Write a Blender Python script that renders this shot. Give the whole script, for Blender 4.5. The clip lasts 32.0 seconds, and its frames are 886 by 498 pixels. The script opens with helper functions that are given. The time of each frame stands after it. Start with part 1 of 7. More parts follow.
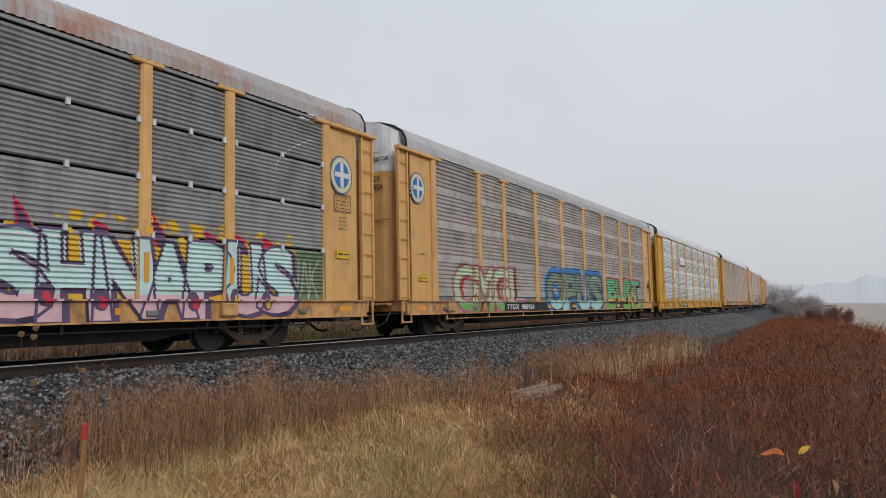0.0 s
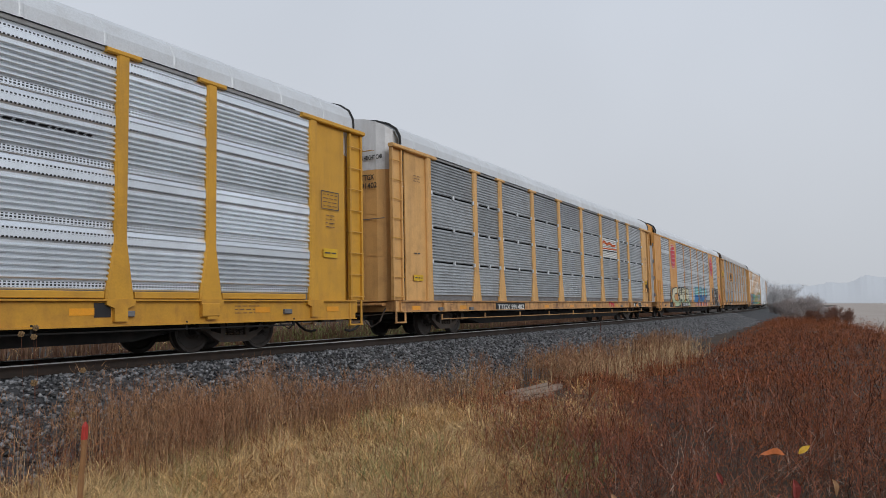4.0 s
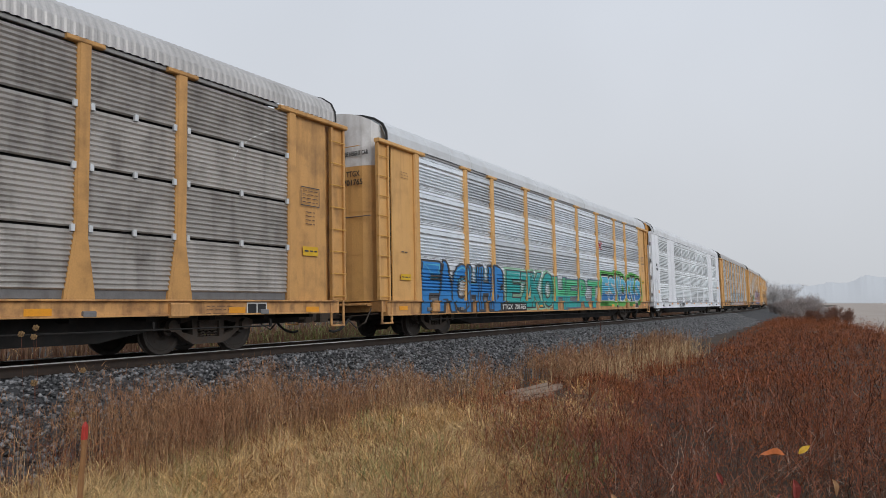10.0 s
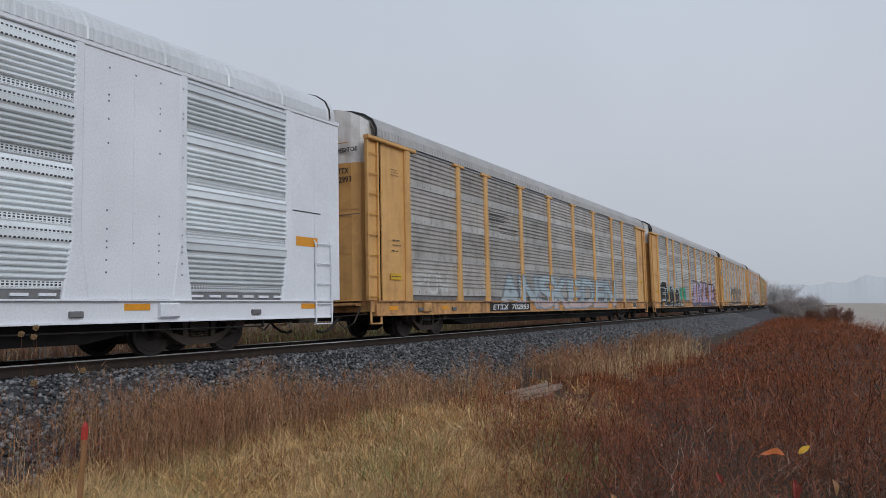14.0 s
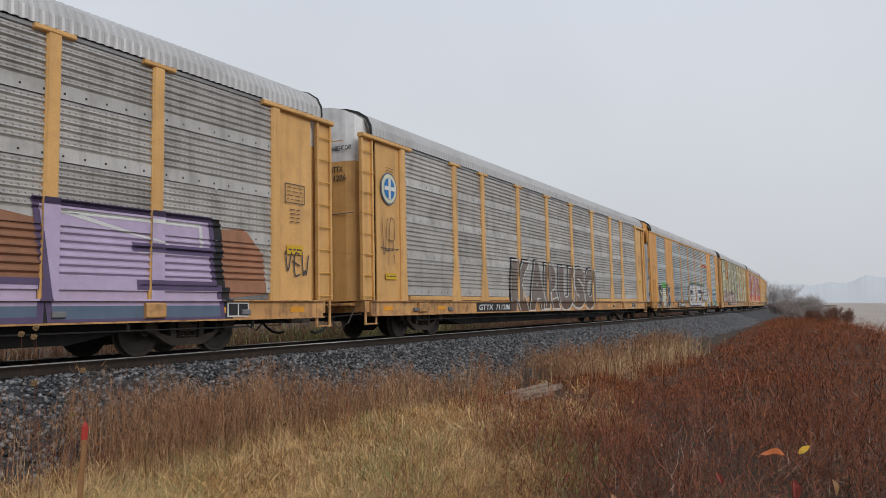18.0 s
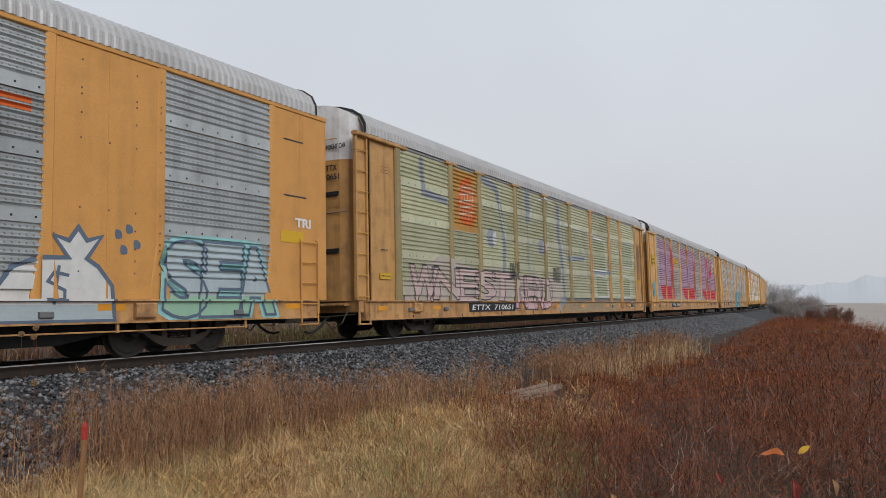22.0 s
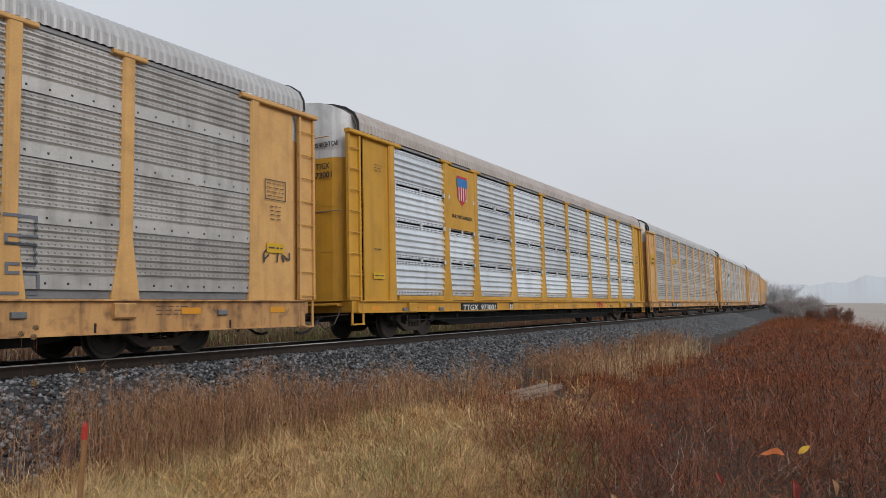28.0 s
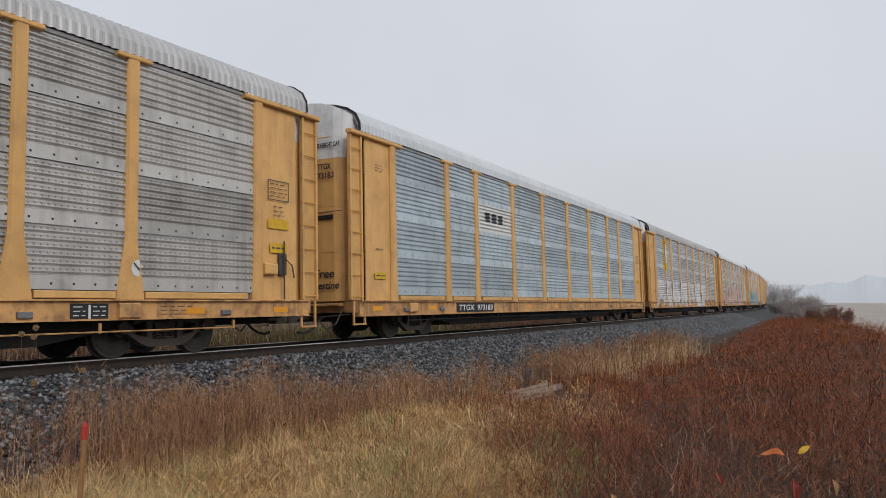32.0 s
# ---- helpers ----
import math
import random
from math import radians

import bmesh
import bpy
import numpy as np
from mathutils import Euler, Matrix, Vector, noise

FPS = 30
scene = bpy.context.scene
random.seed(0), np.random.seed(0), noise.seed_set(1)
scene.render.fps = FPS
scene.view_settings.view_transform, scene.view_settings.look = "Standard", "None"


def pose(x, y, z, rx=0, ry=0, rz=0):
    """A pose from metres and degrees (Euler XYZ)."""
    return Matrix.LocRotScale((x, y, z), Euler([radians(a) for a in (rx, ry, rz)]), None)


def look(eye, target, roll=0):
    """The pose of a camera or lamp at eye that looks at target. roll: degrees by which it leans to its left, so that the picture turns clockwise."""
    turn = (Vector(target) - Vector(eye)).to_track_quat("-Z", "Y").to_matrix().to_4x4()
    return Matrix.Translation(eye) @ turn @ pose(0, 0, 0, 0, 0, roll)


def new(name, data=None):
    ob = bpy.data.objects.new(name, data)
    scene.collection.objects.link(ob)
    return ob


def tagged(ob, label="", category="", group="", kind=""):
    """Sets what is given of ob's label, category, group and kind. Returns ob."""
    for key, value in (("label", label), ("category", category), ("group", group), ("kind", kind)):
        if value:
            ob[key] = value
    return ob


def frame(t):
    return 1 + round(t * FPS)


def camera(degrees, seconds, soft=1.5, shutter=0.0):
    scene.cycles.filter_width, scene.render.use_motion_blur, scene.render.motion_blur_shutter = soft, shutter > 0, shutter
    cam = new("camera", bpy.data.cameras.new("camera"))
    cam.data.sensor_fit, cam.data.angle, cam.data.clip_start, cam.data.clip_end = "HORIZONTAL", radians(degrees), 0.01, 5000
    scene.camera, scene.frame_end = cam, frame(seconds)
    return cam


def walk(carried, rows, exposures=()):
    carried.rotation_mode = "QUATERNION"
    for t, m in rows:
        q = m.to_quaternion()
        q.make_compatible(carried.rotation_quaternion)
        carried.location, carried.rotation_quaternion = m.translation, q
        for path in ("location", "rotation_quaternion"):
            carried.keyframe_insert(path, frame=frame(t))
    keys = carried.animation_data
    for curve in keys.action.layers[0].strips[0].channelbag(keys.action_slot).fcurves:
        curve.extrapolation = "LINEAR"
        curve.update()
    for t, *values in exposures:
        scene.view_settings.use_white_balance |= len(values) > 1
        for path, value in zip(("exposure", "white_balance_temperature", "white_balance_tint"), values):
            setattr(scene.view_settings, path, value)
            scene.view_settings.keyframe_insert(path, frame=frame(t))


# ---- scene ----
cam = camera(62.25, 32.0, soft=0.45)
EYE = Vector((0.0, 0.0, 0.9615))
YAW, PITCH = 0.52811, 0.0706
AIM = EYE + Vector((math.cos(YAW) * math.cos(PITCH), math.sin(YAW) * math.cos(PITCH), math.sin(PITCH)))
walk(cam, [(0.0, look(EYE, AIM, -0.152)), (32.0, look(EYE, AIM, -0.152))],
     [(0.0, 0.0, 6500, 10), (1.6, 0.0, 6500, 10), (2.6, -0.13, 6300, 10), (3.6, -0.13, 6300, 10), (5.0, 0.0, 6480, 10), (10.2, 0.0, 6450, 10), (11.2, -0.12, 6250, 10), (12.2, -0.2, 6150, 10), (14.0, -0.24, 6150, 10), (15.5, -0.06, 6400, 10),
      (17.0, 0.0, 6450, 10), (28.0, 0.0, 6500, 10), (29.0, -0.09, 6420, 10), (30.0, -0.09, 6380, 10), (31.0, 0.0, 6500, 10), (32.0, 0.0, 6500, 10)])

# ---- light: overcast late-autumn sky ----
world = bpy.data.worlds.new("overcast_sky")
scene.world = world
world.use_nodes = True
wn, wl = world.node_tree.nodes, world.node_tree.links
wn.clear()
sky = wn.new("ShaderNodeTexSky")
sky.sky_type, sky.sun_disc = "NISHITA", False
sky.sun_elevation, sky.sun_rotation = radians(35), radians(215)
sky.air_density, sky.dust_density, sky.ozone_density = 1.0, 4.0, 1.0
soft_sky = wn.new("ShaderNodeHueSaturation")
soft_sky.inputs["Saturation"].default_value = 0.12
soft_sky.inputs["Value"].default_value = 0.10
wl.new(sky.outputs["Color"], soft_sky.inputs["Color"])
# the cloud layer: nearly even, a little brighter overhead
geo = wn.new("ShaderNodeTexCoord")
sep = wn.new("ShaderNodeSeparateXYZ")
wl.new(geo.outputs["Generated"], sep.inputs[0])
cloud_ramp = wn.new("ShaderNodeValToRGB")
cloud_ramp.color_ramp.elements[0].position, cloud_ramp.color_ramp.elements[0].color = 0.0, (0.60, 0.62, 0.65, 1)
cloud_ramp.color_ramp.elements[1].position, cloud_ramp.color_ramp.elements[1].color = 0.55, (0.66, 0.71, 0.79, 1)
mid = cloud_ramp.color_ramp.elements.new(0.14)
mid.color = (0.61, 0.635, 0.675, 1)
wl.new(sep.outputs["Z"], cloud_ramp.inputs[0])
cloud_noise = wn.new("ShaderNodeTexNoise")
cloud_noise.inputs["Scale"].default_value, cloud_noise.inputs["Detail"].default_value = 2.2, 3
wl.new(geo.outputs["Generated"], cloud_noise.inputs["Vector"])
cloud_tone = wn.new("ShaderNodeMapRange")
cloud_tone.inputs["To Min"].default_value, cloud_tone.inputs["To Max"].default_value = 0.9, 1.08
wl.new(cloud_noise.outputs[0], cloud_tone.inputs["Value"])
cloud_col = wn.new("ShaderNodeVectorMath")
cloud_col.operation = "SCALE"
wl.new(cloud_ramp.outputs[0], cloud_col.inputs[0])
wl.new(cloud_tone.outputs[0], cloud_col.inputs["Scale"])
sky_mix = wn.new("ShaderNodeMixRGB")
sky_mix.inputs[0].default_value = 0.88
wl.new(soft_sky.outputs[0], sky_mix.inputs[1])
wl.new(cloud_col.outputs[0], sky_mix.inputs[2])
sky_out = wn.new("ShaderNodeBackground")
sky_out.inputs["Strength"].default_value = 1.08
wl.new(sky_mix.outputs[0], sky_out.inputs[0])
wl.new(sky_out.outputs[0], wn.new("ShaderNodeOutputWorld").inputs[0])

sun = new("sun", bpy.data.lights.new("sun", "SUN"))
sun.data.energy, sun.data.angle, sun.data.color = 1.3, radians(30), (1.0, 0.97, 0.93)
sun.matrix_world = look((-14, -34, 26), (0, 6, 0))

# ---- materials ----
MATS = {}


def surf(name, col, rough=0.6, metal=0.0, dirt=(0.09, 0.075, 0.06), amount=0.35, scale=1.2, streak=0.3,
         fine=45.0, bump=0.12, holes=False, vary=0.1, island=0.0, col2=None, spec=0.4, still=False):
    """A worn surface: large stains, vertical streaks, fine grain, tone by object."""
    if name in MATS:
        return MATS[name]
    m = bpy.data.materials.new(name)
    m.use_nodes = True
    n, l = m.node_tree.nodes, m.node_tree.links
    b = n["Principled BSDF"]
    tc, info = n.new("ShaderNodeTexCoord"), n.new("ShaderNodeObjectInfo")
    off = n.new("ShaderNodeVectorMath")
    off.operation = "MULTIPLY_ADD"
    off.inputs[1].default_value = (1, 1, 1)
    mul = n.new("ShaderNodeMath")
    mul.operation, mul.inputs[1].default_value = "MULTIPLY", 0.0 if still else 57.0
    l.new(info.outputs["Random"], mul.inputs[0])
    l.new(tc.outputs["Object"], off.inputs[0])
    l.new(mul.outputs[0], off.inputs[2])

    def tex(sc, detail, stretch=None):
        t = n.new("ShaderNodeTexNoise")
        t.inputs["Scale"].default_value, t.inputs["Detail"].default_value = sc, detail
        if stretch:
            mp = n.new("ShaderNodeMapping")
            mp.inputs["Scale"].default_value = stretch
            l.new(off.outputs[0], mp.inputs[0])
            l.new(mp.outputs[0], t.inputs["Vector"])
        else:
            l.new(off.outputs[0], t.inputs["Vector"])
        return t.outputs[0]

    def remap(v, a, c, lo, hi):
        r = n.new("ShaderNodeMapRange")
        for k, x in (("From Min", a), ("From Max", c), ("To Min", lo), ("To Max", hi)):
            r.inputs[k].default_value = x
        l.new(v, r.inputs["Value"])
        return r.outputs[0]

    def mix(f, a, c):
        x = n.new("ShaderNodeMixRGB")
        for i, v in ((0, f), (1, a), (2, c)):
            if isinstance(v, (tuple, float, int)):
                x.inputs[i].default_value = (*v, 1) if isinstance(v, tuple) else v
            else:
                l.new(v, x.inputs[i])
        return x.outputs[0]

    big, small = tex(scale, 5), tex(fine, 3)
    c = mix(remap(big, 0.3, 0.7, 0, 1), col, col2 or tuple(x * 0.88 for x in col))
    if island:
        gi = n.new("ShaderNodeNewGeometry")
        c = mix(remap(gi.outputs["Random Per Island"], 0, 1, 0, island), c, dirt)
    if amount:
        c = mix(remap(tex(scale * 2.7, 6), 0.48, 0.78, 0, amount), c, dirt)
    if streak:
        c = mix(remap(tex(1.0, 4, (5, 5, 0.5)), 0.5, 0.8, 0, streak), c, dirt)
    hsv = n.new("ShaderNodeHueSaturation")
    v = n.new("ShaderNodeMath")
    v.operation = "MULTIPLY"
    l.new(remap(small, 0.2, 0.8, 0.9, 1.1), v.inputs[0])
    l.new(remap(info.outputs["Random"], 0, 1, 1 - vary, 1 + vary), v.inputs[1])
    l.new(v.outputs[0], hsv.inputs["Value"])
    l.new(c, hsv.inputs["Color"])
    c = hsv.outputs[0]
    if holes:  # punched ventilation holes in rows
        s2 = n.new("ShaderNodeSeparateXYZ")
        l.new(tc.outputs["Object"], s2.inputs[0])

        def cell(v0, size, half):
            d = n.new("ShaderNodeMath")
            d.operation, d.inputs[1].default_value = "DIVIDE", size
            l.new(v0, d.inputs[0])
            fr = n.new("ShaderNodeMath")
            fr.operation = "FRACT"
            l.new(d.outputs[0], fr.inputs[0])
            sb = n.new("ShaderNodeMath")
            sb.operation, sb.inputs[1].default_value = "SUBTRACT", 0.5
            l.new(fr.outputs[0], sb.inputs[0])
            ab = n.new("ShaderNodeMath")
            ab.operation = "ABSOLUTE"
            l.new(sb.outputs[0], ab.inputs[0])
            lt = n.new("ShaderNodeMath")
            lt.operation, lt.inputs[1].default_value = "LESS_THAN", half
            l.new(ab.outputs[0], lt.inputs[0])
            return lt.outputs[0]

        def n_band(v0):
            r = n.new("ShaderNodeValToRGB")
            r.color_ramp.interpolation = "CONSTANT"
            e = r.color_ramp.elements
            e[0].position, e[0].color = 0.0, (0, 0, 0, 1)
            e[1].position, e[1].color = 0.02, (1, 1, 1, 1)
            e[1].position = bands[0][0]
            for pos, on in [(bands[0][1], 0)] + [q for a, b in bands[1:] for q in ((a, 1), (b, 0))]:
                k = e.new(pos)
                k.color = (on, on, on, 1)
            l.new(v0, r.inputs[0])
            return r.outputs[0]

        hx, hz, bands = holes
        a1, a2 = cell(s2.outputs["X"], hx, 0.29 if bands else 0.13), cell(s2.outputs["Z"], hz, 0.31 if bands else 0.13)
        if bands:  # only along the broad bands
            a3 = remap(n_band(s2.outputs["Z"]), 0.5, 0.51, 0, 1)
        else:
            a3 = remap(s2.outputs["Z"], 0.232, 0.236, 0, 1)
        p1 = n.new("ShaderNodeMath")
        p1.operation = "MULTIPLY"
        l.new(a1, p1.inputs[0]), l.new(a2, p1.inputs[1])
        p2 = n.new("ShaderNodeMath")
        p2.operation = "MULTIPLY"
        l.new(p1.outputs[0], p2.inputs[0]), l.new(a3, p2.inputs[1])
        p3 = n.new("ShaderNodeMath")
        p3.operation, p3.inputs[1].default_value = "MULTIPLY", 0.95 if bands else 0.6
        l.new(p2.outputs[0], p3.inputs[0])
        c = mix(p3.outputs[0], c, (0.03, 0.03, 0.032))
        if not bands:  # bolt heads along the lap
            q1, q2 = cell(s2.outputs["X"], 0.36, 0.05), remap(s2.outputs["Z"], 0.07, 0.071, 0, 1)
            q3 = remap(s2.outputs["Z"], 0.105, 0.106, 1, 0)
            r1, r2 = n.new("ShaderNodeMath"), n.new("ShaderNodeMath")
            r1.operation = r2.operation = "MULTIPLY"
            l.new(q1, r1.inputs[0]), l.new(q2, r1.inputs[1]), l.new(r1.outputs[0], r2.inputs[0]), l.new(q3, r2.inputs[1])
            c = mix(r2.outputs[0], c, (0.04, 0.035, 0.03))
    l.new(c, b.inputs["Base Color"])
    b.inputs["Metallic"].default_value = metal
    b.inputs["Specular IOR Level"].default_value = spec
    l.new(remap(big, 0.2, 0.8, max(rough - 0.12, 0.05), min(rough + 0.12, 1)), b.inputs["Roughness"])
    if bump:
        bp = n.new("ShaderNodeBump")
        bp.inputs["Strength"].default_value, bp.inputs["Distance"].default_value = bump, 0.02
        l.new(small, bp.inputs["Height"])
        l.new(bp.outputs[0], b.inputs["Normal"])
    MATS[name] = m
    return m


def flat(name, col, rough=0.7):
    """Sprayed or stencilled paint, a little worn."""
    return surf(name, col, rough, 0, tuple(x * 0.6 + 0.03 for x in col), 0.35, 3.0, 0.25, 60, 0.05, vary=0.0)


def buff(name, col, amount=0.3, streak=0.3):
    return surf(name, col, 0.55, 0, (0.16, 0.085, 0.035), amount, 0.9, streak, 35, 0.08, vary=0.05,
                col2=tuple(x * 0.9 for x in col))


BUFF = buff("buff_paint", (0.63, 0.355, 0.125))
SILL_BUFF = surf("rust_stained_sill_paint", (0.58, 0.32, 0.12), 0.6, 0, (0.12, 0.06, 0.035), 0.95, 1.5, 0.9, 35, 0.1, vary=0.06, col2=(0.42, 0.22, 0.085))
SILL_GOLD = surf("stained_golden_sill_paint", (0.55, 0.28, 0.03), 0.55, 0, (0.23, 0.10, 0.03), 0.45, 1.4, 0.45, 35, 0.08, vary=0.04)
BUFF_W = buff("worn_buff_paint", (0.52, 0.28, 0.095), 0.6, 0.6)
GOLD = buff("golden_yellow_paint", (0.57, 0.295, 0.03), 0.25, 0.3)
WASHED = surf("green_washed_post", (0.33, 0.25, 0.12), 0.7, 0, (0.16, 0.14, 0.06), 0.5, 1.5, 0.5, 35, 0.08)
ORANGE = buff("orange_buff_paint", (0.60, 0.29, 0.075), 0.2, 0.2)
WHITE = surf("white_car_paint", (0.74, 0.76, 0.80), 0.45, 0, (0.45, 0.46, 0.47), 0.10, 0.6, 0.06, 30, 0.01, vary=0.02)
HOODW = surf("white_hood_paint", (0.66, 0.66, 0.66), 0.6, 0, (0.25, 0.22, 0.19), 0.4, 1.2, 0.4, 30, 0.06, vary=0.05)


def galv(name, col, amount, holes=(0.105, 0.121, False), metal=0.5, dirt=(0.10, 0.088, 0.075)):
    return surf(name, col, 0.42, metal, dirt, amount, 0.8, amount * 0.9, 50, 0.06, holes=holes, vary=0.14)


SLIT_DARK = galv("sooty_slit_panel", (0.37, 0.37, 0.365), 0.45, False)
SLIT_SILVER = galv("silver_slit_panel", (0.43, 0.45, 0.465), 0.25, False)
SLIT_GREY = galv("stained_slit_panel", (0.48, 0.455, 0.43), 0.5, False)
SLIT_BRIGHT = galv("bright_slit_panel", (0.84, 0.87, 0.89), 0.15, (0.075, 0.05, ((0.025, 0.10), (0.80, 0.905))), 0.85)
EAVE_GREY = surf("grey_eave_trim", (0.30, 0.30, 0.30), 0.6, 0.3, (0.12, 0.11, 0.1), 0.4, 2, 0.3, 40, 0.05)
PANEL_BRIGHT = galv("bright_galvanized_panel", (0.84, 0.88, 0.92), 0.12, (0.062, 0.045, ((0.03, 0.115), (0.72, 0.77), (0.84, 0.89))), 0.85)
PANEL_SILVER = galv("silver_galvanized_panel", (0.50, 0.52, 0.535), 0.3)
PANEL_DULL = galv("dull_grey_green_panel", (0.44, 0.465, 0.465), 0.35)
PANEL_BLUE = galv("bluish_galvanized_panel", (0.51, 0.58, 0.62), 0.3)
PANEL_GREY = galv("grey_galvanized_panel", (0.52, 0.495, 0.465), 0.45)
PANEL_BROWN = galv("brown_stained_panel", (0.48, 0.43, 0.39), 0.5)
PANEL_DARK = galv("sooty_galvanized_panel", (0.33, 0.33, 0.33), 0.45)
PANEL_GREEN = galv("green_washed_panel", (0.57, 0.56, 0.38), 0.3, dirt=(0.20, 0.22, 0.10))
PANEL_WHITE = galv("white_coated_panel", (0.76, 0.80, 0.82), 0.15, (0.065, 0.045, ((0.03, 0.115), (0.72, 0.77), (0.84, 0.89))), 0.3, (0.3, 0.3, 0.3))
ROOF_GREY = surf("grey_roof_sheet", (0.44, 0.43, 0.425), 0.55, 0.3, (0.2, 0.19, 0.18), 0.4, 0.7, 0.2, 30, 0.06, vary=0.1)
ROOF_PALE = surf("pale_roof_sheet", (0.60, 0.62, 0.64), 0.5, 0.2, (0.35, 0.33, 0.3), 0.3, 0.7, 0.2, 30, 0.06, vary=0.06)
ROOF_RUST = surf("rusty_roof_sheet", (0.36, 0.34, 0.33), 0.7, 0.1, (0.30, 0.10, 0.035), 0.9, 0.5, 0.6, 30, 0.08, vary=0.05)
ROOF_WARM = surf("warm_grey_roof_sheet", (0.42, 0.37, 0.34), 0.6, 0.2, (0.25, 0.17, 0.12), 0.5, 0.6, 0.3, 30, 0.06, vary=0.05)
RAILTRIM = surf("dull_steel_trim", (0.20, 0.20, 0.205), 0.6, 0.4, (0.08, 0.07, 0.06), 0.4, 2, 0.3, 40, 0.05)
BLACK = surf("black_underframe", (0.010, 0.0095, 0.009), 0.8, 0, (0.03, 0.022, 0.017), 0.5, 2, 0.2, 40, 0.15)
IRON = surf("rusty_cast_iron", (0.072, 0.06, 0.051), 0.75, 0.2, (0.11, 0.06, 0.035), 0.5, 4, 0.2, 50, 0.2)
RUBBER = surf("black_rubber", (0.02, 0.02, 0.02), 0.6, 0, (0.06, 0.055, 0.05), 0.3, 5, 0.1, 50, 0.1)
RUNGS = surf("yellow_rung_paint", (0.55, 0.30, 0.06), 0.5, 0, (0.2, 0.1, 0.05), 0.3, 3, 0.1, 50, 0.05)
RAIL = surf("rail_steel_side", (0.035, 0.026, 0.021), 0.75, 0.2, (0.07, 0.04, 0.026), 0.5, 2, 0.0, 30, 0.15)
# worn rail head: mostly diffuse pale grey in place of a steel sheen
RAILTOP = surf("painted_sheen_rail_head", (0.52, 0.52, 0.51), 0.5, 0.15, (0.6, 0.58, 0.55), 0.2, 3, 0, 60, 0.03)
# near-black colour that stands for the shade inside openings
DARKGAP = flat("opening_shade_paint", (0.012, 0.012, 0.012))
PLATE = flat("black_stencil_plate", (0.018, 0.018, 0.02))
LETTER_W = flat("white_stencil_paint", (0.72, 0.72, 0.70))
LETTER_K = flat("black_stencil_paint", (0.03, 0.03, 0.03))
REFLECT = surf("amber_reflective_tape", (0.72, 0.30, 0.015), 0.35, 0, (0.4, 0.2, 0.03), 0.2, 4, 0.1, 60, 0.03, vary=0.08)
STICKER = flat("yellow_sticker", (0.62, 0.37, 0.02))

# ---- mesh helpers ----


def mesh(name, verts, faces, mats, idx=None, smooth=False):
    me = bpy.data.meshes.new(name)
    me.from_pydata([tuple(v) for v in verts], [], faces)
    for m in mats if isinstance(mats, (list, tuple)) else [mats]:
        me.materials.append(m)
    if idx is not None:
        me.polygons.foreach_set("material_index", idx)
    if smooth:
        me.polygons.foreach_set("use_smooth", [True] * len(me.polygons))
    me.update()
    return me


def boxes(specs, c=0.0):
    """Boxes (x0, x1, y0, y1, z0, z1), their long edges chamfered by c."""
    vs, fs = [], []
    for x0, x1, y0, y1, z0, z1 in specs:
        lo, hi = (x0, y0, z0), (x1, y1, z1)
        ax = max(range(3), key=lambda i: hi[i] - lo[i])
        u, w = [i for i in range(3) if i != ax]
        k = min(c, (hi[u] - lo[u]) * 0.3, (hi[w] - lo[w]) * 0.3)
        if k > 0:
            ring = [(lo[u] + k, lo[w]), (hi[u] - k, lo[w]), (hi[u], lo[w] + k), (hi[u], hi[w] - k),
                    (hi[u] - k, hi[w]), (lo[u] + k, hi[w]), (lo[u], hi[w] - k), (lo[u], lo[w] + k)]
        else:
            ring = [(lo[u], lo[w]), (hi[u], lo[w]), (hi[u], hi[w]), (lo[u], hi[w])]
        b, n = len(vs), len(ring)
        for e in (lo[ax], hi[ax]):
            for p, q in ring:
                v = [0, 0, 0]
                v[ax], v[u], v[w] = e, p, q
                vs.append(tuple(v))
        flip = (ax == 1)
        quads = [[b + i, b + (i + 1) % n, b + n + (i + 1) % n, b + n + i] for i in range(n)]
        quads += [[b + i for i in range(n)][::-1], [b + n + i for i in range(n)]]
        fs += [q[::-1] for q in quads] if flip else quads
    return vs, fs


def tube(pts, r, n=6):
    """A round bar or hose along points."""
    vs, fs = [], []
    pts = [Vector(p) for p in pts]
    for i, p in enumerate(pts):
        d = (pts[min(i + 1, len(pts) - 1)] - pts[max(i - 1, 0)]).normalized()
        a = d.orthogonal().normalized()
        b = d.cross(a)
        for k in range(n):
            t = 2 * math.pi * k / n
            vs.append(tuple(p + a * math.cos(t) * r + b * math.sin(t) * r))
    for i in range(len(pts) - 1):
        for k in range(n):
            fs.append([i * n + k, i * n + (k + 1) % n, (i + 1) * n + (k + 1) % n, (i + 1) * n + k])
    fs += [list(range(n))[::-1], [(len(pts) - 1) * n + k for k in range(n)]]
    return vs, fs


def lathe(prof, n=28, axis="y"):
    """Revolves (radius, along) about an axis."""
    vs, fs = [], []
    for r, a in prof:
        for k in range(n):
            t = 2 * math.pi * k / n
            vs.append((r * math.cos(t), a, r * math.sin(t)) if axis == "y" else (r * math.cos(t), r * math.sin(t), a))
    for i in range(len(prof) - 1):
        for k in range(n):
            fs.append([i * n + k, i * n + (k + 1) % n, (i + 1) * n + (k + 1) % n, (i + 1) * n + k])
    return vs, fs


def merge(*sets):
    vs, fs = [], []
    for v, f in sets:
        b = len(vs)
        vs += list(v)
        fs += [[b + i for i in q] for q in f]
    return vs, fs


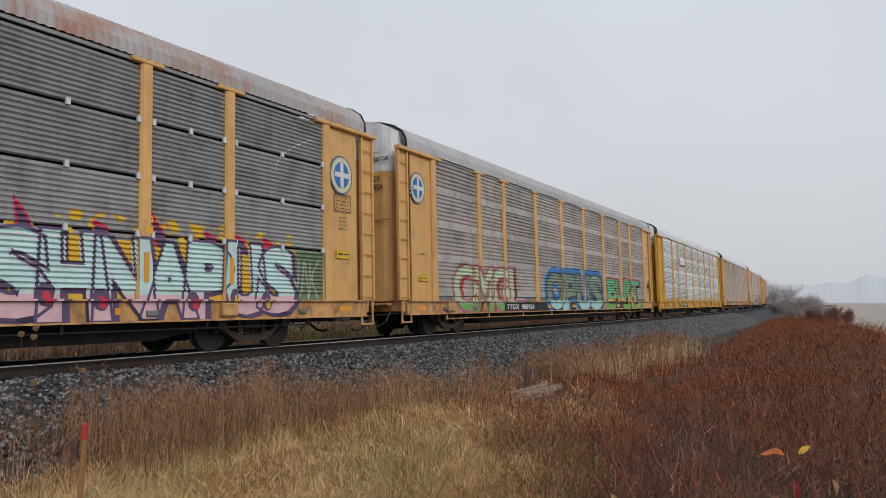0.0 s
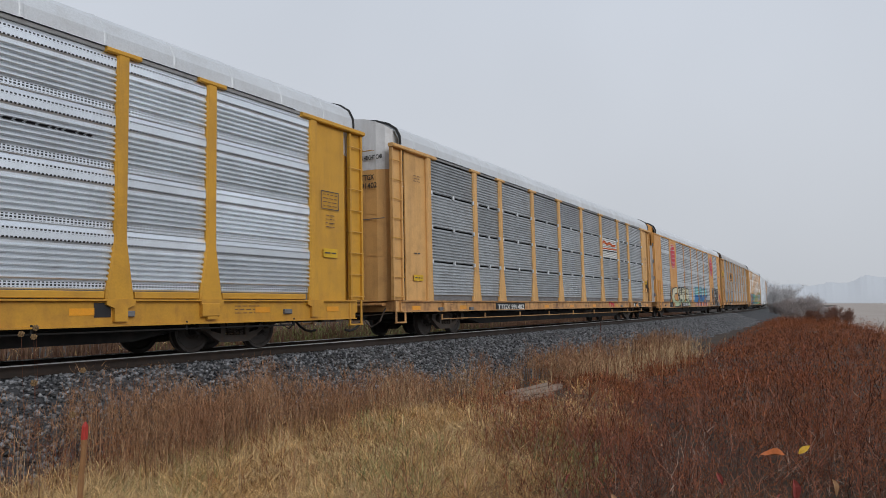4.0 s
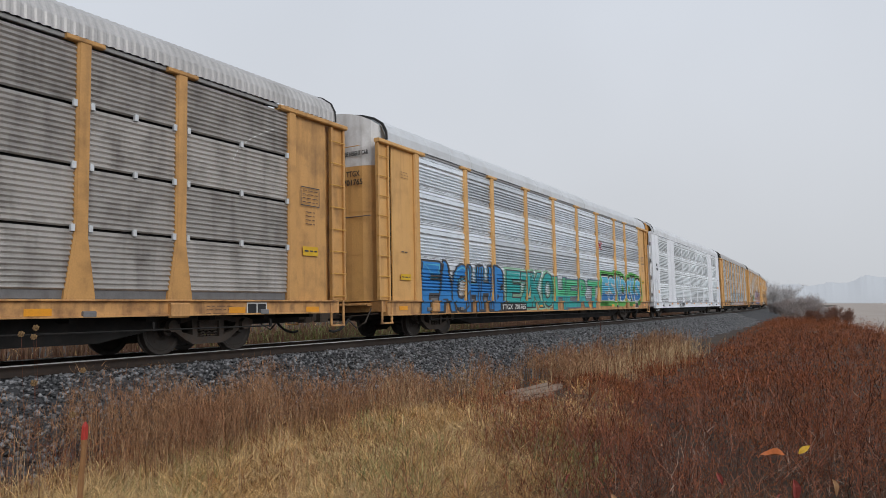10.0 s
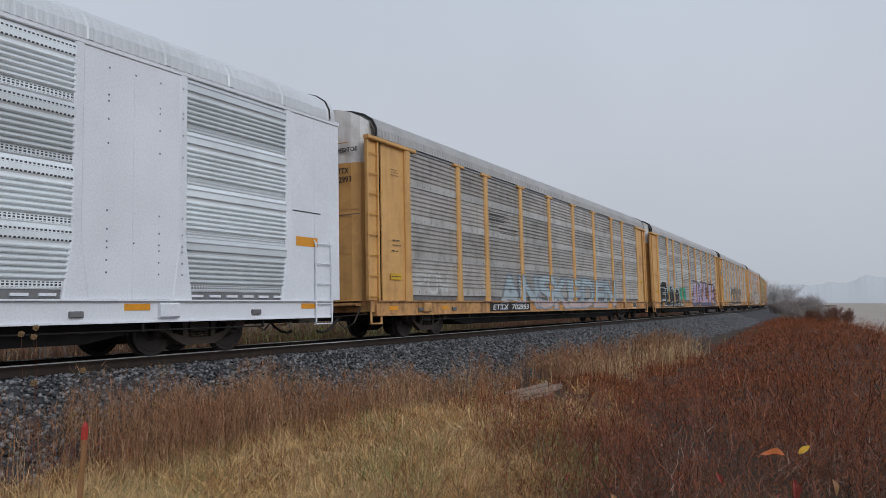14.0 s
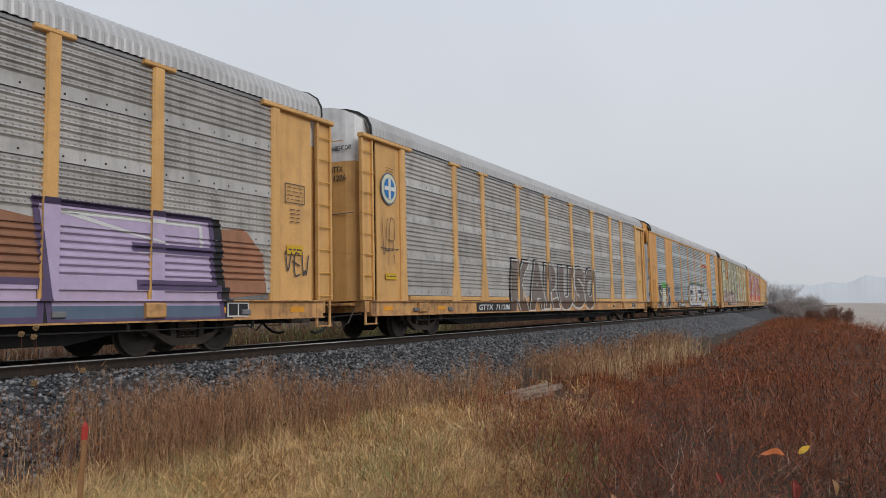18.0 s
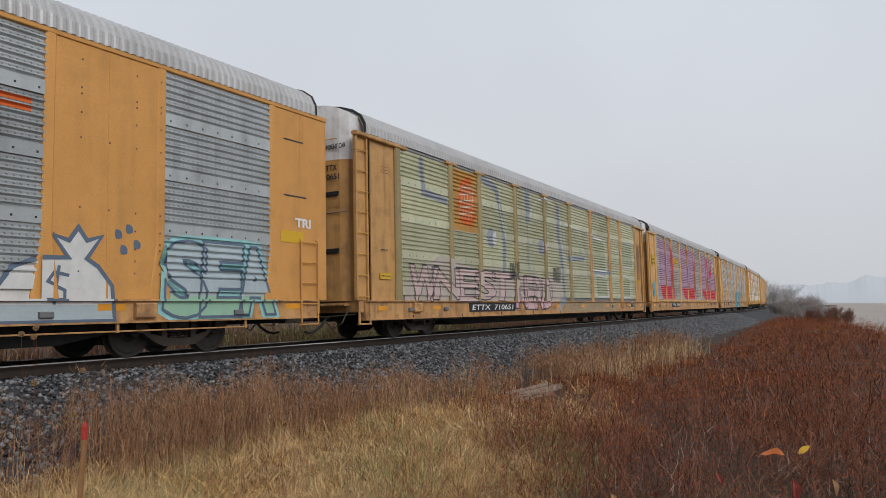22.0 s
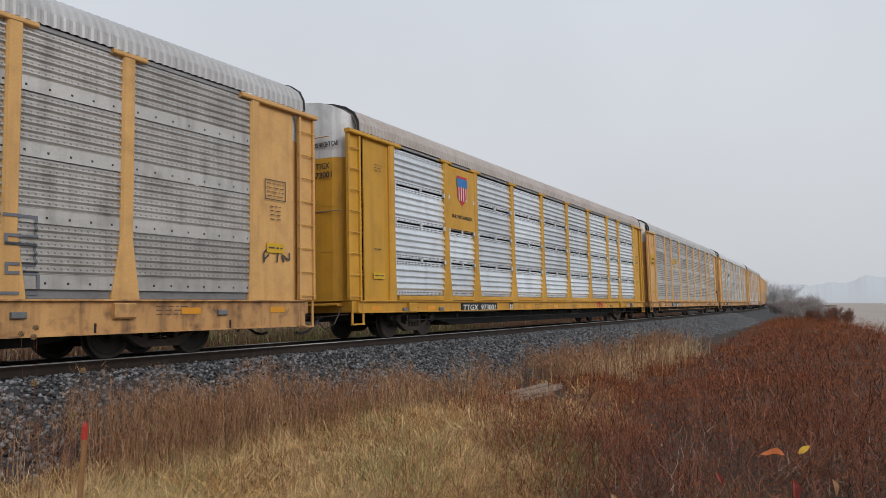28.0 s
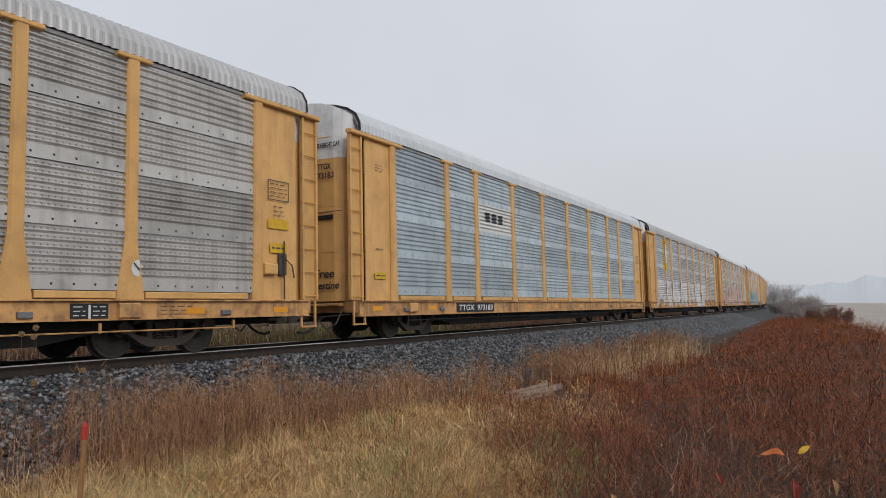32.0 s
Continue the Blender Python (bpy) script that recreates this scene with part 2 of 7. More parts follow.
def moved(s, m):
    return [tuple(m @ Vector(v)) for v in s[0]], s[1]


def part(name, me, parent, m=None, label="", mat=None):
    """Links a mesh as one part of a thing. mat: a material of the object's own."""
    ob = new(name, me)
    ob.parent = parent
    if m is not None:
        ob.matrix_basis = m
    if mat is not None:
        ob.material_slots[0].link = "OBJECT"
        ob.material_slots[0].material = mat
    if label:
        ob["label"] = label
    return ob


def fast_mesh(name, verts, faces, mat, smooth=False):
    """A large mesh from arrays: verts (n, 3), faces (m, 3 or 4)."""
    me = bpy.data.meshes.new(name)
    verts, faces = np.asarray(verts, dtype=np.float32), np.asarray(faces, dtype=np.int32)
    k = faces.shape[1]
    me.vertices.add(len(verts))
    me.vertices.foreach_set("co", verts.ravel())
    me.loops.add(faces.size)
    me.loops.foreach_set("vertex_index", faces.ravel())
    me.polygons.add(len(faces))
    me.polygons.foreach_set("loop_start", np.arange(0, faces.size, k, dtype=np.int32))
    for m in mat if isinstance(mat, (list, tuple)) else [mat]:
        me.materials.append(m)
    if smooth:
        me.polygons.foreach_set("use_smooth", [True] * len(faces))
    me.update(calc_edges=True)
    me.validate()
    return me


def text_mesh(word, size, mat, bold=0.0, shear=0.0, wide=None):
    cu = bpy.data.curves.new("lettering", "FONT")
    cu.body, cu.size, cu.offset, cu.shear, cu.extrude = word, size, bold, shear, 0.002
    cu.align_x = "CENTER"
    ob = bpy.data.objects.new("lettering", cu)
    scene.collection.objects.link(ob)
    dg = bpy.context.evaluated_depsgraph_get()
    me = bpy.data.meshes.new_from_object(ob.evaluated_get(dg))
    bpy.data.objects.remove(ob)
    me.materials.clear()
    me.materials.append(mat)
    if wide:
        w = max(v.co.x for v in me.vertices) - min(v.co.x for v in me.vertices)
        for v in me.vertices:
            v.co.x *= wide / max(w, 0.01)
    return me


# ---- the line of the track ----
D0, CURVE, GRADE, CANT = 12.031, 0.00061, -0.0031, 0.02397
RAD = 1 / CURVE


def on_track(s):
    return Vector((RAD * math.sin(CURVE * s), D0 + RAD * (1 - math.cos(CURVE * s)), GRADE * RAD * math.sin(CURVE * s)))


def track_np(s, lat, z):
    """Arrays of places by length along, offset to the far side and height."""
    s, lat, z = np.broadcast_arrays(np.asarray(s, float), lat, z)
    l2, z2 = lat * math.cos(CANT) + z * math.sin(CANT), z * math.cos(CANT) - lat * math.sin(CANT)
    th = CURVE * s
    x, y = RAD * np.sin(th) - l2 * np.sin(th), D0 + RAD * (1 - np.cos(th)) + l2 * np.cos(th)
    return np.stack([x, y, z2 + GRADE * RAD * np.sin(th)], -1)


def side_of(x, y):
    """Distance from the track's middle, positive towards the viewer."""
    return np.hypot(x, y - D0 - RAD) - RAD

# ---- ground, ballast and rails ----
# dark litter soil, its colour deepened further for shade under the brambles
SOIL = surf("weedy_soil", (0.034, 0.021, 0.013), 0.95, 0, (0.014, 0.010, 0.007), 0.7, 0.8, 0, 8, 0.5, col2=(0.05, 0.032, 0.017), vary=0, still=True)
# pale stubble, with haze over the field added into its colour
FIELD = surf("stubble_field", (0.36, 0.31, 0.27), 0.95, 0, (0.29, 0.24, 0.20), 0.6, 0.05, 0, 3, 0.3, col2=(0.32, 0.275, 0.24), vary=0, still=True)
STONE = surf("ballast_stone", (0.27, 0.272, 0.28), 0.36, 0, (0.009, 0.0095, 0.011), 0.9, 6, 0, 60, 0.3, island=1.3, spec=0.5, vary=0, still=True)
# bed coloured darker than the stones, painting in the shade of their gaps
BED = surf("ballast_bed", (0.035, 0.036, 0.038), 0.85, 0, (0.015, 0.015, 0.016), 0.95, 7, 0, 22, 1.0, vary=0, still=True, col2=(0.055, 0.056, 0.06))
TIE = surf("creosoted_tie", (0.045, 0.035, 0.028), 0.85, 0, (0.02, 0.017, 0.015), 0.5, 3, 0.2, 30, 0.3, still=True)


def ground_z(x, y):
    q = side_of(x, y)
    near = np.interp(q, [4.0, 6.5, 10.0, 12.5, 20, 60], [-1.0, -0.95, -0.75, -0.68, -0.85, -0.95])
    far = np.interp(-q, [4.0, 7.0, 30, 60], [-0.85, -0.75, -0.8, -0.9])
    w = np.where(q > 0, near, far)
    return w + 0.05 * np.sin(x * 0.9) * np.sin(y * 1.1 + 1) + 0.03 * np.sin(x * 2.3 + y) + GRADE * np.clip(x, -400, 400)


gx = np.concatenate([-np.geomspace(3500, 32, 26), np.arange(-30, 90, 0.8), np.geomspace(90, 3500, 40)])
gy = np.concatenate([-np.geomspace(3500, 22, 26), np.arange(-20, 34, 0.8), np.geomspace(34, 3500, 40)])
GX, GY = np.meshgrid(gx, gy, indexing="ij")
gv = np.stack([GX, GY, ground_z(GX, GY)], -1).reshape(-1, 3)
ni, nj = len(gx), len(gy)
ii, jj = np.meshgrid(np.arange(ni - 1), np.arange(nj - 1), indexing="ij")
gq = np.stack([ii * nj + jj, (ii + 1) * nj + jj, (ii + 1) * nj + jj + 1, ii * nj + jj + 1], -1).reshape(-1, 4)
ground_me = fast_mesh("ground", gv, gq, [SOIL, FIELD], True)
cen = gv[gq].mean(1)
fieldy = ((cen[:, 1] < np.interp(cen[:, 0], [24, 40, 60, 75, 120, 200], [-3.4, -1.2, 1.4, 3.4, 10.0, 16.0])) & (cen[:, 0] > 24)) | (np.abs(side_of(cen[:, 0], cen[:, 1])) > 60)
ground_me.polygons.foreach_set("material_index", fieldy.astype(np.int32))
ground = tagged(new("ground", ground_me), "brown weedy soil and stubble field beside the railway", "ground", kind="structure")

# ballast bank swept along the line
S0, S1 = -560.0, 760.0
bs = np.concatenate([np.arange(S0, -20, 10.0), np.arange(-20, 80, 0.5), np.arange(80, S1 + 1, 10.0)])
bq = np.array([4.6, 4.2, 3.6, 3.0, 2.4, 1.95, 1.6, 0.9, 0.0, -0.9, -1.6, -1.95, -2.6, -3.4, -4.2])
bz = np.array([-1.15, -1.0, -0.78, -0.56, -0.36, -0.22, -0.19, -0.2, -0.21, -0.2, -0.19, -0.22, -0.5, -0.8, -1.1])
SS, QQ = np.meshgrid(bs, bq, indexing="ij")
ZZ = np.broadcast_to(bz, SS.shape) + np.random.uniform(-0.02, 0.02, SS.shape)
bv = track_np(SS, -QQ, ZZ).reshape(-1, 3)
n2 = len(bq)
ii, jj = np.meshgrid(np.arange(len(bs) - 1), np.arange(n2 - 1), indexing="ij")
bf = np.stack([ii * n2 + jj, ii * n2 + jj + 1, (ii + 1) * n2 + jj + 1, (ii + 1) * n2 + jj], -1).reshape(-1, 4)
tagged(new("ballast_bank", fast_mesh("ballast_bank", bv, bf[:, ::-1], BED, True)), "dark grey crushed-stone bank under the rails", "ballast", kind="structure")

# loose stones on the bank
def stones(name, count, s_range, q_range, size, label):
    rs = np.random.RandomState(5)
    s = s_range[0] + (s_range[1] - s_range[0]) * rs.rand(count) ** 1.5
    q = rs.uniform(*q_range, count)
    z = np.interp(-q, -bq, bz)
    r = rs.uniform(size[0], size[1], count)
    c = track_np(s, -q, z + r * 0.25)
    base = np.array([(1, 0, 0), (0, 1, 0), (-1, 0, 0), (0, -1, 0), (0.2, 0.1, 0.8), (0, -0.1, -0.7), (0.7, 0.6, 0.3), (-0.6, -0.7, 0.35)])
    tri = np.array([(0, 6, 4), (6, 1, 4), (1, 2, 4), (2, 7, 4), (7, 3, 4), (3, 0, 4), (0, 5, 6), (6, 5, 1), (1, 5, 2), (2, 5, 7), (7, 5, 3), (3, 5, 0)])
    v = base[None] * rs.uniform(0.6, 1.2, (count, 8, 1))
    a, t = rs.uniform(0, 6.28, count), rs.uniform(-0.7, 0.7, count)
    ca, sa, ct, st = np.cos(a), np.sin(a), np.cos(t), np.sin(t)
    x, y, zz = v[..., 0], v[..., 1], v[..., 2]
    x, zz = x * ct[:, None] + zz * st[:, None], zz * ct[:, None] - x * st[:, None]
    x, y = x * ca[:, None] - y * sa[:, None], x * sa[:, None] + y * ca[:, None]
    V = np.stack([x, y, zz], -1) * r[:, None, None] + c[:, None]
    F = tri[None] + 8 * np.arange(count)[:, None, None]
    return tagged(new(name, fast_mesh(name, V.reshape(-1, 3), F.reshape(-1, 3), STONE)), label, "ballast", kind="stuff")


stones("ballast_stones", 56000, (-8, 80), (1.0, 4.7), (0.024, 0.056), "angular dark grey ballast stones on the bank")

# rails: a T section swept along the line
SEC = [(-0.075, -0.18), (-0.075, -0.165), (-0.012, -0.145), (-0.009, -0.05), (-0.037, -0.038), (-0.037, -0.016), (-0.022, 0.0),
       (0.022, 0.0), (0.037, -0.016), (0.037, -0.038), (0.009, -0.05), (0.012, -0.145), (0.075, -0.165), (0.075, -0.18)]
rs_ = np.concatenate([np.arange(S0, -30, 15.0), np.arange(-30, 200, 2.0), np.arange(200, S1 + 1, 15.0)])
for lat, lab in ((-0.755, "worn steel rail with polished head"), (0.755, "worn steel rail with polished head")):
    A, B = np.meshgrid(rs_, np.arange(len(SEC)), indexing="ij")
    sec = np.array(SEC)
    rv = track_np(A, lat + sec[B][..., 0], sec[B][..., 1]).reshape(-1, 3)
    k = len(SEC)
    ii, jj = np.meshgrid(np.arange(len(rs_) - 1), np.arange(k), indexing="ij")
    rf = np.stack([ii * k + jj, ii * k + (jj + 1) % k, (ii + 1) * k + (jj + 1) % k, (ii + 1) * k + jj], -1).reshape(-1, 4)
    me = fast_mesh("rail", rv, rf[:, ::-1], [RAIL, RAILTOP])
    me.polygons.foreach_set("material_index", np.isin(jj.reshape(-1), (5, 6, 7)).astype(np.int32))
    tagged(new("rail", me), lab, "rail", group="rails of the track", kind="structure")
ts = np.arange(-60, 200, 0.5)
tv, tf = boxes([(-0.11, 0.11, -1.3, 1.3, -0.36, -0.184)], 0.012)
tv = np.array(tv)
TV = track_np(ts[:, None] + tv[None, :, 0], np.broadcast_to(tv[None, :, 1], (len(ts), len(tv))), tv[None, :, 2]).reshape(-1, 3)
TF = [[i + len(tv) * j for i in f] for j in range(len(ts)) for f in tf]
tagged(new("railway_ties", mesh("railway_ties", TV, TF, TIE)), "dark creosoted timber ties bedded in ballast", "tie", kind="stuff")

# ---- the train: parts that all cars share ----
CAR_L, TRUCK = 28.6, 10.06
ROW_Z = [1.13, 2.10, 3.075, 4.05, 5.02]
EDGES_A = [-11.85, -8.95, -7.05, -4.2, -1.4, 1.4, 4.2, 7.05, 8.95, 11.85]
FACE = -1.52  # the panels' plane
ROOF_ARC = [(-1.58, 5.10), (-1.565, 5.32), (-1.45, 5.54), (-1.2, 5.71), (-0.85, 5.83), (-0.45, 5.90), (0.0, 5.93)]
ROOF_ARC += [(-y, z) for y, z in ROOF_ARC[-2::-1]]


def profile(kind):
    """Heights in a row of sheeting and how far they stand out."""
    pts = []
    if kind == "banded":  # corrugations between broad bulged bands
        pts = [(0.0, 0.0), (0.02, 0.012), (0.12, 0.012), (0.13, 0.0)]
        z = 0.13
        for i in range(6):
            pts += [(z + 0.006, -0.014), (z + 0.018, -0.014), (z + 0.024, 0.03), (z + 0.042, 0.046), (z + 0.06, 0.046), (z + 0.086, 0.018)]
            z += 0.09
        pts += [(z + 0.03, 0.02), (z + 0.07, 0.045), (0.90, 0.045), (0.95, 0.015), (0.97, 0.0)]
    elif kind == "quad":  # four bold ribs between punched bands, an open slit above
        pts = [(0.0, 0.0), (0.015, 0.012), (0.105, 0.012), (0.12, 0.0)]
        z = 0.13
        for i in range(4):
            pts += [(z, 0.0), (z + 0.045, 0.055), (z + 0.06, 0.055), (z + 0.145, 0.004)]
            z += 0.163
        pts += [(0.79, 0.0), (0.80, 0.012), (0.91, 0.012), (0.925, 0.0)]
    elif kind == "split":  # fine ribs, an open slit above each row
        z = 0.0
        for i in range(11):
            pts += [(z, 0.0), (z + 0.026, 0.036), (z + 0.036, 0.036), (z + 0.078, 0.0)]
            z += 0.0845
        pts += [(0.932, 0.0)]
    else:  # "bolted": ribs above a flat bolted lap
        pts = [(0.0, 0.034), (0.21, 0.034), (0.228, 0.0)]
        z = 0.235
        for i in range(6):
            pts += [(z, 0.0), (z + 0.032, 0.042), (z + 0.056, 0.042), (z + 0.098, 0.0)]
            z += 0.121
        pts += [(0.97, 0.0)]
    return [(zz, o) for zz, o in pts if zz <= 0.971]


PROFILES = {k: (np.array([a for a, _ in profile(k)]), np.array([b for _, b in profile(k)])) for k in ("banded", "split", "quad", "bolted")}


def outset(kind, z):
    """How far the sheeting stands out at a height on the car."""
    for i in range(4):
        if ROW_Z[i] <= z < ROW_Z[i + 1]:
            return float(np.interp(z - ROW_Z[i], *PROFILES[kind]))
    return 0.0


def sheet_mesh(kind, w, rows=1):
    """Sheeting w wide from its lower left corner, folded at both ends; it faces -y."""
    vs, fs = [], []
    for r in range(rows):
        p = profile(kind)
        k = len(p)
        for x, back in ((0.0, 0.04), (0.0, 0), (0.03, 0), (w - 0.03, 0), (w, 0), (w, 0.04)):
            flat_end = x in (0.0, w)
            vs += [(x, (0.0 if flat_end else -o) + back, z + r * 0.973) for z, o in p]
        b = r * 6 * k
        for c in range(5):
            for i in range(k - 1):
                fs.append([b + c * k + i, b + (c + 1) * k + i, b + (c + 1) * k + i + 1, b + c * k + i + 1])
    return mesh("panel", vs, fs, PANEL_GREY)


SHEETS = {}


def sheet(kind, w, rows=1):
    key = (kind, round(w, 2), rows)
    if key not in SHEETS:
        SHEETS[key] = sheet_mesh(kind, w, rows)
    return SHEETS[key]


def post_mesh(flare, top=5.03, deep=0.085, wide=0.12):
    """A side post: hat section, flared into a gusset at its foot."""
    lv = [(0.985, flare), (1.03, flare), (1.95, wide), (2.0, wide), (top, wide)]
    vs, fs = [], []
    for z, h in lv:
        vs += [(-h, 0.05, z), (-h, -deep * 0.5, z), (-h + 0.03, -deep, z), (h - 0.03, -deep, z), (h, -deep * 0.5, z), (h, 0.05, z)]
    for i in range(len(lv) - 1):
        for k in range(5):
            fs.append([i * 6 + k, i * 6 + k + 1, (i + 1) * 6 + k + 1, (i + 1) * 6 + k])
    fs += [[0, 1, 2, 3, 4, 5][::-1], [(len(lv) - 1) * 6 + k for k in range(6)]]
    return mesh("post", vs, fs, BUFF)


POSTS = {"wide": post_mesh(0.26), "slim": post_mesh(0.155), "flush": post_mesh(0.22, 5.03, 0.05, 0.09)}
CAP = mesh("post_cap", *boxes([(-0.33, 0.33, FACE - 0.10, FACE + 0.03, 5.015, 5.095)], 0.015), BUFF)


def sill_mesh(zb):
    """The channel-shaped side sill down to the height zb."""
    sec = [(FACE + 0.1, 0.985), (FACE - 0.095, 0.985), (FACE - 0.10, 0.98), (FACE - 0.10, 0.96), (FACE - 0.095, 0.955), (FACE - 0.035, 0.95), (FACE - 0.035, zb + 0.03), (FACE - 0.08, zb + 0.025), (FACE - 0.08, zb), (FACE + 0.1, zb)]
    return mesh("side_sill", [(x, y, z) for x in (-13.35, 13.35) for y, z in sec],
                [[i, (i + 1) % 10, 10 + (i + 1) % 10, 10 + i] for i in range(10)] + [list(range(10))[::-1], list(range(10, 20))], BUFF)


SILL_Z = {2: 0.55, 3: 0.68, 5: 0.70, 12: 0.50, 13: 0.45, 14: 0.43, 15: 0.68, 16: 0.65}
SILLS = {z: sill_mesh(z) for z in sorted(set(SILL_Z.values()) | {0.60})}
PAD_OUT = [(-0.12, 0.628), (0.12, 0.628), (0.12, 0.84), (0.262, 0.90), (0.262, 0.99), (-0.262, 0.99), (-0.262, 0.90), (-0.12, 0.84)]
PAD = mesh("sill_bracket", [(x, y, z) for y in (FACE - 0.106, FACE - 0.03) for x, z in PAD_OUT],
           [[0, 1, 2, 7], [7, 2, 3, 6], [6, 3, 4, 5]] + [[i, i + 8, (i + 1) % 8 + 8, (i + 1) % 8] for i in range(8)], BUFF)
LEDGE = mesh("panel_ledge", *boxes([(-0.5, 0.5, FACE - 0.055, FACE + 0.03, 1.0, 1.115)], 0.012), BUFF)
EAVE = mesh("eave_rail", *boxes([(-13.2, 13.2, FACE - 0.03, FACE + 0.05, 5.024, 5.10)], 0.008), EAVE_GREY)
EAVE_B = mesh("top_beam", *boxes([(-13.68, 13.68, FACE - 0.055, FACE + 0.06, 5.024, 5.12)], 0.012), BUFF)


def roof_mesh(kind):
    if kind == "ribbed":
        xs, up = [], []
        x = -13.3
        while x < 13.3:
            xs += [x, x + 0.035, x + 0.085, x + 0.12]
            up += [0.0, 0.015, 0.015, 0.0]
            x += 0.155
    elif kind == "seamed":
        xs, up = [-13.3], [0.0]
        x = -12.6
        while x < 13.2:
            xs += [x - 0.04, x - 0.02, x + 0.02, x + 0.04]
            up += [0.0, 0.012, 0.012, 0.0]
            x += 1.38
        xs.append(13.3), up.append(0.0)
    else:  # fine ribs and seams
        xs, up = [], []
        x, i = -13.5, 0
        while x < 13.5:
            h = 0.016 if i % 9 == 0 else 0.006
            xs += [x, x + 0.03, x + 0.1, x + 0.13]
            up += [0.0, h, h, 0.0]
            x += 0.165
            i += 1
    k = len(ROOF_ARC)
    vs, fs = [], []
    for x, u in zip(xs, up):
        for i, (y, z) in enumerate(ROOF_ARC):
            n = Vector((y / 1.6 * 0.9, 0.55 + 0.5 * (1 - abs(y) / 1.6))).normalized()
            vs.append((x, y + n.x * u, z + n.y * u))
    for a in range(len(xs) - 1):
        for i in range(k - 1):
            fs.append([a * k + i, (a + 1) * k + i, (a + 1) * k + i + 1, a * k + i + 1][::-1])
    # end arches close the sheet
    for a in (0, len(xs) - 1):
        b = len(vs)
        vs += [(vs[a * k + i][0], y * 0.97, z - 0.06) for i, (y, z) in enumerate(ROOF_ARC)]
        fs += [[a * k + i, a * k + i + 1, b + i + 1, b + i] for i in range(k - 1)]
    return mesh("roof", vs, fs, ROOF_GREY)


ROOFS = {k: roof_mesh(k) for k in ("ribbed", "seamed", "fine")}


def arch(x0, x1, grow, name, mat):
    vs, fs = [], []
    k = len(ROOF_ARC)
    for x, g in ((x0, -0.02), (x0, grow), (x1, grow), (x1, -0.02)):
        vs += [(x, y * (1 + g / 1.6), z + g) for y, z in ROOF_ARC]
    for a in range(3):
        for i in range(k - 1):
            fs.append([a * k + i, a * k + i + 1, (a + 1) * k + i + 1, (a + 1) * k + i])
    return mesh(name, vs, fs, mat)


ROOF_BAND = arch(-13.33, -13.29, 0.03, "roof_end_band", RUBBER)


def roof_z(y):
    return float(np.interp(abs(y), [-a for a, _ in ROOF_ARC[:7]][::-1], [b for _, b in ROOF_ARC[:7]][::-1]))


# rounded end doors at the end -x; plan from the side round to the middle
DOOR_PLAN = [(-13.12, -1.40), (-13.36, -1.36), (-13.52, -1.24), (-13.62, -1.02), (-13.66, -0.70), (-13.67, -0.36), (-13.67, -0.03)]


def door_mesh(z0, z1, name, mat):
    """One leaf between two heights (z1 None: up to the roof's curve)."""
    vs, fs = [], []
    k = len(DOOR_PLAN)
    for j, t in enumerate((0.0, 0.34, 0.335, 0.66, 0.655, 1.0) if z1 else (0.0, 0.5, 1.0)):
        for x, y in DOOR_PLAN:
            top = z1 if z1 else roof_z(y) - 0.02 - 0.10 * max(0, (-y - 0.9))
            vs.append((x, y, z0 + (top - z0) * t))
    rows = len(vs) // k
    for a in range(rows - 1):
        for i in range(k - 1):
            fs.append([a * k + i, a * k + i + 1, (a + 1) * k + i + 1, (a + 1) * k + i])
    b = len(vs)  # back skin
    vs += [(x + 0.05, y * 0.985 + 0.02, z) for x, y, z in vs[:]]
    fs += [[b + i for i in f[::-1]] for f in fs[:]]
    for i in range(k - 1):
        t = (rows - 1) * k
        fs += [[t + i, t + i + 1, b + t + i + 1, b + t + i], [i + 1, i, b + i, b + i + 1]]
    for a in range(rows - 1):
        fs += [[a * k, (a + 1) * k, b + (a + 1) * k, b + a * k], [(a + 1) * k + k - 1, a * k + k - 1, b + a * k + k - 1, b + (a + 1) * k + k - 1]]
    return mesh(name, vs, fs, mat)


DOOR_LOW, DOOR_HOOD = door_mesh(0.98, 4.45, "end_door", BUFF), door_mesh(4.454, None, "door_hood", HOODW)
SEAM = mesh("door_seam_strip", *boxes([(-13.682, -13.66, -1.30, -0.05, 3.13, 3.15)], 0.004), RAILTRIM)
LOCKBAR = mesh("door_lock_rod", *merge(tube([(-13.70, 0.0, 1.0), (-13.70, 0.0, 5.5)], 0.035), boxes([(-13.74, -13.68, -0.09, 0.09, 2.0, 2.45), (-13.74, -13.68, -0.09, 0.09, 3.2, 3.65)], 0.01)), BLACK)
END_SHEET = mesh("end_side_sheet", *boxes([(-13.02, -11.95, FACE + 0.0, FACE + 0.05, 0.99, 5.0)], 0.01), BUFF)
LOW_RAIL = mesh("bottom_rail", *boxes([(-11.9, 11.9, FACE + 0.01, FACE + 0.06, 0.985, 1.15)], 0.01), RAILTRIM)
# added near-black strip behind each slit, standing for shade inside the car
SLIT_SHADE = mesh("inner_rail", *boxes([(-11.9, 11.9, FACE + 0.075, FACE + 0.10, -0.09, 0.06)], 0.005), DARKGAP)
MID_DECK = mesh("upper_deck", *boxes([(-12.6, 12.6, -1.44, 1.44, 2.72, 2.80)], 0.01), RAILTRIM)
